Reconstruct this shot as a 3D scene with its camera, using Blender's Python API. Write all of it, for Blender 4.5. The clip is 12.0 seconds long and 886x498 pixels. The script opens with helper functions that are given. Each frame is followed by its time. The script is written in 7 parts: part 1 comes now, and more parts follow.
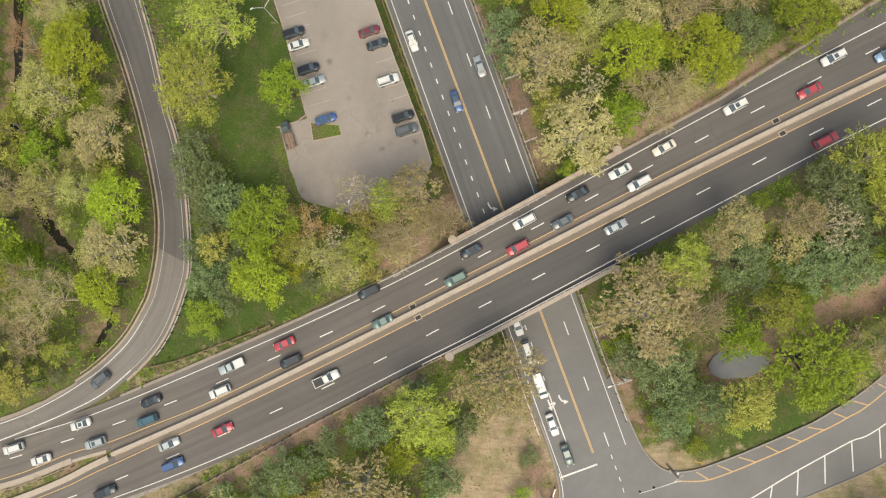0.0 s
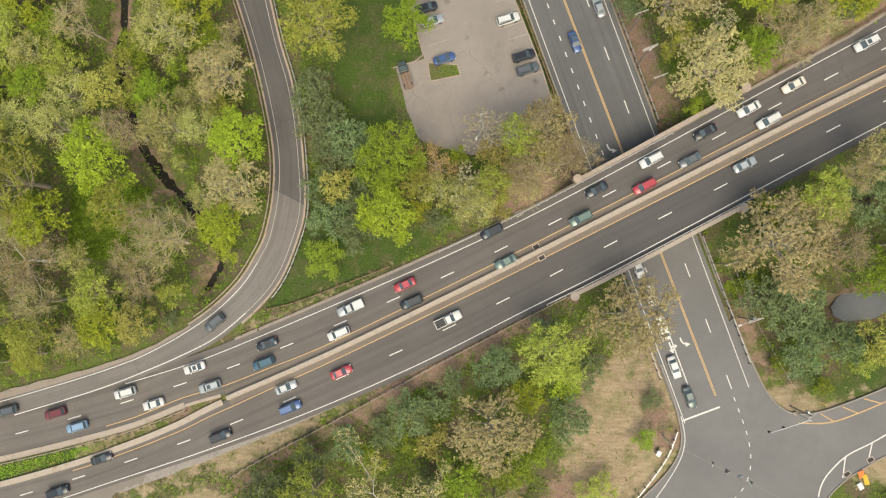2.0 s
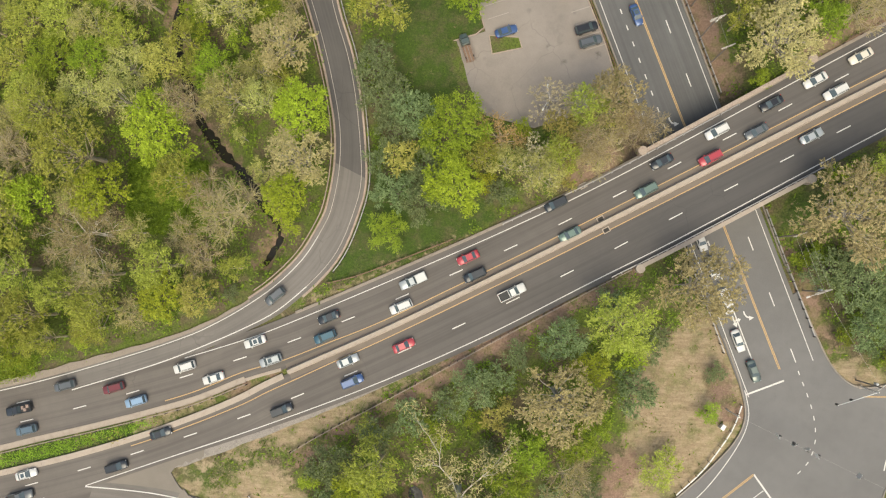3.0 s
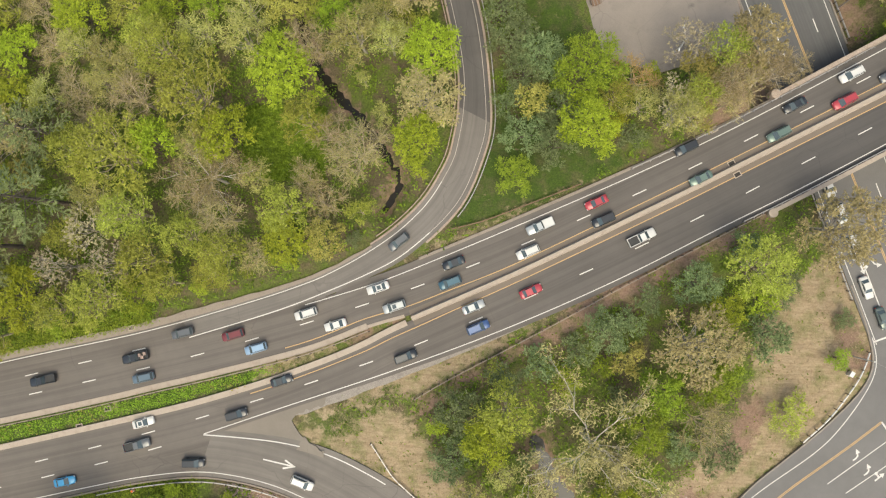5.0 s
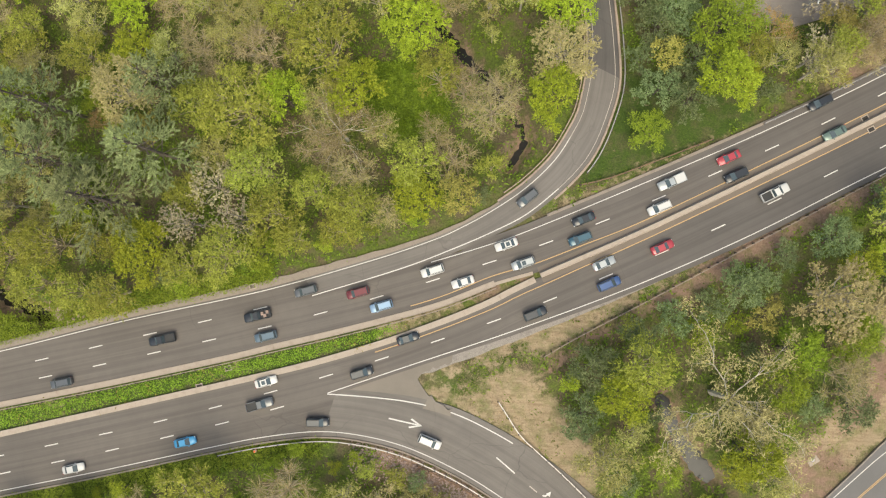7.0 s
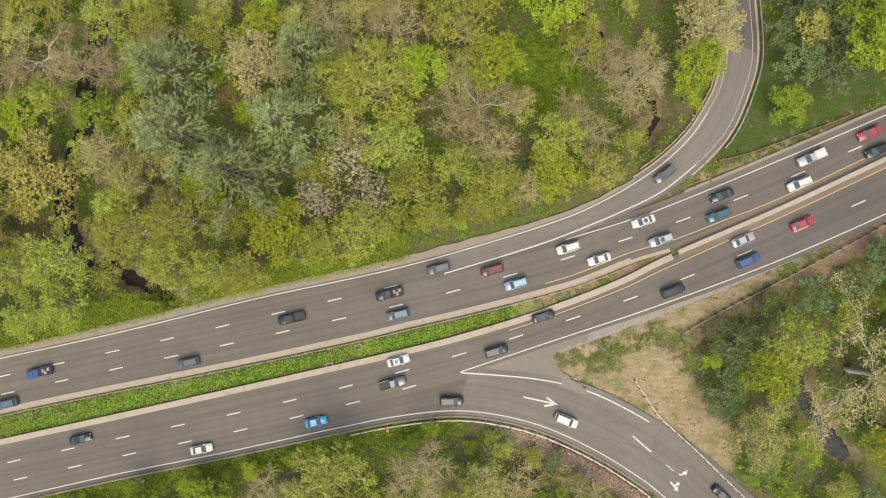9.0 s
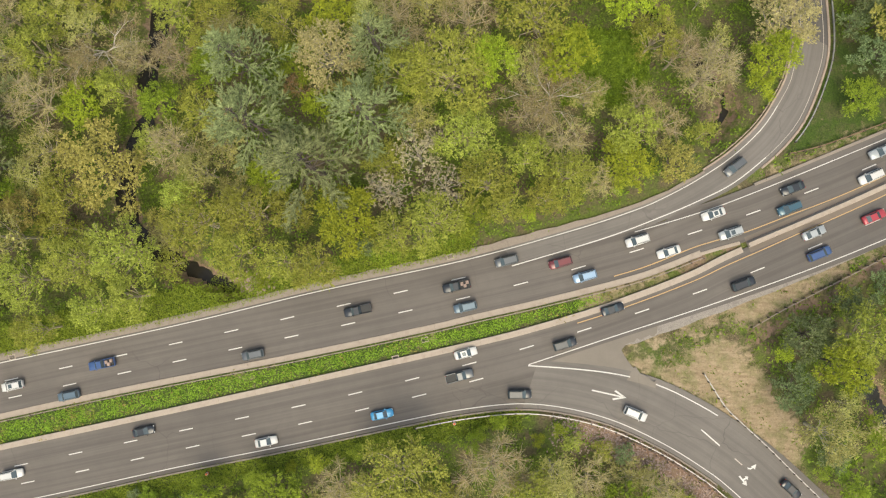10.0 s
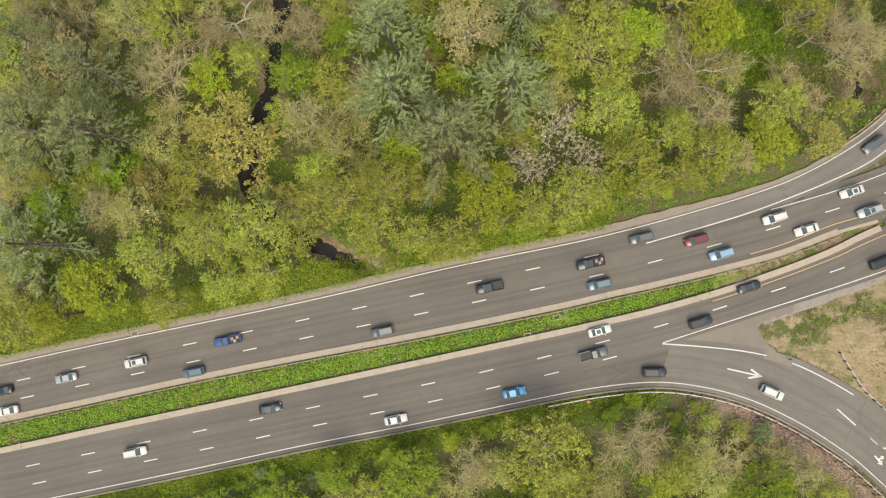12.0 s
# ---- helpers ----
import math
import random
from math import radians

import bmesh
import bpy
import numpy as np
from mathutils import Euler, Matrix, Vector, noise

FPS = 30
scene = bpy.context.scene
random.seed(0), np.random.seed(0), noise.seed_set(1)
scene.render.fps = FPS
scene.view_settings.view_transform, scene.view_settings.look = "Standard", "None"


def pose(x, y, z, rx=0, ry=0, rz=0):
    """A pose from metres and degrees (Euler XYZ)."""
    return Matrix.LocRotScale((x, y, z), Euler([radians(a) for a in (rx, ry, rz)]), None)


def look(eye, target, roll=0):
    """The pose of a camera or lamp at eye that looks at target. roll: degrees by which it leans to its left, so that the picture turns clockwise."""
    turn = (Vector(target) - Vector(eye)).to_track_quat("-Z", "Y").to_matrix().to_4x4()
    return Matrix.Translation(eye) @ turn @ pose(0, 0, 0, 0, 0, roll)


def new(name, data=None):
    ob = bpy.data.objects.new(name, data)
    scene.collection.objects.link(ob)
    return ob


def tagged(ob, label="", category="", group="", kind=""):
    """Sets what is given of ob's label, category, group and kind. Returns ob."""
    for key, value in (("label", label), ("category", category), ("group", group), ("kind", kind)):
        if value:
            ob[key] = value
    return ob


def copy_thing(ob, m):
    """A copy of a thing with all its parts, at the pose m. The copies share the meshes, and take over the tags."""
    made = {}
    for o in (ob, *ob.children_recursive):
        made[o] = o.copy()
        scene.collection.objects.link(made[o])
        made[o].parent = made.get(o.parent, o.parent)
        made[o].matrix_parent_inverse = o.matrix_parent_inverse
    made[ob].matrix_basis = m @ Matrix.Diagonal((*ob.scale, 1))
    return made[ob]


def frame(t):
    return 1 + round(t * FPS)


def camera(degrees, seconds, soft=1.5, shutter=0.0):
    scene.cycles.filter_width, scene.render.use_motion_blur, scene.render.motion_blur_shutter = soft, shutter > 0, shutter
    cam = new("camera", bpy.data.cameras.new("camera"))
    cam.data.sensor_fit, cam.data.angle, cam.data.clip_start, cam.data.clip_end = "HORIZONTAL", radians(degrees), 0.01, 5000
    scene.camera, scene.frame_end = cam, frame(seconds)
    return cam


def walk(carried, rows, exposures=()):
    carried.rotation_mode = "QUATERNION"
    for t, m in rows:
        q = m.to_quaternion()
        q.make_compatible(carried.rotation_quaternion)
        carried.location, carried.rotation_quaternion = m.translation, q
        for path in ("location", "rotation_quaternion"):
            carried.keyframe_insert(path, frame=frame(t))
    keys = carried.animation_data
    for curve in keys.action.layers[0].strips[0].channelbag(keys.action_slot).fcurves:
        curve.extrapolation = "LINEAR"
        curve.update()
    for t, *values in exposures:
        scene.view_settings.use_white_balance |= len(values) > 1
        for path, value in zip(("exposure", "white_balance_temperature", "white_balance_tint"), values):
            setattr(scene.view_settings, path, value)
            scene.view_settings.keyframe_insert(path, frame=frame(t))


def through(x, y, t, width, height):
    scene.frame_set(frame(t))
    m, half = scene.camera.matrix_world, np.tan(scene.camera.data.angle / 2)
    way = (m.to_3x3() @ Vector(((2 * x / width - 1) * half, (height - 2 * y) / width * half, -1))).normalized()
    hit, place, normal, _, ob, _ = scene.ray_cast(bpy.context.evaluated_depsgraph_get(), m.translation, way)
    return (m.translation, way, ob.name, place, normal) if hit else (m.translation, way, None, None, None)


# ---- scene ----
cam = camera(70.0, 12.0, soft=1.22)
PATH = [
    (0, (-3.216, -0.878, 128.982), (-3.39, -0.825, 126.99), -71.6),
    (0.5, (-9.674, -4.054, 129.063), (-9.842, -4.004, 127.071), -72.1),
    (1, (-16.138, -7.254, 129.133), (-16.301, -7.205, 127.14), -72.1),
    (1.5, (-22.635, -10.495, 129.204), (-22.796, -10.446, 127.211), -71.3),
    (2, (-29.127, -13.795, 129.265), (-29.284, -13.742, 127.272), -69.8),
    (2.5, (-35.654, -17.036, 129.334), (-35.808, -16.98, 127.341), -68.1),
    (3, (-42.084, -20.034, 129.442), (-42.238, -19.976, 127.449), -67.8),
    (5, (-68.298, -31.109, 129.649), (-68.441, -31.064, 127.655), -70.8),
    (5.5, (-74.926, -33.956, 129.707), (-75.065, -33.912, 127.712), -70.8),
    (6, (-81.732, -36.76, 129.782), (-81.865, -36.713, 127.787), -68.7),
    (6.5, (-88.581, -39.201, 129.93), (-88.71, -39.15, 127.935), -66.9),
    (7, (-95.42, -41.054, 130.012), (-95.546, -41.005, 128.016), -67.0),
    (9, (-123.674, -46.141, 130.248), (-123.787, -46.098, 128.252), -67.5),
    (9.5, (-130.787, -47.222, 130.265), (-130.897, -47.179, 128.268), -66.8),
    (10, (-137.823, -48.188, 130.291), (-137.931, -48.145, 128.294), -66.4),
    (10.5, (-144.842, -49.197, 130.306), (-144.948, -49.154, 128.31), -65.7),
    (11, (-151.87, -50.459, 130.302), (-151.972, -50.417, 128.306), -65.4),
    (11.5, (-158.841, -52.023, 130.26), (-158.941, -51.978, 128.263), -63.9),
    (12, (-165.727, -53.771, 130.222), (-165.821, -53.731, 128.225), -64.7),
]
walk(cam, [(t, look(eye, target, roll)) for t, eye, target, roll in PATH], [(0, 0.79, 7220, 2)])

# ---- world, sun ----
world = bpy.data.worlds.new("overcast_sky")
scene.world = world
world.use_nodes = True
wn = world.node_tree.nodes
sky = wn.new("ShaderNodeTexSky")
sky.sky_type = "NISHITA"
sky.sun_disc = False
sky.sun_elevation = radians(58)
sky.sun_rotation = radians(160)
sky.air_density = 1.0
sky.dust_density = 4.0
sky.ozone_density = 1.0
world.node_tree.links.new(sky.outputs[0], wn["Background"].inputs[0])
wn["Background"].inputs[1].default_value = 0.13
sun = new("sun", bpy.data.lights.new("sun", "SUN"))
sun.data.energy, sun.data.angle, sun.data.color = 1.15, radians(42), (1.0, 0.93, 0.82)
sun.matrix_world = look((-60, -160, 250), (-60, -40, 0))

# ---- materials ----
def mat(name):
    m = bpy.data.materials.new(name)
    m.use_nodes = True
    n, l = m.node_tree.nodes, m.node_tree.links
    return m, n, l, n["Principled BSDF"]


def mixcol(n, l, fac, a, b, blend="MIX"):
    x = n.new("ShaderNodeMix")
    x.data_type, x.blend_type = "RGBA", blend
    for socket, v in ((x.inputs[0], fac), (x.inputs[6], a), (x.inputs[7], b)):
        if isinstance(v, (int, float)):
            socket.default_value = v
        elif isinstance(v, tuple):
            socket.default_value = (*v, 1)
        else:
            l.new(v, socket)
    return x.outputs[2]


def noise_tex(n, l, vec, scale, detail=4.0, rough=0.6):
    t = n.new("ShaderNodeTexNoise")
    t.inputs["Scale"].default_value, t.inputs["Detail"].default_value, t.inputs["Roughness"].default_value = scale, detail, rough
    if vec is not None:
        l.new(vec, t.inputs["Vector"])
    return t.outputs["Fac"]


def ramp(n, l, fac, lo, hi, a=0.0, b=1.0):
    r = n.new("ShaderNodeMapRange")
    l.new(fac, r.inputs[0])
    for i, v in enumerate((lo, hi, a, b)):
        r.inputs[1 + i].default_value = v
    return r.outputs[0]


def mathn(n, l, op, a, b=None):
    x = n.new("ShaderNodeMath")
    x.operation = op
    for s, v in zip(x.inputs, (a, b)):
        if isinstance(v, (int, float)):
            s.default_value = v
        elif v is not None:
            l.new(v, s)
    return x.outputs[0]


def bumped(n, l, bsdf, height, strength=0.3, dist=0.02):
    b = n.new("ShaderNodeBump")
    b.inputs["Strength"].default_value, b.inputs["Distance"].default_value = strength, dist
    l.new(height, b.inputs["Height"])
    l.new(b.outputs[0], bsdf.inputs["Normal"])


def position(n):
    return n.new("ShaderNodeNewGeometry").outputs["Position"]


def stretched(n, l, vec, scale):
    m = n.new("ShaderNodeMapping")
    m.inputs["Scale"].default_value = scale
    l.new(vec, m.inputs["Vector"])
    return m.outputs[0]


def asphalt(name, base, streak, stains=False, darker=0.0):
    """Worn asphalt. streak: how strongly the wheel paths and drips show along the lane."""
    m, n, l, b = mat(name)
    p = position(n)
    fine = noise_tex(n, l, p, 9.0, 3)
    broad = noise_tex(n, l, p, 0.06, 4)
    mid = noise_tex(n, l, p, 0.5, 5)
    col = mixcol(n, l, ramp(n, l, broad, 0.35, 0.7), tuple(c * 0.86 for c in base), tuple(c * 1.14 for c in base))
    col = mixcol(n, l, ramp(n, l, mid, 0.4, 0.75, 0, 0.35), col, tuple(c * 0.72 for c in base))
    col = mixcol(n, l, ramp(n, l, fine, 0.3, 0.75, 0, 0.35), col, tuple(c * 1.45 for c in base))
    if streak:
        uv = n.new("ShaderNodeUVMap").outputs[0]
        s = noise_tex(n, l, stretched(n, l, uv, (0.9, 0.012, 1)), 1.0, 3, 0.55)
        col = mixcol(n, l, ramp(n, l, s, 0.42, 0.68, 0, streak), col, tuple(c * 0.42 for c in base))
        s2 = noise_tex(n, l, stretched(n, l, uv, (2.5, 0.05, 1)), 1.0, 3, 0.6)
        col = mixcol(n, l, ramp(n, l, s2, 0.5, 0.75, 0, streak * 0.6), col, tuple(c * 1.5 for c in base))
    v = n.new("ShaderNodeTexVoronoi")
    v.feature = "DISTANCE_TO_EDGE"
    v.inputs["Scale"].default_value = 0.085
    warp = n.new("ShaderNodeVectorMath")
    warp.operation = "MULTIPLY_ADD"
    nv = n.new("ShaderNodeTexNoise")
    nv.inputs["Scale"].default_value = 0.25
    l.new(p, nv.inputs["Vector"])
    l.new(nv.outputs["Color"], warp.inputs[0])
    warp.inputs[1].default_value = (2.5, 2.5, 2.5)
    l.new(p, warp.inputs[2])
    l.new(warp.outputs[0], v.inputs["Vector"])
    crack = ramp(n, l, v.outputs[0], 0.0, 0.008, 0.45, 0.0)
    gate = ramp(n, l, noise_tex(n, l, p, 0.03, 2), 0.5, 0.62)
    col = mixcol(n, l, mathn(n, l, "MULTIPLY", crack, gate), col, tuple(c * 0.4 for c in base))
    if stains:
        spot = n.new("ShaderNodeTexVoronoi")
        spot.inputs["Scale"].default_value = 0.16
        l.new(p, spot.inputs["Vector"])
        drop = mathn(n, l, "MULTIPLY", ramp(n, l, spot.outputs["Distance"], 0.05, 0.16, 0.75, 0.0), ramp(n, l, mid, 0.42, 0.55))
        col = mixcol(n, l, drop, col, tuple(c * 0.22 for c in base))
        col = mixcol(n, l, ramp(n, l, noise_tex(n, l, p, 0.16, 6, 0.7), 0.55, 0.75, 0, 0.4), col, tuple(c * 0.5 for c in base))
    # the asphalt tone drops unevenly towards the east end
    if darker:
        sep = n.new("ShaderNodeSeparateXYZ")
        l.new(p, sep.inputs[0])
        along = mathn(n, l, "ADD", sep.outputs[0], mathn(n, l, "MULTIPLY", noise_tex(n, l, p, 0.02, 3), 60.0))
        col = mixcol(n, l, ramp(n, l, along, -70, 40, 0.0, darker), col, (0.052, 0.053, 0.056))
    l.new(col, b.inputs["Base Color"])
    b.inputs["Roughness"].default_value = 0.88
    bumped(n, l, b, fine, 0.25, 0.01)
    return m


def plain(name, base, rough=0.7, metal=0.0, vary=0.18, scale=0.8, fine=12.0, dirt=None, bump=0.15):
    """A surface with grain and blotches; dirt is the colour of its stains."""
    m, n, l, b = mat(name)
    p = position(n)
    a = noise_tex(n, l, p, scale, 5)
    f = noise_tex(n, l, p, fine, 3)
    col = mixcol(n, l, ramp(n, l, f, 0.3, 0.7), tuple(c * (1 - vary) for c in base), tuple(min(1, c * (1 + vary)) for c in base))
    col = mixcol(n, l, ramp(n, l, a, 0.5, 0.75, 0, 0.6), col, dirt or tuple(c * (1 - 2 * vary) for c in base))
    l.new(col, b.inputs["Base Color"])
    b.inputs["Roughness"].default_value, b.inputs["Metallic"].default_value = rough, metal
    bumped(n, l, b, f, bump, 0.01)
    return m


def road_paint(name, base, under):
    m, n, l, b = mat(name)
    p = position(n)
    wear = noise_tex(n, l, p, 3.5, 6, 0.75)
    wide = noise_tex(n, l, p, 0.15, 3)
    f = mathn(n, l, "MULTIPLY", ramp(n, l, wear, 0.5, 0.68), ramp(n, l, wide, 0.3, 0.7, 0.25, 0.9))
    l.new(mixcol(n, l, f, base, under), b.inputs["Base Color"])
    b.inputs["Roughness"].default_value = 0.65
    return m


def leaf(name, lo, hi, through=0.14, rough=0.6):
    """Foliage: each leaf spray takes its own shade between lo and hi, each tree its own lightness."""
    m, n, l, b = mat(name)
    geo = n.new("ShaderNodeNewGeometry")
    info = n.new("ShaderNodeObjectInfo")
    p = noise_tex(n, l, geo.outputs["Position"], 0.6, 4)
    mixf = mathn(n, l, "ADD", mathn(n, l, "MULTIPLY", geo.outputs["Random Per Island"], 0.52), mathn(n, l, "MULTIPLY", ramp(n, l, p, 0.32, 0.68), 0.46))
    col = mixcol(n, l, mixf, lo, hi)
    hsv = n.new("ShaderNodeHueSaturation")
    l.new(ramp(n, l, info.outputs["Random"], 0, 1, 0.475, 0.509), hsv.inputs["Hue"])
    l.new(ramp(n, l, info.outputs["Random"], 0, 1, 0.80, 1.22), hsv.inputs["Value"])
    l.new(col, hsv.inputs["Color"])
    l.new(hsv.outputs[0], b.inputs["Base Color"])
    b.inputs["Roughness"].default_value = rough
    b.inputs["Specular IOR Level"].default_value = 0.25
    t = n.new("ShaderNodeBsdfTranslucent")
    l.new(hsv.outputs[0], t.inputs["Color"])
    mx = n.new("ShaderNodeMixShader")
    mx.inputs[0].default_value = through
    l.new(b.outputs[0], mx.inputs[1])
    l.new(t.outputs[0], mx.inputs[2])
    l.new(mx.outputs[0], n["Material Output"].inputs[0])
    return m


def car_paint(name, base, metal=0.0):
    m, n, l, b = mat(name)
    p = position(n)
    f = noise_tex(n, l, p, 1.3, 4)
    l.new(mixcol(n, l, ramp(n, l, f, 0.4, 0.75, 0, 0.25), base, tuple(c * 0.75 + 0.02 for c in base)), b.inputs["Base Color"])
    b.inputs["Roughness"].default_value, b.inputs["Metallic"].default_value = 0.32, metal
    b.inputs["Coat Weight"].default_value, b.inputs["Coat Roughness"].default_value = 0.6, 0.08
    return m


ASPHALT = asphalt("highway_asphalt", (0.138, 0.121, 0.107), 0.4, darker=0.38)
ASPHALT_EAST = asphalt("eastbound_asphalt", (0.138, 0.121, 0.107), 0.4, darker=0.62)
ASPHALT_DARK = asphalt("newer_asphalt", (0.120, 0.118, 0.117), 0.3)
ASPHALT_CROSSING = asphalt("crossing_asphalt", (0.156, 0.150, 0.145), 0.0)
ASPHALT_RAMP_DARK = asphalt("dark_ramp_asphalt", (0.102, 0.094, 0.088), 0.4)
ASPHALT_RAMP = asphalt("dusty_ramp_asphalt", (0.168, 0.152, 0.137), 0.4)
ASPHALT_LOT = asphalt("lot_asphalt", (0.245, 0.212, 0.185), 0.0, stains=True)
ASPHALT_EXIT = asphalt("exit_ramp_asphalt", (0.165, 0.148, 0.132), 0.35)
ASPHALT_DUSTY = asphalt("dusty_brown_asphalt", (0.168, 0.138, 0.113), 0.0)
ASPHALT_GORE = asphalt("dusty_gore_asphalt", (0.205, 0.178, 0.148), 0.0)
FAINT_PAINT = road_paint("faint_bay_paint", (0.36, 0.32, 0.28), (0.25, 0.215, 0.19))
WHITE_PAINT = road_paint("white_road_paint", (0.66, 0.64, 0.60), (0.26, 0.24, 0.22))
WORN_PAINT = road_paint("worn_white_road_paint", (0.52, 0.46, 0.40), (0.14, 0.12, 0.11))
YELLOW_PAINT = road_paint("yellow_road_paint", (0.52, 0.34, 0.15), (0.26, 0.19, 0.12))
CONCRETE = plain("barrier_concrete", (0.385, 0.32, 0.262), 0.85, dirt=(0.27, 0.215, 0.17), vary=0.12)
GUTTER = plain("gutter_concrete", (0.265, 0.222, 0.182), 0.9, dirt=(0.165, 0.13, 0.098), vary=0.2)
DUSTY_KERB = plain("dusty_pink_kerb", (0.37, 0.29, 0.235), 0.9, dirt=(0.2, 0.15, 0.11), vary=0.22)
KERB = plain("kerb_granite", (0.27, 0.235, 0.20), 0.85, vary=0.15)
STONE = plain("parapet_stone", (0.36, 0.29, 0.235), 0.9, dirt=(0.20, 0.14, 0.11), vary=0.25, fine=5)
GRAVEL = plain("gravel", (0.27, 0.24, 0.21), 0.95, vary=0.3, fine=7, bump=0.5)
ROCK = plain("pink_rock", (0.34, 0.25, 0.21), 0.9, vary=0.3, fine=4, dirt=(0.2, 0.17, 0.15))
STEEL = plain("galvanised_steel", (0.40, 0.38, 0.36), 0.5, 0.6, vary=0.12, dirt=(0.36, 0.33, 0.3))
RUSTY = plain("weathered_steel", (0.24, 0.15, 0.10), 0.75, 0.3, vary=0.3, dirt=(0.16, 0.09, 0.06))
DUSTY_RAIL = plain("dusty_pink_rail", (0.40, 0.31, 0.25), 0.75, 0.2, vary=0.2, dirt=(0.26, 0.18, 0.14))
DULL_RAIL = plain("dull_rail", (0.30, 0.245, 0.20), 0.7, 0.3, vary=0.2, dirt=(0.2, 0.15, 0.11))
POST_WOOD = plain("post_wood", (0.10, 0.08, 0.065), 0.9, vary=0.25)
POLE_WOOD = plain("weathered_pole_wood", (0.24, 0.20, 0.17), 0.85, vary=0.2, fine=5)
CROSSARM = plain("bleached_timber", (0.42, 0.38, 0.33), 0.85, vary=0.15, fine=5)
PALE_METAL = plain("pale_metal", (0.62, 0.62, 0.60), 0.45, 0.3, vary=0.08)
BLACK = plain("black_rubber", (0.02, 0.02, 0.021), 0.8, vary=0.2)
IRON = plain("drain_iron", (0.05, 0.045, 0.04), 0.7, 0.4, vary=0.2)
ORANGE = plain("orange_plastic", (0.8, 0.17, 0.03), 0.5, vary=0.1)
BARK = plain("bark", (0.13, 0.105, 0.085), 0.95, vary=0.3, fine=6, bump=0.6)
BARK_PALE = plain("pale_bark", (0.42, 0.37, 0.31), 0.9, vary=0.25, fine=3, dirt=(0.25, 0.21, 0.17))
BARK_BUFF = plain("buff_twig", (0.47, 0.39, 0.28), 0.9, vary=0.25, fine=3, dirt=(0.30, 0.24, 0.17))
BARK_WHITE = plain("bleached_bark", (0.56, 0.51, 0.44), 0.9, vary=0.2, fine=3, dirt=(0.42, 0.37, 0.31))
CHROME = plain("bright_metal", (0.6, 0.6, 0.6), 0.25, 0.9, vary=0.05)
RED_LENS = plain("red_lens", (0.45, 0.02, 0.02), 0.25, vary=0.1)
CLEAR_LENS = plain("clear_lens", (0.7, 0.7, 0.68), 0.15, vary=0.05)
# blue-grey of the reflected sky is put into the dark glass colour
GLASS = plain("sky_tinted_glass", (0.075, 0.10, 0.11), 0.1, vary=0.15)
GLASS.node_tree.nodes["Principled BSDF"].inputs["Specular IOR Level"].default_value = 0.8
DARK_TRIM = plain("dark_trim", (0.03, 0.03, 0.03), 0.6, vary=0.2)

PAINTS = {k: car_paint(k + "_car_paint", v, m) for k, v, m in (
    ("white", (0.60, 0.59, 0.565), 0), ("cream", (0.66, 0.60, 0.50), 0), ("silver", (0.42, 0.44, 0.44), 0.35), ("grey", (0.12, 0.128, 0.135), 0.3),
    ("dark", (0.026, 0.030, 0.036), 0.2), ("black", (0.016, 0.017, 0.02), 0.1), ("red", (0.40, 0.045, 0.06), 0.1), ("maroon", (0.16, 0.03, 0.035), 0.1),
    ("green", (0.13, 0.19, 0.16), 0.3), ("greygreen", (0.10, 0.13, 0.12), 0.3), ("teal", (0.045, 0.11, 0.15), 0.2), ("blue", (0.05, 0.10, 0.24), 0.2),
    ("bluegrey", (0.12, 0.17, 0.21), 0.3), ("lightblue", (0.26, 0.38, 0.52), 0.3), ("skyblue", (0.05, 0.30, 0.55), 0.1))}

LEAVES = {
    "maple": leaf("spring_maple_leaves", (0.095, 0.14, 0.008), (0.43, 0.52, 0.045)),
    "green": leaf("fresh_green_leaves", (0.06, 0.10, 0.006), (0.32, 0.43, 0.038)),
    "dark": leaf("dark_green_leaves", (0.055, 0.085, 0.03), (0.29, 0.37, 0.16)),
    "oak": leaf("olive_budding_leaves", (0.085, 0.105, 0.012), (0.48, 0.54, 0.095)),
    "pale": leaf("pale_olive_buds", (0.14, 0.145, 0.03), (0.60, 0.61, 0.20)),
    "tan": leaf("buff_catkins", (0.16, 0.14, 0.055), (0.57, 0.51, 0.225)),
    "white": leaf("whitish_blossom", (0.19, 0.17, 0.08), (0.66, 0.61, 0.36)),
    "yellow": leaf("yellow_young_leaves", (0.14, 0.14, 0.02), (0.56, 0.53, 0.14)),
    "rust": leaf("rusty_young_leaves", (0.26, 0.17, 0.06), (0.46, 0.32, 0.12)),
    "buff": leaf("buff_buds", (0.14, 0.115, 0.042), (0.55, 0.475, 0.20)),
    "pine": leaf("grey_green_pine_needles", (0.035, 0.055, 0.02), (0.42, 0.49, 0.21), 0.18),
    "weeds": leaf("understorey_leaves", (0.04, 0.075, 0.006), (0.24, 0.35, 0.03)),
    "grass": leaf("grass_blades", (0.035, 0.065, 0.008), (0.115, 0.17, 0.018)),
    "lush": leaf("lush_median_weeds", (0.16, 0.265, 0.02), (0.27, 0.40, 0.045)),
    "verge": leaf("yellowing_grass_blades", (0.16, 0.18, 0.03), (0.34, 0.34, 0.08)),
    "straw": leaf("dry_grass_blades", (0.25, 0.185, 0.10), (0.46, 0.375, 0.235), 0.15),
}


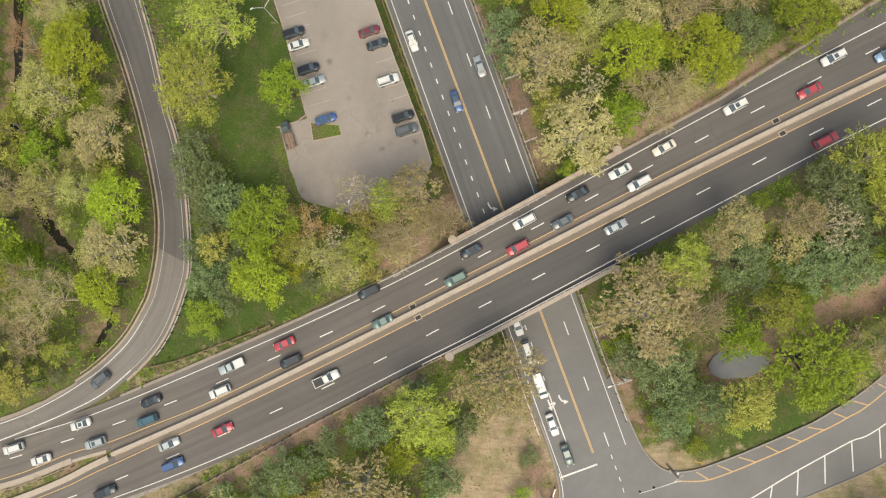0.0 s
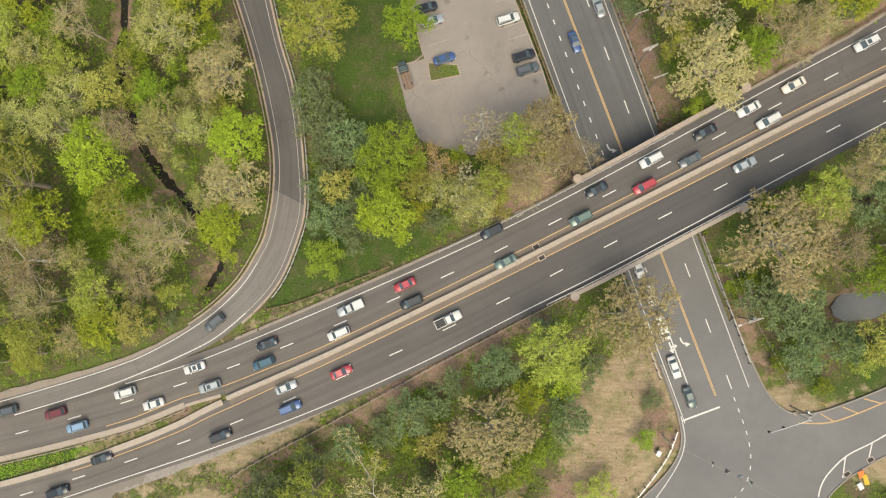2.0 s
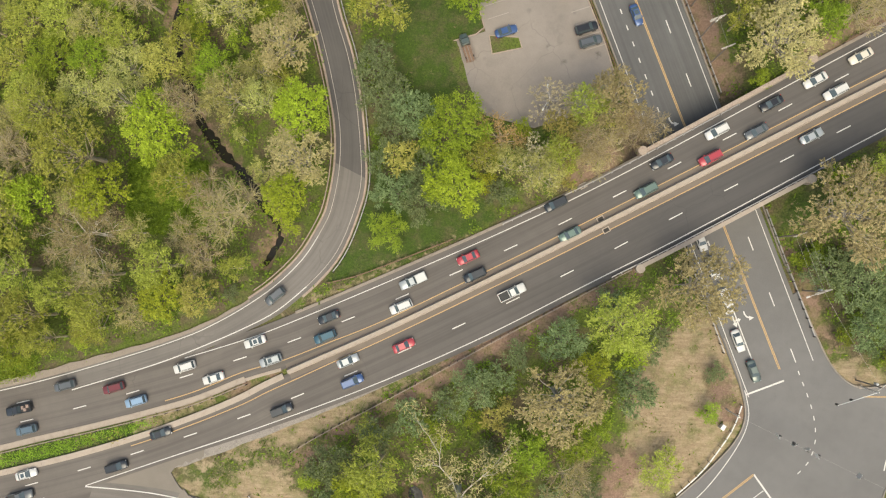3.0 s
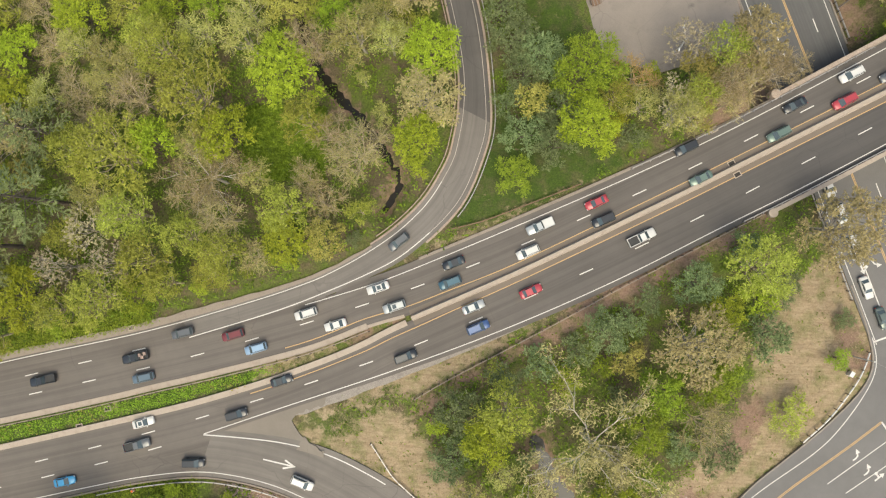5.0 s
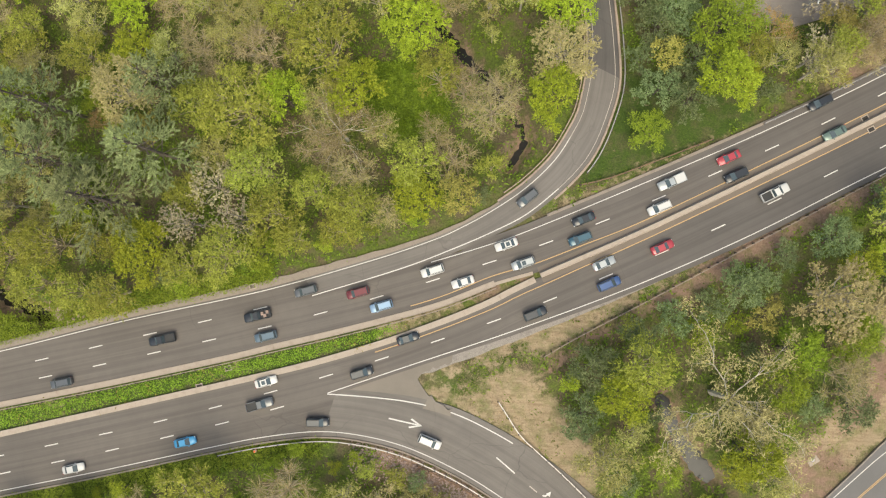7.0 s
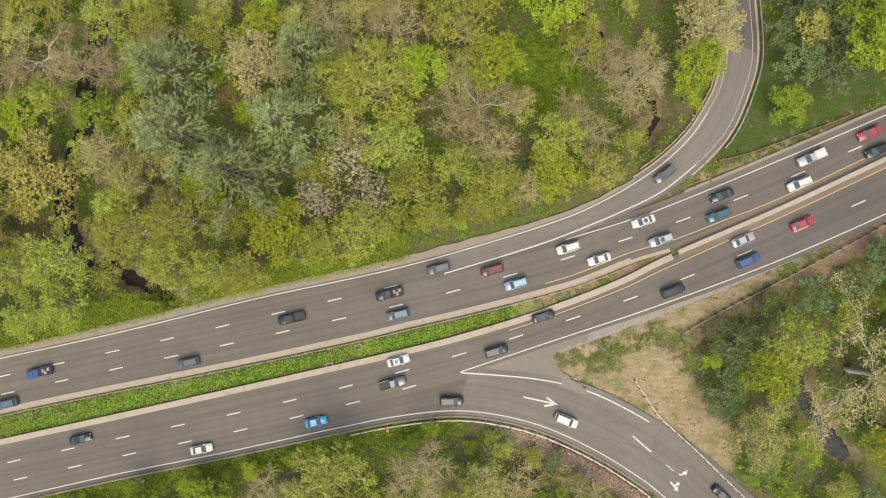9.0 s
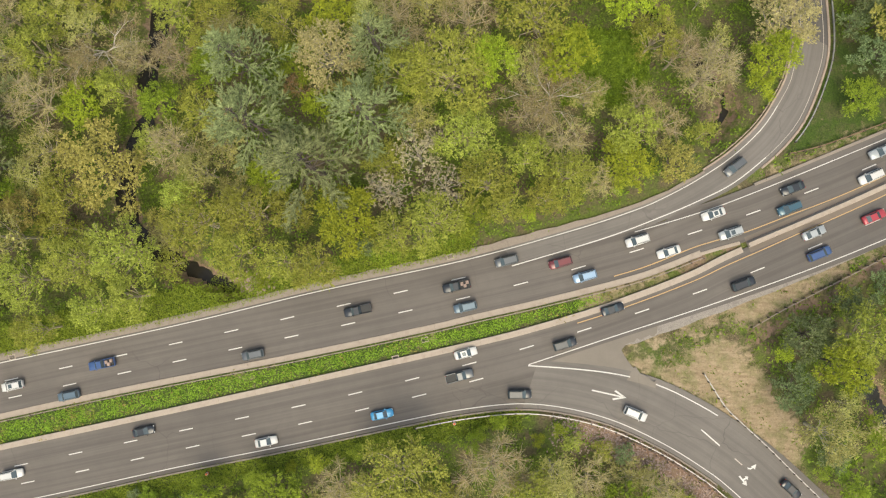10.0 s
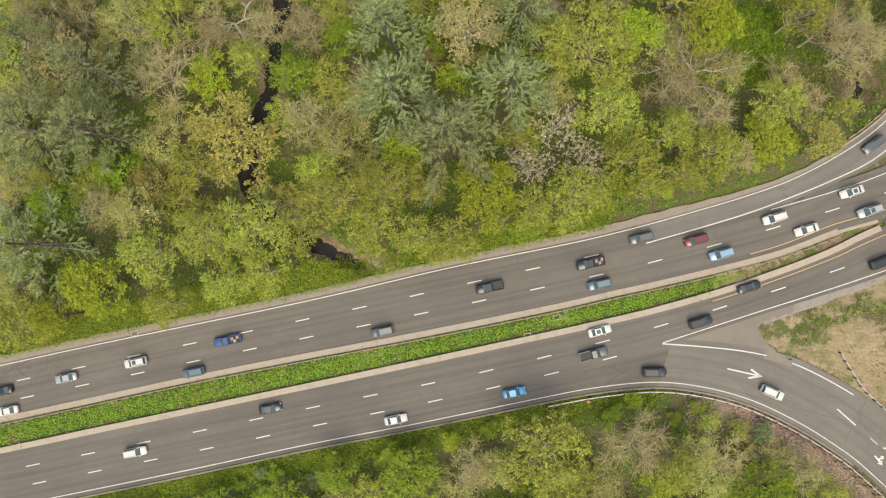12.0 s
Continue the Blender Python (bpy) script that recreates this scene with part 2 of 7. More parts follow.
def canopy_material():
    """Far treetops: mottled foliage; shade in the deep gaps between sprays is painted dark."""
    m, n, l, b = mat("far_canopy")
    p = position(n)
    fine = noise_tex(n, l, p, 1.3, 6, 0.75)
    crown = noise_tex(n, l, p, 0.11, 3)
    col = mixcol(n, l, ramp(n, l, fine, 0.32, 0.7), (0.05, 0.06, 0.012), (0.34, 0.36, 0.07))
    col = mixcol(n, l, ramp(n, l, crown, 0.4, 0.62, 0, 0.6), col, mixcol(n, l, ramp(n, l, fine, 0.32, 0.7), (0.06, 0.05, 0.02), (0.40, 0.34, 0.15)))
    l.new(col, b.inputs["Base Color"])
    b.inputs["Roughness"].default_value = 0.9
    bumped(n, l, b, fine, 1.0, 0.8)
    return m


CANOPY = canopy_material()


def ground_material():
    m, n, l, b = mat("woodland_soil_and_grass")
    p = position(n)
    fine = noise_tex(n, l, p, 2.6, 6, 0.7)
    mid = noise_tex(n, l, p, 0.22, 5, 0.6)
    soil = mixcol(n, l, ramp(n, l, fine, 0.3, 0.7), (0.055, 0.045, 0.022), (0.17, 0.135, 0.075))
    weeds = mixcol(n, l, ramp(n, l, fine, 0.3, 0.7), (0.035, 0.055, 0.008), (0.14, 0.18, 0.028))
    col = mixcol(n, l, ramp(n, l, mid, 0.40, 0.58), soil, weeds)
    # mown swaths in the dry grass
    turned = n.new("ShaderNodeMapping")
    turned.inputs["Rotation"].default_value, turned.inputs["Scale"].default_value = (0, 0, 1.0), (0.28, 1.6, 1.0)
    l.new(p, turned.inputs["Vector"])
    swath = mathn(n, l, "ADD", mathn(n, l, "MULTIPLY", noise_tex(n, l, turned.outputs[0], 1.0, 5, 0.7), 0.62), mathn(n, l, "MULTIPLY", fine, 0.38))
    for key, lo, hi in (("lawn", (0.025, 0.05, 0.006), (0.075, 0.122, 0.014)), ("straw", (0.20, 0.14, 0.083), (0.44, 0.35, 0.225)), ("dirt", (0.16, 0.10, 0.07), (0.32, 0.215, 0.155))):
        a = n.new("ShaderNodeAttribute")
        a.attribute_name = key
        f = mathn(n, l, "ADD", a.outputs["Fac"], ramp(n, l, noise_tex(n, l, p, 0.5, 5, 0.7), 0.3, 0.7, -0.45, 0.45))
        tone = mixcol(n, l, ramp(n, l, swath if key == "straw" else fine, 0.3, 0.72), lo, hi)
        patch = mixcol(n, l, ramp(n, l, noise_tex(n, l, p, 0.3, 5), 0.45, 0.66, 0, 0.6), tone, weeds if key != "lawn" else soil)
        col = mixcol(n, l, ramp(n, l, f, 0.3, 0.62), col, patch)
    l.new(col, b.inputs["Base Color"])
    b.inputs["Roughness"].default_value = 0.95
    bumped(n, l, b, fine, 0.8, 0.12)
    return m


GROUND = ground_material()


def water_material(name, deep, pale):
    m, n, l, b = mat(name)
    p = position(n)
    f = noise_tex(n, l, p, 0.6, 4)
    l.new(mixcol(n, l, f, deep, pale), b.inputs["Base Color"])
    b.inputs["Roughness"].default_value = 0.06
    b.inputs["Specular IOR Level"].default_value = 0.25
    bumped(n, l, b, noise_tex(n, l, p, 3.0, 3), 0.05, 0.02)
    return m


WATER = water_material("dark_creek_water", (0.012, 0.012, 0.010), (0.035, 0.030, 0.022))
DULL_WATER = water_material("dull_brook_water", (0.025, 0.026, 0.025), (0.05, 0.05, 0.05))
# this base grey holds the sky's reflection along with silt
SILTY_SKY_WATER = water_material("silty_sky_grey_water", (0.15, 0.155, 0.16), (0.20, 0.205, 0.21))

# ---- shared builders ----
def spline(pts, step=2.0):
    """Evenly spaced points on a smooth curve through pts."""
    p = np.array(pts, float)
    p = np.vstack([2 * p[0] - p[1], p, 2 * p[-1] - p[-2]])
    out = []
    for a, b, c, d in zip(p[:-3], p[1:-2], p[2:-1], p[3:]):
        k = max(2, int(np.linalg.norm(c - b) / 0.5))
        t = np.linspace(0, 1, k, endpoint=False)[:, None]
        m1, m2 = (c - a) / 2, (d - b) / 2
        out.append((2 * t**3 - 3 * t**2 + 1) * b + (t**3 - 2 * t**2 + t) * m1 + (-2 * t**3 + 3 * t**2) * c + (t**3 - t**2) * m2)
    q = np.vstack(out + [p[-2][None]])
    return resample(q, step)


def resample(q, step):
    s = np.concatenate([[0], np.cumsum(np.linalg.norm(np.diff(q[:, :2], axis=0), axis=1))])
    k = max(2, int(round(s[-1] / step)) + 1)
    u = np.linspace(0, s[-1], k)
    return np.stack([np.interp(u, s, q[:, i]) for i in range(q.shape[1])], 1)


def normals(c):
    """Unit vectors to the right of the way along c."""
    d = np.gradient(c[:, :2], axis=0)
    d /= np.linalg.norm(d, axis=1)[:, None]
    return np.stack([d[:, 1], -d[:, 0]], 1)


def beside(c, d):
    """The curve c moved d metres to its right."""
    o = c.copy()
    o[:, :2] += normals(c) * d
    return o


def at_x(c, xs):
    i = np.argsort(c[:, 0])
    return np.interp(xs, c[i, 0], c[i, 1])


def mesh_from(name, verts, faces, material, smooth=False):
    me = bpy.data.meshes.new(name)
    me.from_pydata([tuple(map(float, v)) for v in verts], [], [tuple(map(int, f)) for f in faces])
    me.materials.append(material)
    if smooth:
        me.polygons.foreach_set("use_smooth", [True] * len(me.polygons))
    me.update()
    return me


def part(name, data, material, parent, label=""):
    """Links a bmesh or a mesh as one object under parent."""
    if isinstance(data, bmesh.types.BMesh):
        me = bpy.data.meshes.new(name)
        data.to_mesh(me)
        data.free()
        me.materials.append(material)
    else:
        me = data
    ob = new(name, me)
    ob.parent = parent
    return tagged(ob, label)


def setting(name, me, label, category):
    return tagged(new(name, me), label, category, kind="structure")


def loft(name, a, b, material, thick=0.25):
    """A slab between two curves of the same number of points (x, y, z), with its sides; UV in metres across and along."""
    k = len(a)
    a, b = np.asarray(a), np.asarray(b)
    width = np.linalg.norm(b - a, axis=1)
    along = np.concatenate([[0], np.cumsum(np.linalg.norm(np.diff((a + b) / 2, axis=0), axis=1))])
    down = np.array([0, 0, thick])
    cols = 3
    verts, uvs = [], []
    for i in range(k):
        for j in range(cols + 1):
            f = j / cols
            verts.append(a[i] * (1 - f) + b[i] * f)
            uvs.append((f * width[i], along[i]))
        verts += [a[i] - down, b[i] - down]
        uvs += [(-thick, along[i]), (width[i] + thick, along[i])]
    r = cols + 3
    faces = []
    for i in range(k - 1):
        p, q = i * r, (i + 1) * r
        for j in range(cols):
            faces.append((p + j, p + j + 1, q + j + 1, q + j))
        faces.append((p + cols + 1, p, q, q + cols + 1))
        faces.append((p + cols, p + cols + 2, q + cols + 2, q + cols))
    me = mesh_from(name, verts, faces, material)
    layer = me.uv_layers.new(name="UVMap")
    idx = np.empty(len(me.loops), int)
    me.loops.foreach_get("vertex_index", idx)
    layer.data.foreach_set("uv", np.array(uvs)[idx].ravel())
    if me.polygons[0].normal.z < 0:
        me.flip_normals()
    return me


def xyz(c, z=0.0):
    return np.column_stack([c[:, :2], np.full(len(c), z) if np.isscalar(z) else z])


def profile(name, c, section, material, closed=True, caps=True):
    """Sweeps a section of (right, up) points along the curve c (x, y, z)."""
    nrm = normals(c)
    k, s = len(c), len(section)
    verts = []
    for i in range(k):
        for r, u in section:
            verts.append((c[i, 0] + nrm[i, 0] * r, c[i, 1] + nrm[i, 1] * r, c[i, 2] + u))
    faces = []
    last = s if closed else s - 1
    for i in range(k - 1):
        for j in range(last):
            j2 = (j + 1) % s
            faces.append((i * s + j, i * s + j2, (i + 1) * s + j2, (i + 1) * s + j))
    if caps and closed:
        faces.append(tuple(range(s)))
        faces.append(tuple((k - 1) * s + j for j in reversed(range(s))))
    return mesh_from(name, verts, faces, material)


def box_bm(x0, x1, y0, y1, z0, z1, bevel=0.0):
    bm = bmesh.new()
    bmesh.ops.create_cube(bm, size=1.0)
    for v in bm.verts:
        v.co = ((x0 + x1) / 2 + v.co.x * (x1 - x0), (y0 + y1) / 2 + v.co.y * (y1 - y0), (z0 + z1) / 2 + v.co.z * (z1 - z0))
    if bevel:
        bmesh.ops.bevel(bm, geom=bm.edges[:], offset=bevel, segments=1, affect="EDGES")
    return bm


def tube_bm(path, radii, sides=6):
    """A tapered round bar through the points of path."""
    bm = bmesh.new()
    rings = []
    for i, p in enumerate(path):
        p = Vector(p)
        d = (Vector(path[min(i + 1, len(path) - 1)]) - Vector(path[max(i - 1, 0)])).normalized()
        u = d.orthogonal().normalized()
        w = d.cross(u)
        rings.append([bm.verts.new(p + (u * math.cos(a) + w * math.sin(a)) * radii[i]) for a in (2 * math.pi * j / sides for j in range(sides))])
    for a, b in zip(rings, rings[1:]):
        for j in range(sides):
            bm.faces.new((a[j], a[(j + 1) % sides], b[(j + 1) % sides], b[j]))
    bm.faces.new(rings[0][::-1])
    bm.faces.new(rings[-1])
    return bm


# ---- plan ----
BARRIER = [(130, 68.5), (71.3, 38.6), (51.9, 28.6), (32.3, 18.2), (10.4, 6.2), (-19.6, -10.1), (-35.3, -18.5), (-61.7, -32.2), (-83.6, -42.6)]
SOUTH_WALL = spline(BARRIER[:-1] + [(-75, -38.7), (-84, -43.2), (-88.7, -45.6), (-93.3, -48.2), (-99, -50.9), (-104.9, -53.4), (-114.5, -57.2), (-126, -61.1), (-135, -63.8), (-153.5, -68.8), (-192.5, -79.0), (-240, -91.2), (-264.2, -97.5), (-340, -116.8)])
NORTH_WALL = spline(BARRIER[:-1] + [(-75, -38.1), (-83.6, -41.8), (-88.8, -43.5), (-93.4, -45.1), (-99.2, -47.7), (-105, -50.0), (-114.6, -53.0), (-126.1, -56.3), (-137.7, -59.4), (-149.3, -62.6), (-175.8, -69.2), (-216.3, -78.8), (-264.5, -91.3), (-340, -110.5)])
N_EDGE = spline([(130, 80), (66, 46.2), (30, 26.2), (-15.1, 0.4), (-37.5, -11.2), (-60.4, -22), (-83.9, -32.6), (-95, -37), (-112, -42.6), (-130.7, -48.6)])
N_ROW = spline([(130, 76.2), (58.6, 37.9), (26.5, 20), (4.7, 7.7), (-27.5, -10.1), (-49.2, -21), (-71.3, -31.3), (-93.6, -40.2), (-128.4, -51.9), (-163.7, -61.5), (-211.5, -73.7), (-259.2, -86), (-340, -106.5)])
N_ROW_OUTER = spline([(-130.7, -48.6), (-141.5, -51.4), (-164.9, -57.6), (-188.7, -64), (-224.2, -73.1), (-262, -82.8), (-340, -102.5)])
N_OUTER = spline([(-103, 90), (-94.5, 70), (-88.8, 54.4), (-83.8, 42.1), (-79.5, 29.8), (-76.2, 17.8), (-74.4, 8.3), (-74.3, -0.2), (-75.6, -8.2), (-76.9, -11.6), (-80.2, -17.5), (-83.6, -21.6), (-88.2, -25.8), (-94.2, -30.0), (-99.7, -33.2), (-105.5, -36.0), (-117.8, -40.5), (-140.9, -47.7), (-170, -54.9), (-200.6, -63.3), (-240.8, -73.3), (-265.2, -79.6), (-340, -99)])
RAMP_INNER = spline([(-95.5, 90), (-88, 70), (-82.7, 54.3), (-79.5, 44.6), (-76.1, 32.4), (-73.3, 24), (-71.4, 15.6), (-70.1, 6), (-69.6, -3.1), (-71.4, -10.5), (-73.9, -16.8), (-77.2, -21.5), (-82.3, -26.6), (-87.4, -30.7), (-93.5, -34.0), (-100.5, -37.3), (-112, -42.1), (-130.6, -48.4)])
S_EDGE = spline([(130, 61), (71.4, 30.2), (53.8, 20.6), (29.8, 7), (-3.6, -12.2), (-21.6, -22), (-43.3, -33.9), (-65.4, -44.5), (-88.1, -53.9), (-108.9, -61.7), (-126.6, -68.4)])
S_ROW = spline([(130, 66), (58.8, 27.6), (37.5, 15.6), (15.8, 3.5), (-5.6, -8.5), (-26.9, -20.6), (-48.4, -31.9), (-70.3, -42.4), (-92.5, -52.2), (-126.7, -64.8), (-161.3, -75.6), (-196.9, -84.8), (-244.5, -97), (-340, -121)])
S_ROW_OUTER = spline([(-130, -69.7), (-137.2, -72), (-148.8, -75.7), (-172.1, -82.3), (-195.8, -88.4), (-231.4, -97.7), (-340, -125)])
S_OUTER = spline([(-340, -128.8), (-264, -109.7), (-225.6, -99.9), (-199.2, -92.9), (-175.1, -87), (-151.5, -80.9), (-139.8, -78.1), (-128.2, -76.4), (-118.5, -76.9), (-109, -79), (-99.5, -83), (-91.5, -87.5), (-84.5, -92.5), (-68, -107), (-50, -124)])
EXIT_INNER = spline([(-126.7, -68.6), (-119.2, -68.8), (-111.1, -69.3), (-104.2, -70.4), (-98.5, -72.2), (-92.8, -74.8), (-87.1, -77.9), (-78, -83.8), (-69, -91.2), (-52, -106), (-34, -122)])
S_RAIL = spline([(-14, -19.4), (-20.5, -23.0), (-31, -29.0), (-42.4, -35.5), (-53.4, -42.1), (-64.5, -48.5), (-75.7, -54.9), (-82.5, -59.2)])
LOW, LOT_Z = -6.2, -2.4


def low_x(c, y):
    """The crossing road's lines: west kerb, yellow line, east kerb."""
    a, b = {"w": (-6.0, -0.386), "y": (2.05, -0.396), "e": (10.0, -0.384)}[c]
    return a + b * y


def exit_z(x):
    """The exit ramp falls away to the east."""
    return np.interp(x, [-122, -106, -85, -60, -34], [0.0, 0.0, -1.6, -3.8, -5.6])


# ---- ground ----
WEST_CREEK = spline([(-208.7, 20), (-208.7, 1.3), (-210.7, -8.5), (-210.3, -18.3), (-213.6, -28.2), (-214.4, -37.9), (-209.1, -46.5), (-199.1, -51.5), (-189.5, -55.5)], 1.5)
RAMP_CREEK = spline([(-112.5, 60), (-111.8, 37.7), (-112, 27.6), (-107.5, 12.6), (-101.4, 4), (-96.2, -0.9), (-91.8, -7.0), (-87.2, -13.9), (-88.8, -17.5), (-90.7, -20.6)], 1.5)
SOUTH_CREEK = spline([(-57.7, -66.9), (-56.6, -69.6), (-54.9, -73.5), (-52.8, -76.8), (-50.1, -80.0), (-46.7, -84.2)], 1.5)
EAST_CREEK = spline([(41.5, -21), (46.5, -19.6), (51, -19.0), (57.6, -13.4), (66.9, -7.8), (80, -2)], 1.5)
CREEKS = ((WEST_CREEK, -3.4, 1.1), (RAMP_CREEK, -3.5, 0.35), (SOUTH_CREEK, -6.0, 1.0), (EAST_CREEK, -8.5, 2.2))
HOLLOWS = [(-100, 20, -2.4), (-106, -8, -2.8), (-150, 0, -2.4), (-200, -30, -2.8), (-250, -25, -2.4), (-60, 24, -1.4), (-55, 45, -2.3), (-40, 0, -1.2), (-36, 36, -2.4), (30, 38, -3), (60, 55, -2), (36, -8, -5.2), (46, -24, -7.4), (56, -16, -7.2), (74, 0, -4), (-30, -50, -4), (-60, -70, -4.6), (-48, -88, -5.4), (-2, -52, -5.2), (-110, -100, -3), (-170, -110, -3), (-240, -122, -2.5), (-18, 36, -5), (-96, -66, -0.5), (-75, -76, -2.2), (-56, -18, -0.4), (-62, -8, -0.6), (44, -36, -6.3)]


def axis(lo, hi, step, far):
    inner = np.arange(lo, hi + step, step)
    grow = np.cumsum(step * 1.35 ** np.arange(1, 22))
    grow = grow[grow < far]
    return np.concatenate([(lo - grow)[::-1], inner, hi + grow])


def nearest(px, py, c):
    """Distance from each point to the curve c, and the index of the nearest point on it."""
    best, which = np.full(px.shape, 1e9), np.zeros(px.shape, int)
    for i in range(0, len(c), 40):
        q = c[i:i + 41]
        d = np.hypot(px[..., None] - q[:, 0], py[..., None] - q[:, 1])
        j = d.argmin(-1)
        d = np.take_along_axis(d, j[..., None], -1)[..., 0]
        hit = d < best
        best[hit], which[hit] = d[hit], j[hit] + i
    return best, np.minimum(which, len(c) - 1)


def ease(t):
    t = np.clip(t, 0, 1)
    return t * t * (3 - 2 * t)


def ground_height(px, py):
    w, z = np.zeros(px.shape), np.zeros(px.shape)
    for x, y, h in HOLLOWS:
        k = 1 / (60 + (px - x) ** 2 + (py - y) ** 2) ** 1.5
        w += k
        z += k * h
    z = z / w + 0.25 * np.sin(px * 0.31 + 1.3 * np.sin(py * 0.17)) * np.cos(py * 0.27)
    # parking lot
    d = np.hypot(np.maximum(np.abs(px + 35 + (py - 35) * 0.33) - 16, 0), np.maximum(np.abs(py - 45) - 34, 0))
    z = z + (LOT_Z - 0.3 - z) * ease(1 - d / 6)
    # highway, its ramps and verges
    for c, half, level, slope in ((SOUTH_WALL, 17.5, None, 11), (NORTH_WALL, 15.5, None, 11), (N_OUTER, 5.5, None, 9), (S_OUTER, 4.5, "exit", 9), (EXIT_INNER, 4.5, "exit", 9)):
        d, i = nearest(px, py, c)
        top = exit_z(c[i, 0]) if level else 0.0
        half_w = np.where(c[i, 0] > -85, np.minimum(half, 12.0), half) if half > 10 else half
        z = z + (top - 0.3 - z) * ease(1 - (d - half_w) / slope)
    # crossing road in its cutting
    west, east = px - low_x("w", py), px - low_x("e", py)
    d = np.maximum(np.maximum(-west, east) - 2.2, 0) / 1.07
    under = (py < at_x(N_EDGE, px) + 1.5) & (py > at_x(S_EDGE, px) - 1.5)
    slope = np.where(under, 1.6, 8.0)
    low = ease(1 - d / slope) * (py > -50)
    z = z + (LOW - 0.3 - z) * low
    d = np.hypot(np.maximum(np.abs(px - 26) - 12, 0), np.maximum(np.abs(py + 56) - 10, 0))
    z = z + (LOW - 0.3 - z) * ease(1 - d / 8)
    for c in (EAST_ROAD, SOUTHWEST_ROAD):
        d, i = nearest(px, py, c)
        z = z + (LOW - 0.3 - z) * ease(1 - (d - 9.5) / 9)
    for c, level, half in CREEKS:
        d, i = nearest(px, py, c)
        z = z + (np.minimum(level - 0.5, z) - z) * ease(1 - (d - half) / 2.6)
    return z


EAST_ROAD = spline([(30, -52), (44, -48), (57, -42), (70, -33), (82, -22), (110, 6), (140, 34)])
SOUTHWEST_ROAD = spline([(26, -56), (12, -64), (0, -73), (-14, -86), (-40, -114), (-70, -146)])

gx, gy = axis(-275, 100, 1.6, 1800), axis(-125, 95, 1.6, 1800)
PX, PY = np.meshgrid(gx, gy)
PZ = ground_height(PX, PY)
far = np.maximum(np.maximum(-275 - PX, PX - 100), np.maximum(-125 - PY, PY - 95))
PZ = np.where(far > 0, PZ + (-2.5 - PZ) * ease(far / 60), PZ)


def inside(poly):
    """Mask of the ground points in a polygon."""
    res = np.zeros(PX.shape, bool)
    p = np.array(poly)
    for (x0, y0), (x1, y1) in zip(p, np.roll(p, -1, 0)):
        cross = ((y0 > PY) != (y1 > PY)) & (PX < (x1 - x0) * (PY - y0) / (y1 - y0 + 1e-9) + x0)
        res ^= cross
    return res


def soften(a, times=2):
    for _ in range(times):
        b = np.pad(a, 1, mode="edge")
        a = (b[:-2, 1:-1] + b[2:, 1:-1] + b[1:-1, :-2] + b[1:-1, 2:] + b[1:-1, 1:-1]) / 5
    return a


def mask(*polys):
    m = np.zeros(PX.shape)
    for q in polys:
        m[inside(q)] = 1
    return m


strip_n, strip_s = PY - at_x(NORTH_WALL, PX), PY - at_x(SOUTH_WALL, PX)
MEDIAN = (strip_n < 0) & (strip_s > 0) & (PX < -83)
LAWN = mask([(-66, 60), (-50, 60), (-45, 30), (-53, 27.4), (-50, 15), (-60, 13), (-64, 25)], [(-69, 0), (-69.5, -10), (-79, -24.6), (-60, -20.6), (-40, -9.5), (-50, -4)], [(34, -37), (45, -39), (56, -34), (76, -18), (62, -20), (46, -33)], [(16, -9), (22, 2), (26, -4), (18, -12)], [(-44, 29), (-43, 25), (-37, 26.3), (-37.6, 28.5)], [(-52, 96), (-40, 80), (-31, 55.6), (-17.6, 20.4), (-13, 17), (-30, 60), (-44, 96)])
LAWN[MEDIAN & (PX < -112)] = 1
WORN_MEDIAN = MEDIAN & (np.sin(PX * 0.23 + 2.1 * np.sin(PX * 0.051)) + 0.5 * np.sin(PX * 0.71 + PY) > 0.95)
edge_d, _ = nearest(PX, PY, N_OUTER)
LAWN[(edge_d < 5) & (PX < -140) & (PY > at_x(N_OUTER, PX))] = 0.6
LAWN[(edge_d < 6.5) & (PX < -184) & (PY > at_x(N_OUTER, PX))] = 1.0
edge_d, _ = nearest(PX, PY, S_OUTER)
LAWN[(edge_d < 6) & (PX < -128) & (PY < at_x(S_OUTER, PX))] = 0.7
STRAW = mask([(-12, -37), (-5, -33), (3.4, -26), (10, -43), (11, -51), (2, -62), (-7, -69), (-20, -82), (-36, -81), (-28, -74), (-14, -57)], [(-107, -64.3), (-107.5, -67), (-99.7, -71.3), (-94, -73.5), (-84, -79), (-70, -90), (-72, -78), (-82, -66), (-88, -60), (-94, -58.5)], [(-110, -63), (-60, -43), (-52, -39.5), (-53, -41.5), (-66, -48.5), (-84, -59.5)], [(-84, -30), (-72, -24.4), (-44, -12.4), (-44, -14), (-72, -26.4), (-84, -31)], [(26, -38), (30, -36), (40, -40), (56, -34.5), (68, -27), (68, -28.5), (46, -41.5), (36, -43.5), (30, -41)], [(42, -54), (76, -36.5), (90, -30), (90, -40), (60, -58)])
STRAW[MEDIAN & (PX > -118) & (PX < -97)] = 0.8
LAWN[WORN_MEDIAN], STRAW[WORN_MEDIAN] = 0.35, 0.6
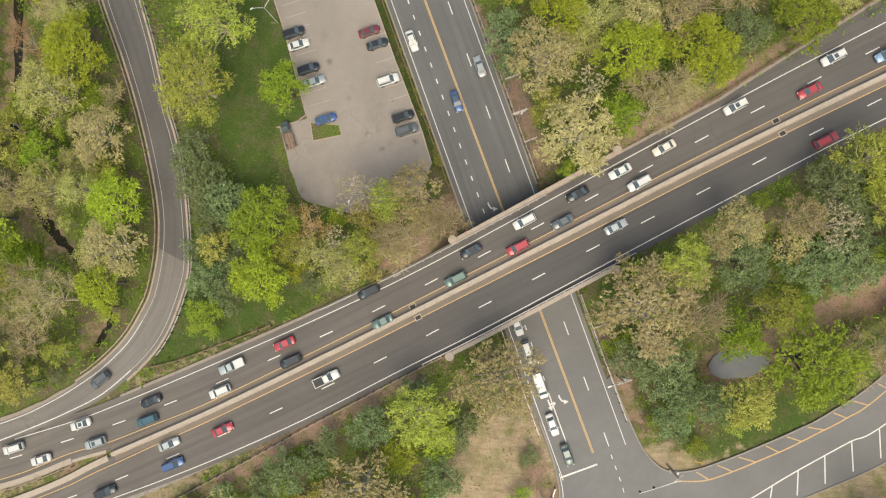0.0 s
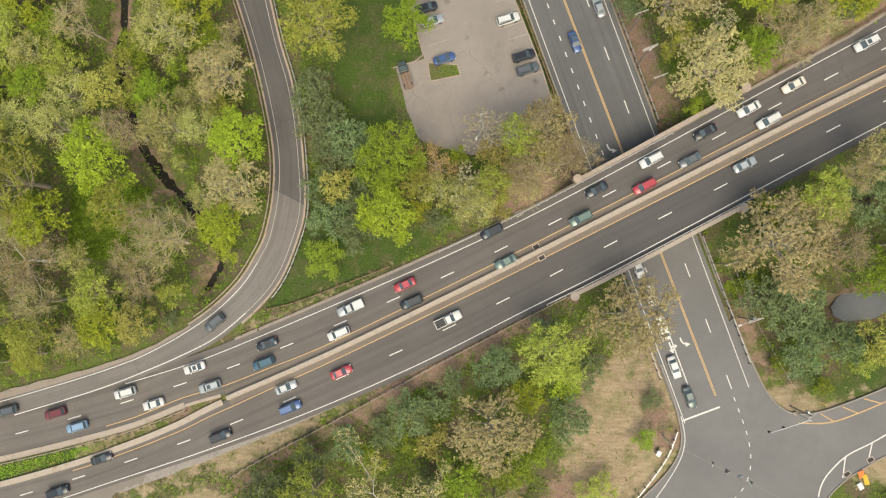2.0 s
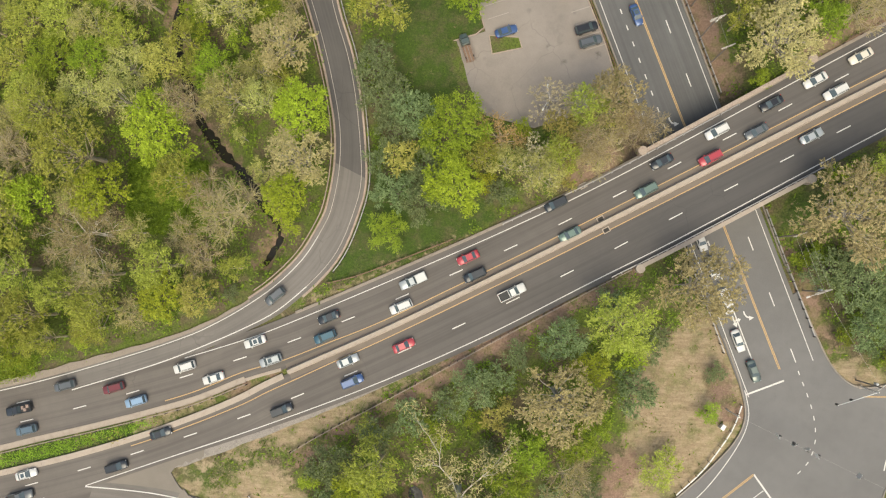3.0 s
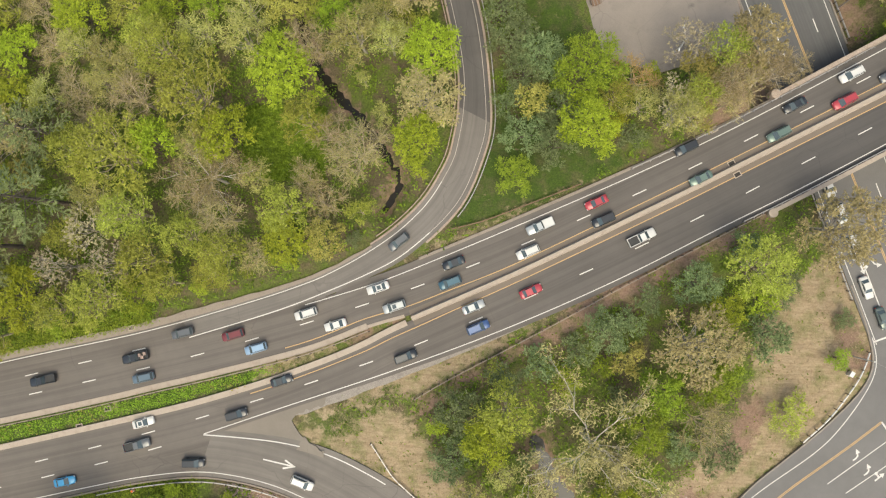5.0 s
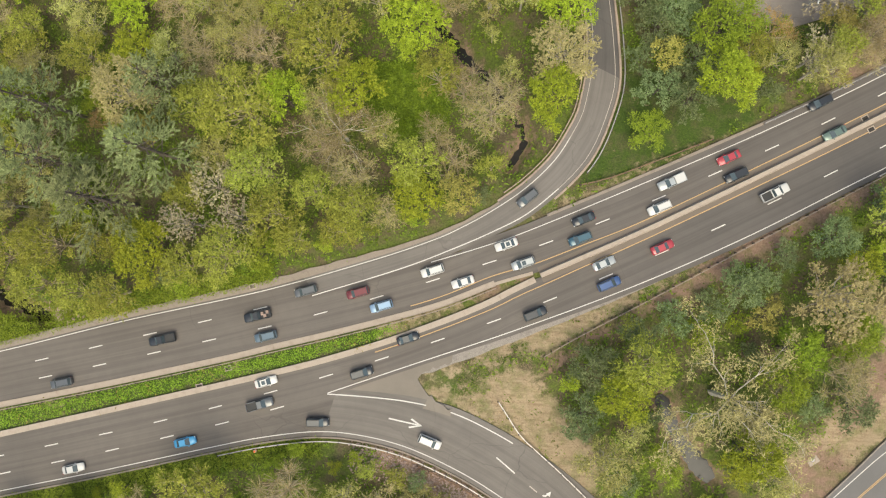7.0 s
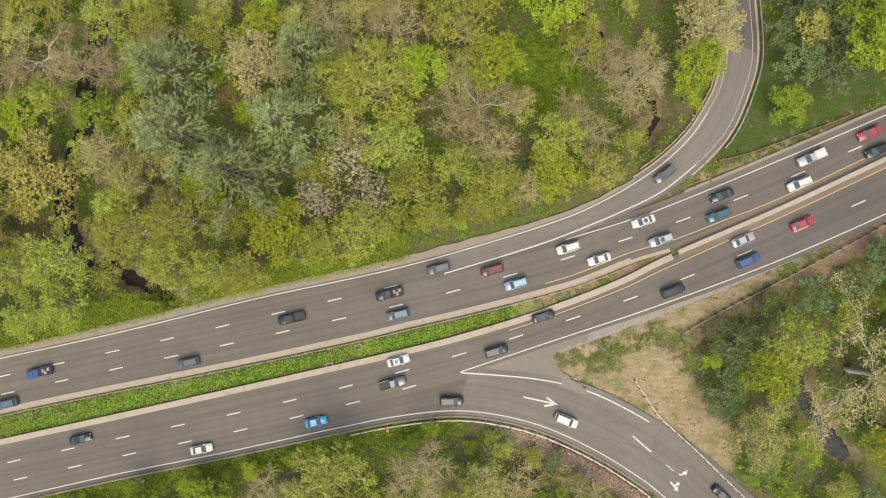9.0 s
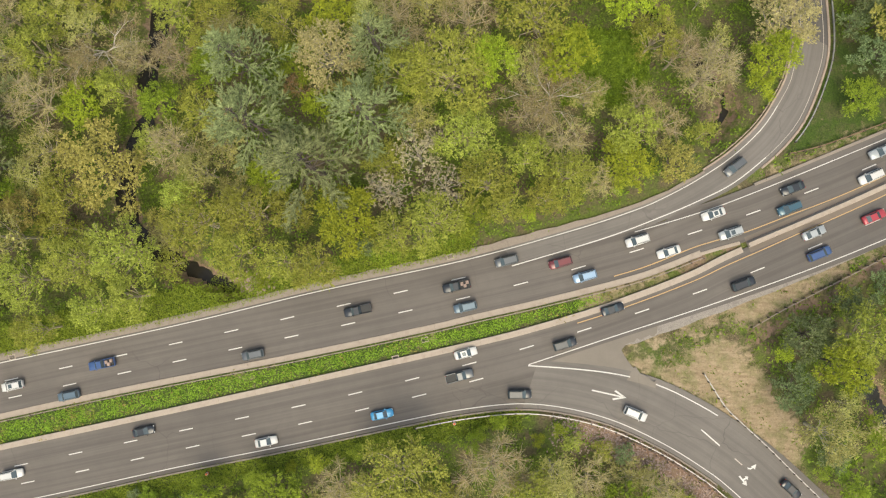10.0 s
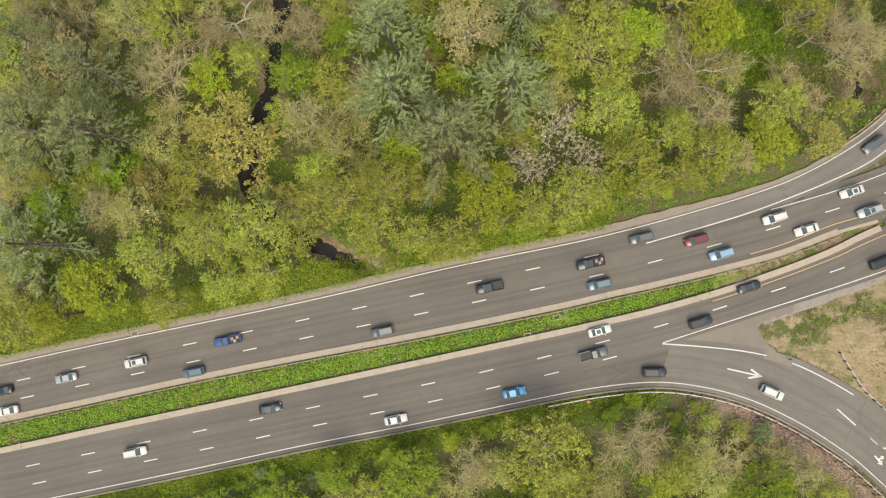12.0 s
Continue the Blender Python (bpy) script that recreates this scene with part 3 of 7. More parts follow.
DIRT = mask([(-84, -60.5), (-66, -49.2), (-53, -41.8), (-50, -38), (-30, -28), (-12, -18), (-12, -21), (-34, -34), (-66, -52.6), (-82, -62.5)], [(-26, -5), (-12, 3), (0, 20), (-8, 22), (-20, 8), (-30, 2)], [(12.5, -5), (14.2, -5), (24.5, -33), (29, -40), (27, -31), (20, -14)], [(-1, 30), (6, 16), (9, 18), (-2, 46), (-12, 58), (-14, 58)], [(-120, -78), (-108, -80.5), (-90, -90), (-80, -99), (-86, -100), (-100, -90), (-118, -82)], [(18, 21), (40, 33), (58, 47), (56, 49), (36, 35), (16, 24)], [(-190, -57), (-183, -55.6), (-181, -52), (-187, -51)], [(2, -40), (7, -39), (11, -49), (8, -52), (4, -46)], [(-13, -54), (-10, -60), (-15, -70), (-22, -75), (-20, -66)], [(-26, -76), (-16, -80), (-26, -90), (-34, -84)])
DIRT[MEDIAN & (PX >= -97)] = 1
GORE_TIP = inside([(-108, -64.6), (-101, -61.5), (-86, -56), (-84, -59), (-95, -67), (-100, -70)])
STRAW[GORE_TIP], LAWN[GORE_TIP] = 0.4, 0.62
for c, level, half in CREEKS:
    DIRT[nearest(PX, PY, c)[0] < half + 1.6] = 0.9
LAWN, STRAW, DIRT = soften(LAWN), soften(STRAW), soften(DIRT)

rows, cols = PX.shape
idx = np.arange(rows * cols).reshape(rows, cols)
quads = np.stack([idx[:-1, :-1], idx[:-1, 1:], idx[1:, 1:], idx[1:, :-1]], -1).reshape(-1, 4)
ground_mesh = mesh_from("ground", np.stack([PX, PY, PZ], -1).reshape(-1, 3), quads, GROUND, smooth=True)
for key, values in (("lawn", LAWN), ("straw", STRAW), ("dirt", DIRT)):
    ground_mesh.attributes.new(key, "FLOAT", "POINT").data.foreach_set("value", values.astype(np.float32).ravel())
setting("ground", ground_mesh, "uneven woodland floor with grass, dry straw and bare soil", "ground")


def z_at(x, y):
    """The height of the ground sheet."""
    i = min(max(int(np.searchsorted(gx, x)) - 1, 0), len(gx) - 2)
    j = min(max(int(np.searchsorted(gy, y)) - 1, 0), len(gy) - 2)
    u, v = (x - gx[i]) / (gx[i + 1] - gx[i]), (y - gy[j]) / (gy[j + 1] - gy[j])
    return float(PZ[j, i] * (1 - u) * (1 - v) + PZ[j, i + 1] * u * (1 - v) + PZ[j + 1, i] * (1 - u) * v + PZ[j + 1, i + 1] * u * v)


for (c, level, half), label in zip(CREEKS, ("dark still creek water between muddy wooded banks", "dark creek water winding beside the curved ramp", "dark creek water under pale trees", "grey creek pond reflecting the overcast sky")):
    c = c[:9] if level < -8 else c
    k = len(c)
    wob = half + 0.9 + 0.5 * np.sin(np.arange(k) * 0.7) + 0.3 * np.sin(np.arange(k) * 1.9)
    wob = wob * np.clip(np.minimum(np.arange(k) + 0.25, k - np.arange(k)) / 3.0, 0, 1) ** 0.5
    me = loft("water", xyz(beside(c, -1.0), level) + np.column_stack([normals(c) * (1 - wob)[:, None], np.zeros(k)]), xyz(c, level) + np.column_stack([normals(c) * wob[:, None], np.zeros(k)]), SILTY_SKY_WATER if level < -8 else DULL_WATER if level < -5 else WATER, 0.05)
    setting("water", me, label, "creek")

# ---- carriageways ----
xs = np.arange(130, -340.1, -2.5)


def north_side(x):
    """The outer edge of the northern carriageway's pavement."""
    a = at_x(N_EDGE, x) + np.interp(x, [-60, 20, 40, 70], [1.6, 1.9, 1.9, 5.2])
    b = at_x(N_OUTER[N_OUTER[:, 1] < -25], x) + 0.5
    return np.where(x > -100, a, np.where(x < -131, b, at_x(N_EDGE, x) + 0.5))


def south_side(x):
    a = at_x(S_EDGE, x) - np.interp(x, [-100, -70, -40, 20], [0.8, 1.0, 1.2, 1.4])
    b = at_x(S_OUTER[S_OUTER[:, 0] < -125], x) - 0.9
    return np.where(x > -127, a, b)


road_n = loft("road", np.column_stack([xs, at_x(NORTH_WALL, xs), 0 * xs]), np.column_stack([xs, north_side(xs), 0 * xs]), ASPHALT)
setting("road", road_n, "worn warm-grey asphalt westbound carriageway with wheel tracks", "road")
road_s = loft("road", np.column_stack([xs, at_x(SOUTH_WALL, xs), 0 * xs]), np.column_stack([xs, south_side(xs), 0 * xs]), ASPHALT_EAST)
setting("road", road_s, "worn dark-grey asphalt eastbound carriageway with wheel tracks", "road")


def paired(a, b, k):
    """Both curves cut into k even steps."""
    fa, fb = np.linspace(0, len(a) - 1, k), np.linspace(0, len(b) - 1, k)
    f = lambda c, t: np.stack([np.interp(t, np.arange(len(c)), c[:, i]) for i in range(c.shape[1])], 1)
    return f(a, fa), f(b, fb)


ramp_a, ramp_b = paired(beside(N_OUTER[: len(N_OUTER) - int((N_OUTER[:, 0] < -133).sum())], 0.9), beside(RAMP_INNER, -0.8), 90)
RAMP_JOINT = -0.2
cut = int(np.argmin(np.abs(ramp_a[:, 1] + ramp_b[:, 1] - 2 * RAMP_JOINT)))
for lo_, hi_, mtl, words in ((0, cut + 1, ASPHALT_RAMP_DARK, "newer dark asphalt on the single-lane slip road"), (cut, 90, ASPHALT_RAMP, "curved single-lane asphalt slip road joining the highway")):
    setting("road", loft("road", xyz(ramp_a[lo_:hi_], -0.012), xyz(ramp_b[lo_:hi_], -0.012), mtl), words, "road")
exit_out = S_OUTER[S_OUTER[:, 0] > -130]
ea, eb = paired(beside(exit_out, 0.9), beside(EXIT_INNER, -1.2), 60)
ea, eb = xyz(ea, exit_z(ea[:, 0]) - 0.012), xyz(eb, exit_z(eb[:, 0]) - 0.012)
setting("road", loft("road", ea, eb, ASPHALT_EXIT), "asphalt exit ramp curving down off the highway", "road")
# the paved gore forks round a rounded grassy tip
gx2 = np.arange(-127, -100.9, 0.5)
rag = 0.22 * np.sin(gx2 * 3.1) + 0.15 * np.sin(gx2 * 7.7)
fork_n = np.interp(gx2, [-127, -118, -108, -107, -105.8, -101], [-68.75, -67, -64.7, -63.5, -62.8, -61.1]) + rag * (gx2 > -108)
fork_s = np.interp(gx2, [-127, -118, -108, -107.4, -106.4, -103.9, -101], [-68.75, -67, -64.7, -65.9, -67.2, -69.2, -70.9]) + rag * (gx2 > -108)
for near, fork in ((at_x(S_EDGE, gx2) + 0.4, fork_n), (at_x(EXIT_INNER, gx2) - 0.8, fork_s)):
    a_, b_ = np.column_stack([gx2, near, 0 * gx2 - 0.02]), np.column_stack([gx2, fork, 0 * gx2 - 0.02])
    setting("road", loft("road", *((a_, b_) if near[0] > fork[0] else (b_, a_)), ASPHALT_GORE), "dusty paved gore between highway and exit ramp", "road")
for ys, mtl, words in ((np.arange(130, 0.1, -2.5), ASPHALT_DARK, "dark smooth asphalt road passing under the bridge"), (np.arange(0, -52.1, -2.5), ASPHALT_CROSSING, "grey asphalt road leading from the bridge to the junction")):
    setting("road", loft("road", np.column_stack([low_x("w", ys) - 0.9, ys, 0 * ys + LOW]), np.column_stack([low_x("e", ys) + 0.9, ys, 0 * ys + LOW]), mtl), words, "road")


def flat(name, outline, z, material, thick=0.25):
    """A flat slab with an outline of (x, y) points."""
    bm = bmesh.new()
    top = [bm.verts.new((x, y, z)) for x, y in outline]
    f = bm.faces.new(top)
    if f.calc_area() and f.normal.z < 0 or (f.normal_update() or f.normal.z < 0):
        f.normal_flip()
    low = bmesh.ops.extrude_face_region(bm, geom=[f])
    for v in low["geom"]:
        if isinstance(v, bmesh.types.BMVert):
            v.co.z -= thick
    bmesh.ops.recalc_face_normals(bm, faces=bm.faces[:])
    bmesh.ops.triangulate(bm, faces=bm.faces[:])
    me = bpy.data.meshes.new(name)
    bm.to_mesh(me)
    bm.free()
    me.materials.append(material)
    return me


KERB_WEST = spline([(6.4, -33), (8.4, -38), (10, -43.1), (10.9, -48.9), (8.9, -54.2), (3.4, -60.6), (-2, -65.8), (-6.7, -70), (-12.2, -74.9), (-19.9, -83.1), (-46, -110), (-75, -139)], 1.5)
KERB_EAST = spline([(13.4, -5), (17.6, -16), (19.9, -21), (24.5, -31.8), (28.1, -38.6), (32.4, -42.0), (37.7, -41.7), (43.3, -39.6), (48.8, -37.1), (57.6, -32.7), (64.1, -28.9), (75.4, -20), (104, 9), (134, 38)], 1.5)
KERB_SOUTH = spline([(146, 28), (116, -2), (88, -27), (75.5, -37.4), (62.8, -44.2), (51.1, -49.5), (48.1, -51.3), (43.7, -54.4), (41.6, -56.4), (39.9, -58.5), (38, -63), (34, -72), (10, -92), (-22, -124), (-52, -154)], 1.5)
outline = [tuple(p) for p in KERB_WEST] + [tuple(p) for p in KERB_SOUTH[::-1]] + [tuple(p) for p in KERB_EAST[::-1] if p[1] < 40 and p[0] > 20.5]
JUNCTION = inside(outline)
JUNCTION = soften(JUNCTION.astype(float)) > 0.05
setting("road", flat("road", outline, LOW - 0.012, ASPHALT_CROSSING), "broad grey asphalt road junction", "road")

# parking lot
LOT = [(-61, 80), (-52.8, 55.8), (-50.1, 48.4), (-44.6, 29.8), (-52.5, 27.4), (-49.7, 16.4), (-44, 12), (-34, 9.5), (-20, 14), (-17.6, 20.4), (-19.9, 27.6), (-26.4, 43.4), (-31, 55.6), (-40, 80)]
LOT_AREA = soften(inside(LOT).astype(float)) > 0.3
setting("pavement", flat("pavement", LOT, LOT_Z, ASPHALT_LOT), "sun-bleached grey asphalt parking lot with stains", "parking lot")
ISLAND = [(-43.8, 28.9), (-43.1, 25.0), (-36.9, 26.3), (-37.6, 28.5)]
setting("ground", flat("ground", ISLAND, LOT_Z + 0.14, GROUND), "raised grass island in the parking lot", "grass island")

def wall_strip(name, c, z, section, material, label, category="trim"):
    return setting(name, profile(name, xyz(c, z), section, material), label, category)


def slab(w0, w1, h, deep=0.3):
    return [(w0, -deep), (w0, h - 0.03), (w0 + 0.05, h), (w1 - 0.05, h), (w1, h - 0.03), (w1, -deep)]


wn_out = N_OUTER[(N_OUTER[:, 0] < -92) & (N_OUTER[:, 1] < -20)]
nw_ = normals(wn_out)
reach_ = np.interp(wn_out[:, 0], [-128, -112, -92], [2.0, 1.35, 0.95]) + 0.1 * np.sin(wn_out[:, 0] * 0.9) + 0.06 * np.sin(wn_out[:, 0] * 2.3)
setting("trim", loft("trim", xyz(wn_out + nw_ * 0.45, 0.03), xyz(wn_out + nw_ * reach_[:, None], 0.03), GUTTER, 0.3), "grey-brown concrete gutter along the highway edge", "gutter")
gut = np.column_stack([xs, north_side(xs)])
gut = gut[(gut[:, 0] > -84) & (gut[:, 0] < 100)]
wall_strip("trim", gut, 0.0, slab(-0.25, 0.35, 0.1), GUTTER, "dusty concrete kerb along the westbound lanes", "kerb")
sx = np.arange(-60, -108.1, -1.5)
sy = south_side(sx)
wide = np.interp(sx, [-108, -104, -92, -60], [1.7, 2.1, 1.5, 0.05]) * (1 + 0.07 * np.sin(sx * 0.7) + 0.04 * np.sin(sx * 1.9))
setting("trim", loft("trim", np.column_stack([sx, sy + 0.3, 0 * sx - 0.015]), np.column_stack([sx, sy - wide, 0 * sx - 0.06]), GRAVEL), "pale gravel shoulder beside the eastbound lanes", "shoulder")
so = S_OUTER[S_OUTER[:, 0] < -86]
zs = exit_z(so[:, 0])
wall_strip("trim", beside(so, 1.0), zs, slab(0.0, 0.35, 0.1), GUTTER, "low concrete kerb on the outside of the exit ramp", "kerb")
wall_strip("trim", N_OUTER[(N_OUTER[:, 1] > -29.5)], 0.0, slab(0.95, 1.35, 0.12), DUSTY_KERB, "dusty kerb on the outside of the slip road", "kerb")
wall_strip("trim", RAMP_INNER[(RAMP_INNER[:, 1] > -27)], 0.0, slab(-1.3, -0.85, 0.12), DUSTY_KERB, "dusty kerb on the inside of the slip road", "kerb")
wall_strip("trim", KERB_WEST, LOW, slab(-0.05, 0.25, 0.14), KERB, "granite kerb at the junction", "kerb")
wall_strip("trim", KERB_EAST, LOW, slab(-0.3, 0.0, 0.14), KERB, "granite kerb curving round the junction corner", "kerb")
wall_strip("trim", KERB_SOUTH, LOW, slab(-0.3, 0.0, 0.14), KERB, "granite kerb on the far side of the junction", "kerb")
for c, lo, hi in (("w", 8.5, 95), ("e", 16, 95)):
    yy = np.arange(hi, lo, -2.0)
    side = -1.15 if c == "w" else 1.15
    wall_strip("trim", np.column_stack([low_x(c, yy) + side, yy]), LOW, slab(-0.18, 0.18, 0.15), KERB, "concrete kerb of the crossing road", "kerb")
lot_kerb = np.array([(-52.8, 55.8), (-50.1, 48.4), (-44.6, 29.8), (-52.5, 27.4), (-49.7, 16.4)])
wall_strip("trim", resample(lot_kerb, 3), LOT_Z, slab(-0.1, 0.14, 0.12), DUSTY_KERB, "worn pinkish kerb of the parking lot", "kerb")
lot_kerb = np.array([(-17.6, 20.4), (-19.9, 27.6), (-26.4, 43.4), (-31, 55.6)])
wall_strip("trim", resample(lot_kerb, 3), LOT_Z, slab(-0.1, 0.14, 0.12), DUSTY_KERB, "worn pinkish kerb of the parking lot", "kerb")

for a_, b_ in zip(ISLAND, ISLAND[1:] + ISLAND[:1]):
    wall_strip("trim", resample(np.array([a_, b_]), 2), LOT_Z, slab(-0.1, 0.1, 0.17), DUSTY_KERB, "pinkish kerb of the grass island", "kerb")

# median barrier
JERSEY = [(-0.62, -0.2), (-0.62, 0.1), (-0.5, 0.3), (-0.42, 0.82), (-0.36, 0.86), (0.36, 0.86), (0.42, 0.82), (0.5, 0.3), (0.62, 0.1), (0.62, -0.2)]


def barrier_run(name, c, label, section, seg=3):
    """A concrete barrier built of cast lengths with open joints."""
    top = tagged(new(name, None), label, "barrier", kind="structure")
    i = 0
    while i < len(c) - 1:
        piece = c[i:i + seg + 1].copy()
        if len(piece) > 1:
            t = (piece[-1] - piece[-2]) / np.linalg.norm(piece[-1] - piece[-2])
            piece[-1] = piece[-1] - t * 0.03
            part("barrier_length", profile("barrier_length", xyz(piece), section, CONCRETE), CONCRETE, top)
        i += seg
    return top


single = spline(BARRIER)
barrier_run("median_barrier", single, "weathered beige concrete median barrier between the carriageways", JERSEY)
for shift in (-1.14, 1.14):
    tagged(part("shoulder", loft("shoulder", xyz(beside(single, shift + 0.5), 0.006), xyz(beside(single, shift - 0.5), 0.006), ASPHALT_DUSTY, 0.05), ASPHALT_DUSTY, None), "dusty brown asphalt shoulder along the median barrier", "shoulder", kind="structure")
double = SOUTH_WALL[SOUTH_WALL[:, 0] < -83.2]
LOW_WALL = [(-0.62, -0.2), (-0.62, 0.16), (-0.58, 0.2), (0.58, 0.24), (0.62, 0.2), (0.62, -0.2)]
barrier_run("median_kerb", double, "broad beige concrete median kerb on the eastbound side", LOW_WALL, 4)
double_n = NORTH_WALL[NORTH_WALL[:, 0] < -91]
tip_n = NORTH_WALL[(NORTH_WALL[:, 0] < -84) & (NORTH_WALL[:, 0] > -93)]
barrier_run("median_kerb", tip_n, "narrow beige concrete kerb where the median opens", [(-0.2, -0.2), (-0.2, 0.12), (-0.16, 0.15), (0.42, 0.1), (0.46, 0.06), (0.46, -0.2)], 4)
barrier_run("median_kerb", double_n, "broad beige concrete median kerb on the westbound side", [(-0.36, -0.2), (-0.36, 0.18), (-0.32, 0.22), (0.86, 0.14), (0.9, 0.1), (0.9, -0.2)], 4)

# ---- bridge ----
bx = np.arange(-12.5, 20.1, 1.25)
by_n, by_s = at_x(N_EDGE, bx) + 2.3, at_x(S_EDGE, bx) - 1.7
bridge = tagged(new("bridge", None), "concrete highway overpass with stone parapets", "bridge", kind="structure")
deck = loft("deck", np.column_stack([bx, by_n, 0 * bx - 0.06]), np.column_stack([bx, by_s, 0 * bx - 0.06]), CONCRETE, 1.0)
part("deck", deck, CONCRETE, bridge)
part("soffit", loft("soffit", np.column_stack([bx, by_s, 0 * bx - 1.06]), np.column_stack([bx, by_n, 0 * bx - 1.06]), CONCRETE, 0.02), CONCRETE, bridge)
for side in ("w", "e"):
    k = -2.0 if side == "w" else 2.0
    yy = np.arange(-26, 26, 0.5)
    lx = low_x(side, yy) + k
    keep = (yy < at_x(N_EDGE, lx) + 2.2) & (yy > at_x(S_EDGE, lx) - 1.6)
    line = np.column_stack([lx[keep], yy[keep]])
    a = xyz(line, -1.0)
    b = a + np.array([k * 0.5, 0, 0])
    part("abutment", loft("abutment", a, b, STONE, 5.6), STONE, bridge)
for c, sgn, mtl in ((np.column_stack([bx, by_n]), 1, STONE), (np.column_stack([bx, by_s]), -1, CONCRETE)):
    par = part("parapet", profile("parapet", xyz(c, 0.0), [(-0.3, -0.9), (-0.3, 0.78), (0.3, 0.78), (0.3, -0.9)], mtl), mtl, bridge)
    run = resample(c, 1.5)
    for i in range(len(run) - 1):
        a, b = run[i], run[i + 1]
        cap = profile("cap_stone", xyz(np.array([a, a + (b - a) * 0.985]), 0.78), [(-0.42, 0.0), (-0.42, 0.12), (-0.36, 0.16), (0.36, 0.16), (0.42, 0.12), (0.42, 0.0)], mtl)
        part("cap_stone", cap, mtl, par)
    for end in (c[0], c[-1]):
        bm = bmesh.new()
        bmesh.ops.create_cone(bm, cap_ends=True, segments=10, radius1=1.0, radius2=0.95, depth=2.4)
        bmesh.ops.translate(bm, vec=(end[0], end[1] + sgn * 0.35, -0.15), verts=bm.verts[:])
        bmesh.ops.bevel(bm, geom=[e for e in bm.edges if e.calc_face_angle(0) > 0.8], offset=0.08, segments=1, affect="EDGES")
        part("pier", bm, mtl, bridge)

# ---- road markings ----
def line_mark(c, width, z, material, label):
    c = np.asarray(c)
    cz = xyz(c, z) if c.shape[1] == 2 else c + np.array([0, 0, z])
    nrm = np.column_stack([normals(cz) * width / 2, np.zeros(len(cz))])
    me = loft("road_line", cz - nrm, cz + nrm, material, 0.004)
    return tagged(new("road_line", me), label, "road marking", kind="structure")


def dashes(c, anchor, z, length, pitch, width, label, lo=None, hi=None, group=""):
    """Separate painted dashes along the curve c, one of them centred at anchor."""
    c = resample(np.asarray(c), 0.25)
    s = np.arange(len(c)) * 0.25 * (np.linalg.norm(c[1, :2] - c[0, :2]) / 0.25)
    s0 = s[np.hypot(c[:, 0] - anchor[0], c[:, 1] - anchor[1]).argmin()]
    for k in range(int((s[0] - s0) / pitch) - 1, int((s[-1] - s0) / pitch) + 2):
        mid = s0 + k * pitch
        if mid - length / 2 < 0 or mid + length / 2 > s[-1]:
            continue
        x = np.interp(mid, s, c[:, 0])
        y = np.interp(mid, s, c[:, 1])
        dx, dy = np.interp(mid + 0.5, s, c[:, 0]) - x, np.interp(mid + 0.5, s, c[:, 1]) - y
        ob = new("lane_dash", dash_mesh(length, width))
        ob.matrix_world = pose(x, y, z, 0, 0, math.degrees(math.atan2(dy, dx)))
        tagged(ob, label, "lane dash", group)
        ob["kind"] = "structure"


DASH = {}


def dash_mesh(length, width):
    if (length, width) not in DASH:
        h, w = length / 2, width / 2
        e = 0.04
        outline = [(-h, -w + e), (-h + e, -w), (h - e, -w), (h, -w + e), (h, w - e), (h - e, w), (-h + e, w), (-h, w - e)]
        DASH[length, width] = flat("lane_dash", outline, 0.0, WHITE_PAINT, 0.004)
    return DASH[length, width]


P1 = 0.008
line_mark(N_EDGE[nearest(N_EDGE[:, 0], N_EDGE[:, 1], RAMP_INNER)[0] > 0.75], 0.16, P1, WHITE_PAINT, "worn white edge line of the westbound lanes")
line_mark(RAMP_INNER, 0.1, P1, WORN_PAINT, "worn white edge line of the slip road")
line_mark(RAMP_INNER[(RAMP_INNER[:, 0] < -80) & (RAMP_INNER[:, 1] < -24)], 0.2, P1 + 0.004, WHITE_PAINT, "broad solid white merging line")
line_mark(N_OUTER[N_OUTER[:, 1] < -14], 0.16, P1, WHITE_PAINT, "white outer edge line")
line_mark(N_OUTER[N_OUTER[:, 1] > -15.5], 0.1, P1, WORN_PAINT, "worn white edge line of the slip road")
yel_n = NORTH_WALL[(NORTH_WALL[:, 0] > -110)].copy()
yel_n += normals(yel_n) * np.interp(yel_n[:, 0], [-110, -95, -62], [1.7, 1.85, 1.75])[:, None]
line_mark(yel_n, 0.18, P1, YELLOW_PAINT, "faded yellow line along the median, westbound")
yel_s = SOUTH_WALL[SOUTH_WALL[:, 0] > -118].copy()
yel_s += normals(yel_s) * -np.interp(yel_s[:, 0], [-98, -82], [1.4, 1.75])[:, None]
line_mark(yel_s, 0.18, P1, YELLOW_PAINT, "faded yellow line along the median, eastbound")
line_mark(S_EDGE, 0.17, P1, WHITE_PAINT, "white edge line of the eastbound lanes")
so3 = np.column_stack([S_OUTER, exit_z(S_OUTER[:, 0])])
line_mark(so3, 0.16, P1, WHITE_PAINT, "white edge line on the outside of the exit ramp")
ei3 = np.column_stack([EXIT_INNER, exit_z(EXIT_INNER[:, 0])])
line_mark(ei3[ei3[:, 0] < -88], 0.22, P1, WHITE_PAINT, "white edge line on the inside of the exit ramp")
D_N, D_S, PITCH = "dashes of the westbound lanes", "dashes of the eastbound lanes", 12.2
dashes(N_ROW, (-27.5, -10.1), P1, 3.0, PITCH, 0.2, "short white lane dash on asphalt", group=D_N)
dashes(N_ROW_OUTER, (-188.7, -64), P1, 3.0, PITCH, 0.2, "short white lane dash on asphalt", group=D_N)
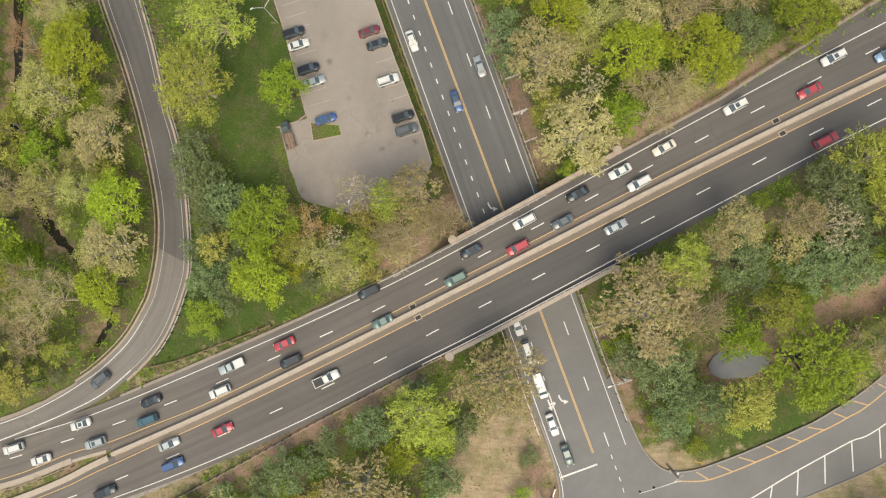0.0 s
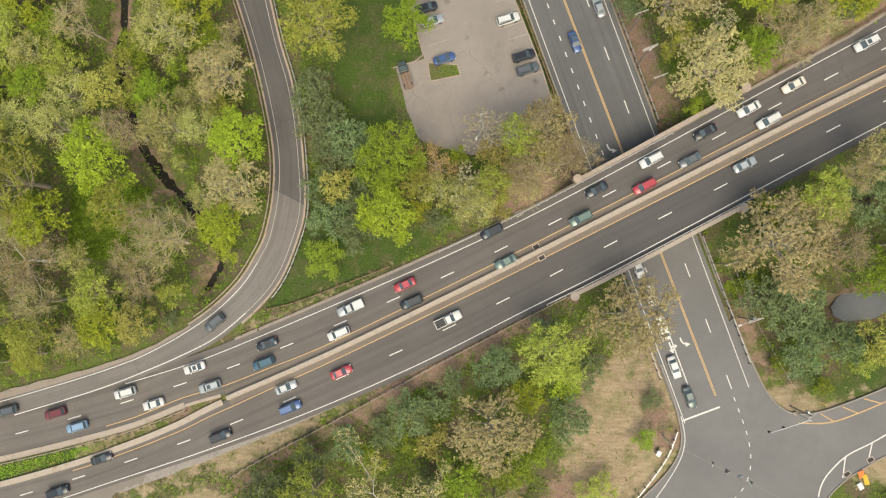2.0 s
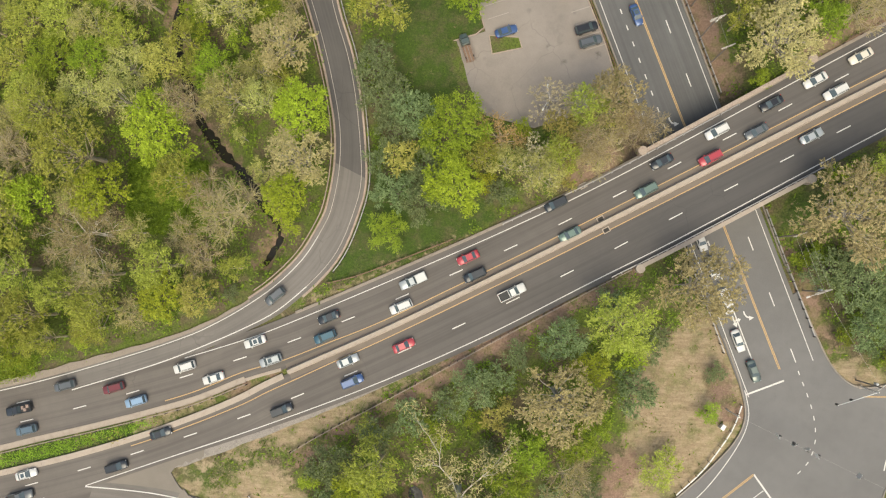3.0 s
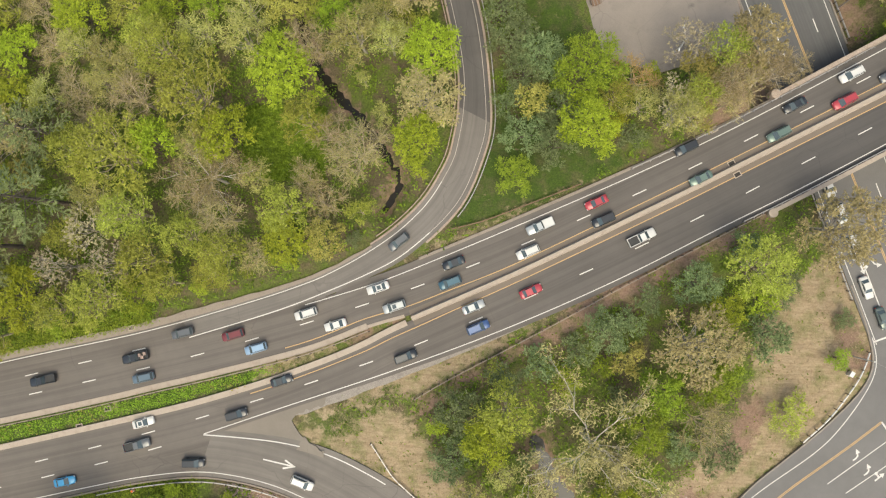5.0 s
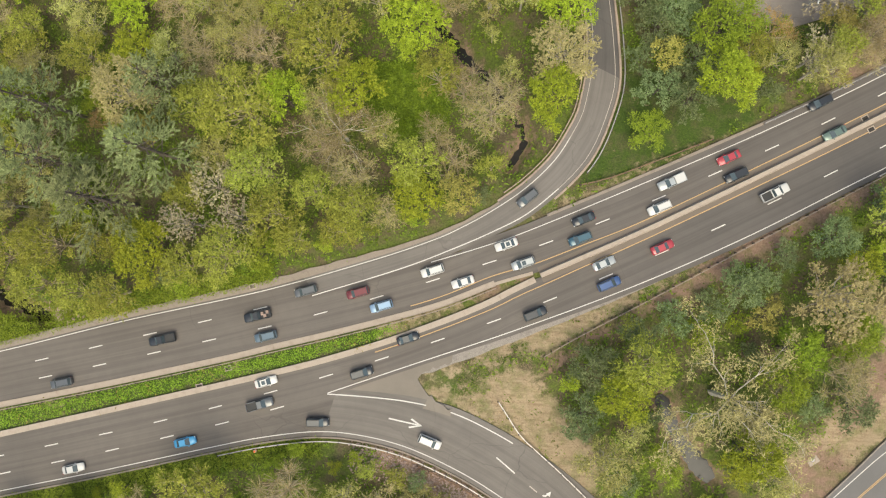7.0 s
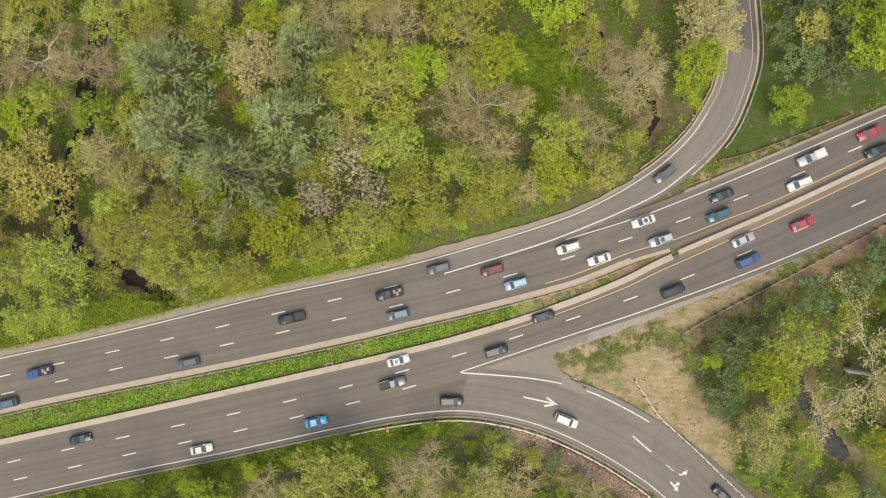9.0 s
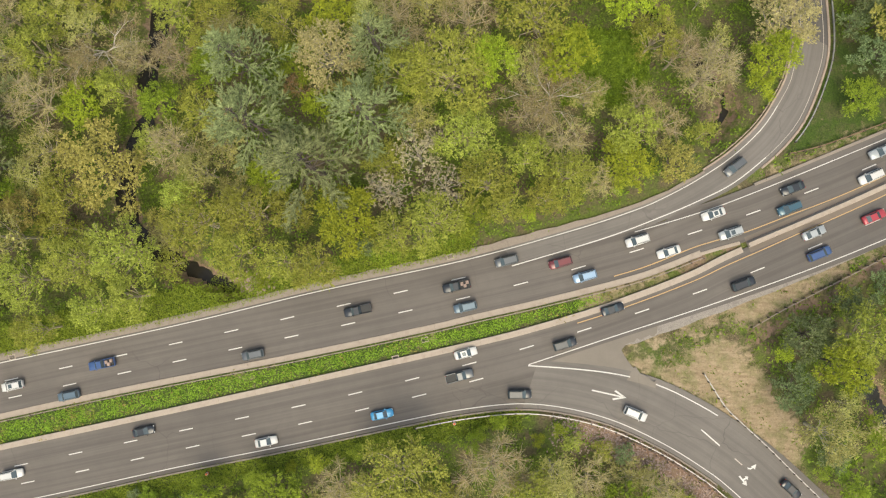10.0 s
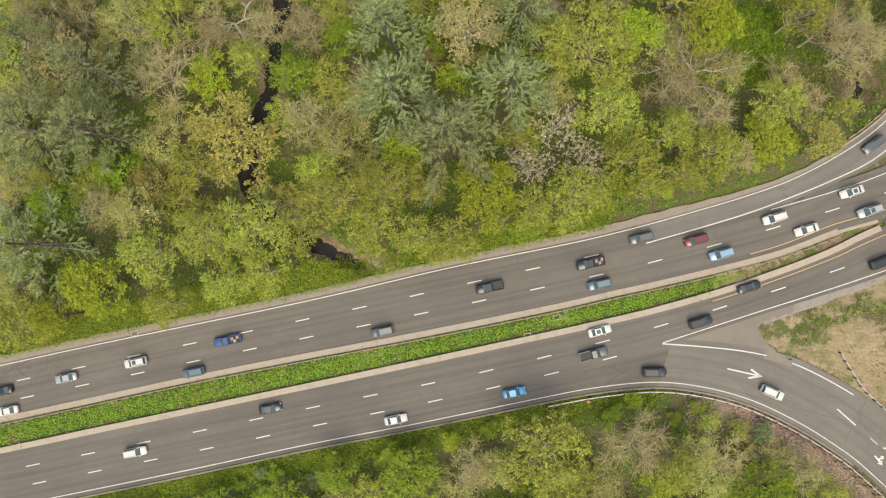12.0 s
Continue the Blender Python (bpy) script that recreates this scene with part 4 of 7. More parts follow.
dashes(S_ROW, (-5.6, -8.5), P1, 3.0, PITCH, 0.2, "short white lane dash on asphalt", group=D_S)
dashes(S_ROW_OUTER, (-195.8, -88.4), P1, 3.0, PITCH, 0.2, "short white lane dash on asphalt", group=D_S)
# crossing road
def low_line(c, shift, y0, y1, width, material, label):
    yy = np.arange(y0, y1, -2.0)
    line_mark(np.column_stack([low_x(c, yy) + shift, yy]), width, LOW + P1, material, label)


low_line("w", 0.1, 95, -46, 0.15, WHITE_PAINT, "white edge line of the crossing road")
low_line("e", -0.1, 95, -39, 0.15, WHITE_PAINT, "white edge line of the crossing road")
low_line("y", -0.14, 95, -41, 0.17, YELLOW_PAINT, "double yellow centre line")
low_line("y", 0.14, 95, -41, 0.17, YELLOW_PAINT, "double yellow centre line")
low_line("w", 3.6, -27, -42.5, 0.22, WHITE_PAINT, "solid white line between the waiting lanes")
yy = np.arange(95, -28, -1.0)
dashes(np.column_stack([low_x("w", yy) + 3.75, yy]), (-15.4, 31.8), LOW + P1, 1.1, 3.75, 0.22, "short white dot of the turn lane", group="turn lane dots")
yy = np.arange(95, -42, -1.0)
dashes(np.column_stack([low_x("e", yy) - 3.7, yy]), (-6.7, 32.1), LOW + P1, 3.0, 12.2, 0.2, "white lane dash on dark asphalt", group="dashes of the crossing road")
dashes(spline([(20.9, -38.5), (24.0, -47), (24.7, -53), (23.4, -57.5), (20.5, -61)], 0.5), (23, -44), LOW + P1, 0.9, 2.4, 0.18, "short guiding dot through the junction", group="junction guide dots")
line_mark(resample(np.array([(10.9, -44.5), (18.4, -41.3)]), 1.0), 0.34, LOW + P1, WHITE_PAINT, "broad white stop line")
line_mark(resample(np.array([(12.7, -60.7), (19.2, -69.6)]), 1.0), 0.34, LOW + P1, WHITE_PAINT, "white stop line of the side road")
for off in (-0.13, 0.13):
    line_mark(beside(spline([(12.7, -60.7), (6.7, -65.8), (0.1, -71.1), (-5.7, -75.8), (-14.6, -84), (-40.6, -109.4)]), off), 0.15, LOW + P1, YELLOW_PAINT, "double yellow centre line of the side road")
line_mark(resample(np.array([(14.6, -63.9), (2.3, -73.8)]), 1.0), 0.16, LOW + P1, WHITE_PAINT, "white line between the side road's waiting lanes")
line_mark(resample(np.array([(16.6, -67.3), (5.9, -75.5)]), 1.0), 0.16, LOW + P1, WHITE_PAINT, "white line between the side road's waiting lanes")
WEST_LINE = spline([(10.6, -43.6), (10.9, -44.6), (11.5, -49.0), (9.9, -54.1), (5.0, -61.8), (-0.4, -67.7), (-11.4, -76.4), (-20, -84.6), (-46, -110.6)], 1.0)
line_mark(WEST_LINE, 0.16, LOW + P1, WHITE_PAINT, "white edge line round the junction corner")
hatch = spline([(34, -43.9), (40, -43.5), (45.5, -41.4), (51.1, -38.7), (56.5, -36.0), (62, -32.8), (67.4, -29.6), (75.4, -23.4), (104, 5)], 1.0)
line_mark(hatch, 0.25, LOW + P1, YELLOW_PAINT, "yellow boundary line of the hatched strip")
for i in range(7, 70, 5):
    a = hatch[i]
    b, _ = nearest(np.array([a[0]]), np.array([a[1]]), KERB_EAST)
    j = int(np.hypot(KERB_EAST[:, 0] - a[0] + 3.3, KERB_EAST[:, 1] - a[1] - 1.4).argmin())
    line_mark(resample(np.array([a, KERB_EAST[j] + (a - KERB_EAST[j]) * 0.1]), 0.8), 0.24, LOW + P1 + 0.002, YELLOW_PAINT, "yellow hatching stroke")
white_s = spline([(38.1, -58.6), (38.6, -56.3), (40.2, -53.5), (43.7, -49.9), (49.1, -46.7), (57.3, -41.1), (68.1, -34.3), (75.4, -30), (104, -6)], 1.0)
line_mark(white_s, 0.25, LOW + P1, WHITE_PAINT, "white boundary line of the far verge")
for i in range(10, 74, 6):
    a = white_s[i]
    j = int(np.hypot(KERB_SOUTH[:, 0] - a[0] + 1.3, KERB_SOUTH[:, 1] - a[1] + 3.6).argmin())
    line_mark(resample(np.array([a, a + (KERB_SOUTH[j] - a) * 0.85]), 0.8), 0.24, LOW + P1 + 0.002, WHITE_PAINT, "white hatching stroke")
# slip-road and exit markings
low_a = resample(np.array([(-91.4, -80.2), (-87.1, -83.7), (-82.5, -87.4), (-74, -95)]), 1.0)
low_a = np.column_stack([low_a, exit_z(low_a[:, 0])])
line_mark(low_a[9:12], 0.2, P1 + 0.02, WORN_PAINT, "worn white lane line on the exit ramp")
line_mark(low_a[:6], 0.24, P1 + 0.02, WHITE_PAINT, "white lane line on the exit ramp")
# lot bays
lot_dir = np.array([0.95, 0.31])
for i in range(9):
    a = np.array([-44.2, 32.4]) + np.array([-0.29, 0.957]) * 2.85 * i
    line_mark(resample(np.array([a, a + lot_dir * 4.6]), 1.0), 0.12, LOT_Z + P1, FAINT_PAINT, "faded white parking bay line")
for i in range(9):
    a = np.array([-19.6, 27.2]) + np.array([-0.37, 0.929]) * 2.85 * i
    line_mark(resample(np.array([a, a - lot_dir * 4.4]), 1.0), 0.12, LOT_Z + P1, FAINT_PAINT, "faded white parking bay line")


def arrow_mark(kind, m, label):
    """A painted arrow, pointing along +x."""
    outlines = {
        "straight": [[(-5.4, -0.13), (1.0, -0.15), (1.0, 0.15), (-5.4, 0.13)], [(1.7, 0.0), (-0.7, 1.05), (-0.95, 0.75), (0.9, -0.02)], [(0.9, 0.02), (-1.1, -0.75), (-0.85, -1.05), (1.7, 0.0)]],
        "turn": [[(-1.6, -0.55), (-0.9, -0.62), (-0.2, -0.45), (0.25, 0.1), (0.0, 0.2), (-0.4, -0.2), (-1.0, -0.32), (-1.6, -0.28)], [(-0.35, 0.15), (0.62, -0.1), (0.45, 1.0)]],
        "double": [[(-1.3, -0.16), (0.3, -0.16), (0.3, 0.16), (-1.3, 0.16)], [(0.25, -0.55), (1.2, 0.0), (0.25, 0.55)], [(-0.4, 0.1), (0.0, 0.1), (0.05, 0.8), (0.4, 0.75), (-0.1, 1.35), (-0.6, 0.85), (-0.3, 0.82)]],
    }[kind]
    bm = bmesh.new()
    for o in outlines:
        f = bm.faces.new([bm.verts.new((x, y, 0.0)) for x, y in o])
        f.normal_update()
        if f.normal.z < 0:
            f.normal_flip()
    me = bpy.data.meshes.new("road_arrow")
    bm.to_mesh(me)
    bm.free()
    me.materials.append(WHITE_PAINT)
    ob = tagged(new("road_arrow", me), label, "road arrow", kind="structure")
    ob.matrix_world = m
    return ob


arrow_mark("straight", pose(-108.4, -73.95, P1 + 0.012, 0, 0, -10), "white painted straight arrow in the exit lane")
arrow_mark("double", pose(-82.6, -90.3, float(exit_z(-82.6)) + 0.03, 0, 2, -50), "white painted two-headed lane arrow")
arrow_mark("turn", pose(-80.8, -87.6, float(exit_z(-80.8)) + 0.03, 0, 2, -20), "white painted turn arrow")
arrow_mark("turn", pose(-4.6, 11.6, LOW + P1 + 0.004, 0, 0, -65), "white painted turn arrow on dark asphalt")
arrow_mark("turn", pose(11.2, -28.6, LOW + P1 + 0.004, 0, 0, -65), "white painted turn arrow on dark asphalt")
for ax, ay, kind in ((8.1, -67.4, "turn"), (10.3, -70.3, "turn"), (12.5, -71.8, "double")):
    arrow_mark(kind, pose(ax, ay, LOW + P1 + 0.004, 0, 0, 42), "white painted lane arrow of the side road")
arrow_mark("double", pose(8.4, -29.6, LOW + P1 + 0.004, 0, 0, -68), "white painted two-headed lane arrow")

# ---- roadside furniture ----
W_BEAM = [(0.0, -0.16), (0.05, -0.12), (0.0, -0.04), (0.0, 0.04), (0.05, 0.12), (0.0, 0.16), (-0.03, 0.16), (0.01, 0.12), (-0.04, 0.04), (-0.04, -0.04), (0.01, -0.12), (-0.03, -0.16)]
POST_MESH = {}


def post_mesh(material, h=1.15):
    key = (material.name, h)
    if key not in POST_MESH:
        bm = box_bm(-0.08, 0.08, -0.1, 0.1, -0.45, h - 0.4, 0.015)
        me = bpy.data.meshes.new("post")
        bm.to_mesh(me)
        bm.free()
        me.materials.append(material)
        POST_MESH[key] = me
    return POST_MESH[key]


def guardrail(c, label, rail=STEEL, post=POST_WOOD, spacing=2.0, side=0.14, ends=True):
    """A beam guardrail along the curve c (x, y, z of the ground), posts to its right."""
    top = tagged(new("guardrail", None), label, "guardrail")
    c = resample(np.asarray(c, float), spacing)
    beam = c + np.array([0, 0, 0.58])
    section = [(r * 1.6, u) for r, u in W_BEAM]
    part("rail", profile("rail", beam, section, rail), rail, top)
    part("rail_cap", profile("rail_cap", beam + np.array([0, 0, 0.16]), [(-0.09, 0.0), (-0.09, 0.02), (0.1, 0.02), (0.1, 0.0)], rail), rail, top)
    nrm = normals(c)
    d = np.gradient(c[:, :2], axis=0)
    for i in range(0, len(c)):
        p = part("post", post_mesh(post), post, top)
        p.matrix_world = pose(c[i, 0] + nrm[i, 0] * side, c[i, 1] + nrm[i, 1] * side, c[i, 2] + 0.3, 0, 0, math.degrees(math.atan2(d[i, 1], d[i, 0])))
    return top


def on_ground(c, lift=0.0):
    return np.array([(p[0], p[1], z_at(p[0], p[1]) + lift) for p in resample(np.asarray(c, float), 2.0)])


guardrail(on_ground(S_RAIL, 0.1), "long dull brown steel guardrail on timber posts above the slope", DULL_RAIL, POST_WOOD)
guardrail(on_ground(spline([(-91.3, -68.8), (-89.2, -71.9), (-86.6, -75.6), (-83.3, -78.6), (-77.5, -83.6), (-69.6, -90.9), (-56, -103)])), "pale galvanised guardrail kinked along the exit ramp gore", STEEL)
s_rail = S_OUTER[(S_OUTER[:, 0] > -150) & (S_OUTER[:, 0] < -66)]
s_rail = beside(s_rail, 1.9)
guardrail(np.column_stack([s_rail, exit_z(s_rail[:, 0]) - 0.2]), "weathered guardrail with dark posts outside the exit ramp", STEEL, POST_WOOD, 2.6)
s_rail = beside(S_OUTER[(S_OUTER[:, 0] > -108) & (S_OUTER[:, 0] < -64)], 2.6)
guardrail(np.column_stack([s_rail, exit_z(s_rail[:, 0]) - 0.25]), "second dull guardrail behind the exit ramp rail", RUSTY, POST_WOOD, 2.6)
n_rail = beside(N_OUTER[(N_OUTER[:, 1] > -28)], 1.8)
guardrail(xyz(n_rail, -0.2), "weathered pinkish guardrail on the outside of the slip road", DUSTY_RAIL)
n_rail = beside(RAMP_INNER[(RAMP_INNER[:, 1] > -21) & (RAMP_INNER[:, 1] < 70)], -1.9)
guardrail(xyz(n_rail, -0.2), "pale guardrail on the inside of the slip road", STEEL, POST_WOOD, 2.0, -0.14)
m_rail = beside(NORTH_WALL[(NORTH_WALL[:, 0] < -92) & (NORTH_WALL[:, 0] > -300)], -0.75)
guardrail(xyz(m_rail, -0.05), "dull guardrail with dark posts along the green median", DULL_RAIL, POST_WOOD, 2.6, -0.14)
xx = np.arange(-40, 7, 2.0)
guardrail(np.column_stack([xx, at_x(N_EDGE, xx) + 1.55, 0 * xx - 0.05]), "thin pale guardrail in front of the stone parapet", STEEL, STEEL, 2.0)
xx = np.arange(-18, 25, 2.0)
guardrail(np.column_stack([xx, at_x(S_EDGE, xx) - 0.95, 0 * xx - 0.05]), "pale double-beam guardrail on the bridge edge", STEEL, STEEL, 2.0)
xx = np.arange(26, 92, 2.0)
guardrail(np.column_stack([xx, north_side(xx) + 0.6, 0 * xx - 0.15]), "sand-coloured guardrail with dark posts beside the woods", RUSTY, POST_WOOD, 4.0)
yy = np.arange(70, 7, -2.0)
guardrail(np.column_stack([low_x("w", yy) - 1.9, yy, 0 * yy + LOW - 0.1]), "pinkish weathered guardrail on the west kerb", RUSTY)
yy = np.arange(80, 17, -2.0)
guardrail(np.column_stack([low_x("e", yy) + 1.8, yy, 0 * yy + LOW - 0.1]), "pale guardrail on the east kerb of the crossing road", STEEL)
yy = np.arange(-6, -34, -2.0)
guardrail(np.column_stack([low_x("e", yy) + 1.9, yy, 0 * yy + LOW - 0.1]), "pale guardrail below the wooded corner", STEEL)
yy = np.arange(-14, -37, -2.0)
guardrail(np.column_stack([low_x("w", yy) - 1.6, yy, 0 * yy + LOW - 0.1]), "grey guardrail beside the dry field", STEEL)
guardrail(xyz(spline([(9.9, -46.6), (8.4, -51.0), (6.2, -54.8), (2.0, -60.6), (-3.0, -65.6)]), LOW - 0.05), "pale green-grey guardrail at the junction corner", PALE_METAL)
guardrail(on_ground(spline([(-76, -24), (-70, -22.4), (-61, -18.8), (-50, -14.2)])), "low sand-coloured guardrail along the grass verge", RUSTY, POST_WOOD, 3.0)


def drain(x, y, z, turn, label):
    top = tagged(new("drain", None), label, "drain")
    bm = bmesh.new()
    for a, b, c, d in ((-0.75, 0.75, -0.55, -0.38), (-0.75, 0.75, 0.38, 0.55), (-0.75, -0.58, -0.38, 0.38), (0.58, 0.75, -0.38, 0.38)):
        g = bmesh.ops.create_cube(bm, size=1.0)
        for v in g["verts"]:
            v.co = ((a + b) / 2 + v.co.x * (b - a), (c + d) / 2 + v.co.y * (d - c), 0.0 + v.co.z * 0.12)
    part("surround", bm, CONCRETE, top)
    grate = part("grate", box_bm(-0.58, 0.58, -0.38, 0.38, -0.06, 0.0), IRON, top)
    for i in range(6):
        part("bar", box_bm(-0.5 + i * 0.19, -0.44 + i * 0.19, -0.36, 0.36, 0.0, 0.03), IRON, grate)
    top.matrix_world = pose(x, y, z, 0, 0, turn)


for x, y, turn in ((-20.4, -9.4, 29), (-19.2, -11.6, 29), (50.6, 29.4, 28), (51.9, 26.9, 28), (-24.0, -2.7, 29), (-143.3, -46.9, 16), (-153.9, -68.2, 15), (-236, -71.4, 14)):
    drain(x, y, 0.02, turn, "square concrete storm drain with an iron grate")
for x, y, turn in ((43.6, -53.7, 40), (48.1, -50.6, 32)):
    drain(x, y, LOW + 0.03, turn, "kerbside concrete storm drain with an iron grate")
drain(-148, -64.2, z_at(-148, -64.2) + 0.05, 15, "concrete drain box in the median grass")


def utility_pole(x, y, top_z, turn, arms, extras, label):
    base = z_at(x, y)
    h = top_z - base
    pole = tagged(new("utility_pole", None), label, "utility pole")
    pole.matrix_world = pose(x, y, base, 0, 0, turn)
    part("shaft", tube_bm([(0, 0, -0.5), (0, 0, h * 0.5), (0, 0, h)], [0.17, 0.15, 0.11], 8), POLE_WOOD, pole)
    for z, half in arms:
        arm = part("crossarm", box_bm(-half, half, -0.09, 0.09, h - z - 0.08, h - z + 0.08, 0.01), CROSSARM, pole, "pale weathered timber crossarm")
        for k in range(4):
            px = -half + 0.15 + k * (2 * half - 0.3) / 3
            part("insulator", tube_bm([(px, 0, h - z + 0.07), (px, 0, h - z + 0.16), (px, 0, h - z + 0.26)], [0.03, 0.06, 0.04], 6), PALE_METAL, arm, "pale porcelain insulator")
    if "transformer" in extras:
        part("transformer", tube_bm([(0.42, 0.1, h - 2.9), (0.42, 0.1, h - 2.0), (0.42, 0.1, h - 1.92)], [0.27, 0.27, 0.16], 10), PALE_METAL, pole, "grey transformer can")
    if "lamp" in extras:
        arm = part("lamp_arm", tube_bm([(-0.1, 0, h - 1.2), (-1.4, 0, h - 0.8), (-2.7, 0, h - 0.75)], [0.05, 0.045, 0.04], 6), PALE_METAL, pole)
        part("lamp_head", box_bm(-3.35, -2.6, -0.16, 0.16, h - 0.82, h - 0.66, 0.05), PALE_METAL, arm, "pale street lamp head")
    return pole


ROAD_TURN = 21
utility_pole(22.0, -22.7, 2.4, ROAD_TURN, ((0.2, 1.5), (0.8, 1.5), (1.5, 1.2)), ("lamp", "transformer"), "weathered timber utility pole with three crossarms and a street lamp")
utility_pole(16.9, -11.8, 4.0, ROAD_TURN, ((0.2, 1.3), (0.9, 1.3)), (), "weathered timber utility pole with two crossarms")
utility_pole(2.6, 24.4, 4.4, ROAD_TURN, ((0.2, 1.4), (0.8, 1.1)), (), "weathered timber utility pole leaning over the guardrail")
utility_pole(0.4, 29.8, 5.2, ROAD_TURN, ((0.2, 1.5), (0.9, 1.5), (1.6, 1.2)), ("transformer",), "weathered timber utility pole with a transformer")
utility_pole(-1.4, 36.7, 4.9, ROAD_TURN, ((0.2, 1.4),), (), "weathered timber utility pole at the wood's edge")
utility_pole(32.6, -40.6, 2.4, 40, ((0.25, 1.0),), ("transformer",), "timber utility pole at the junction corner")


def wire(a, b, sag, label):
    pts = [(a[0] + (b[0] - a[0]) * t, a[1] + (b[1] - a[1]) * t, a[2] + (b[2] - a[2]) * t - sag * 4 * t * (1 - t)) for t in np.linspace(0, 1, 11)]
    ob = part("power_line", tube_bm(pts, [0.014] * 11, 5), STEEL, None)
    tagged(ob, label, "cable")


for off in (-1.2, 0.0, 1.2):
    dx, dy = off * math.cos(radians(ROAD_TURN)), off * math.sin(radians(ROAD_TURN))
    wire((16.9 + dx, -11.8 + dy, 4.0), (22.0 + dx, -22.7 + dy, 2.4), 0.25, "thin pale overhead cable between poles")
    wire((0.4 + dx, 29.8 + dy, 5.2), (-1.4 + dx, 36.7 + dy, 4.9), 0.25, "thin pale overhead cable between poles")
wire((22.0, -22.7, 2.2), (32.6, -40.6, 2.2), 0.6, "thin overhead cable to the junction")
wire((0.4, 29.8, 5.0), (2.6, 24.4, 4.4), 0.1, "thin pale overhead cable between poles")


def signal_pole(x, y, turn, reach, label):
    base = LOW + 0.1
    top = tagged(new("signal_pole", None), label, "traffic signal")
    top.matrix_world = pose(x, y, base, 0, 0, turn)
    part("shaft", tube_bm([(0, 0, 0), (0, 0, 3.0), (0, 0, 6.2)], [0.16, 0.13, 0.1], 8), PALE_METAL, top)
    arm = part("mast_arm", tube_bm([(0, 0, 5.8), (reach * 0.5, 0, 6.1), (reach, 0, 6.2)], [0.1, 0.08, 0.05], 6), PALE_METAL, top)
    for f in (0.97, 0.62):
        head = part("signal_head", box_bm(reach * f - 0.18, reach * f + 0.18, -0.16, 0.16, 5.1, 6.05, 0.03), DARK_TRIM, arm, "dark traffic signal head")
        head.location = (0, 0, 0)
    part("base", box_bm(-0.35, 0.35, -0.35, 0.35, -0.2, 0.12, 0.04), CONCRETE, top)


signal_pole(33.4, -41.9, 200, 8.2, "pale steel traffic signal pole with a long mast arm")


def span_pole(x, y, label):
    top = tagged(new("signal_pole", None), label, "traffic signal")
    top.matrix_world = pose(x, y, LOW - 0.1)
    part("shaft", tube_bm([(0, 0, -0.2), (0, 0, 4.0), (0, 0, 7.4)], [0.17, 0.14, 0.11], 8), PALE_METAL, top)
    part("base", box_bm(-0.35, 0.35, -0.35, 0.35, -0.2, 0.14, 0.04), CONCRETE, top)
    part("cap", box_bm(-0.13, 0.13, -0.13, 0.13, 7.38, 7.46, 0.02), PALE_METAL, top)


span_pole(6.9, -47.6, "pale steel pole holding a signal span cable")
span_pole(39.8, -62.6, "pale steel pole holding a signal span cable")
wire((6.9, -47.6, LOW + 7.0), (39.8, -62.6, LOW + 7.0), 1.0, "thin span cable with traffic signals over the junction")
for sx_, sy_, turn in ((15.1, -51.3, 110), (18.1, -52.7, 200), (20.6, -53.8, 20), (22.6, -54.8, 110), (30.5, -58.4, 60)):
    f_ = (sx_ - 6.9) / 32.9
    head = tagged(new("traffic_signal", None), "dark traffic signal head with pale backplate on a span cable", "traffic signal", "signals over the junction")
    head.matrix_world = pose(sx_, sy_, LOW + 6.9 - 4.0 * f_ * (1 - f_), 0, 0, turn)
    body = part("signal_body", box_bm(-0.17, 0.17, -0.15, 0.15, -1.15, -0.1, 0.03), DARK_TRIM, head)
    part("backplate", box_bm(-0.5, 0.5, 0.15, 0.2, -1.3, 0.0, 0.01), PALE_METAL, head)
    part("hanger", tube_bm([(0, 0, -0.1), (0, 0, 0.12)], [0.04, 0.04], 6), PALE_METAL, head)
    for z_ in (-0.3, -0.62, -0.94):
        part("visor", box_bm(-0.13, 0.13, -0.38, -0.15, z_ - 0.02, z_ + 0.13, 0.02), DARK_TRIM, body)


def lot_lamp(x, y, base, turn, label):
    top = tagged(new("street_lamp", None), label, "street lamp")
    top.matrix_world = pose(x, y, base, 0, 0, turn)
    part("shaft", tube_bm([(0, 0, -0.3), (0, 0, 4.0), (0, 0, 8.2)], [0.11, 0.09, 0.06], 8), PALE_METAL, top)
    for s in (-1, 1):
        arm = part("arm", tube_bm([(0, 0, 8.0), (s * 1.0, 0.4, 8.5), (s * 2.0, 0.8, 8.6)], [0.05, 0.045, 0.04], 6), PALE_METAL, top)
        part("lamp_head", box_bm(s * 2.3 - 0.35, s * 2.3 + 0.35, 0.75, 1.05, 8.5, 8.68, 0.05), PALE_METAL, arm, "white lamp head")


lot_lamp(-51.8, 50.6, z_at(-51.8, 50.6), 30, "white twin-arm street lamp on the lot's grass edge")
lot_lamp(-31.6, 13.4, LOT_Z, 80, "pale slim street lamp rising through blossom")


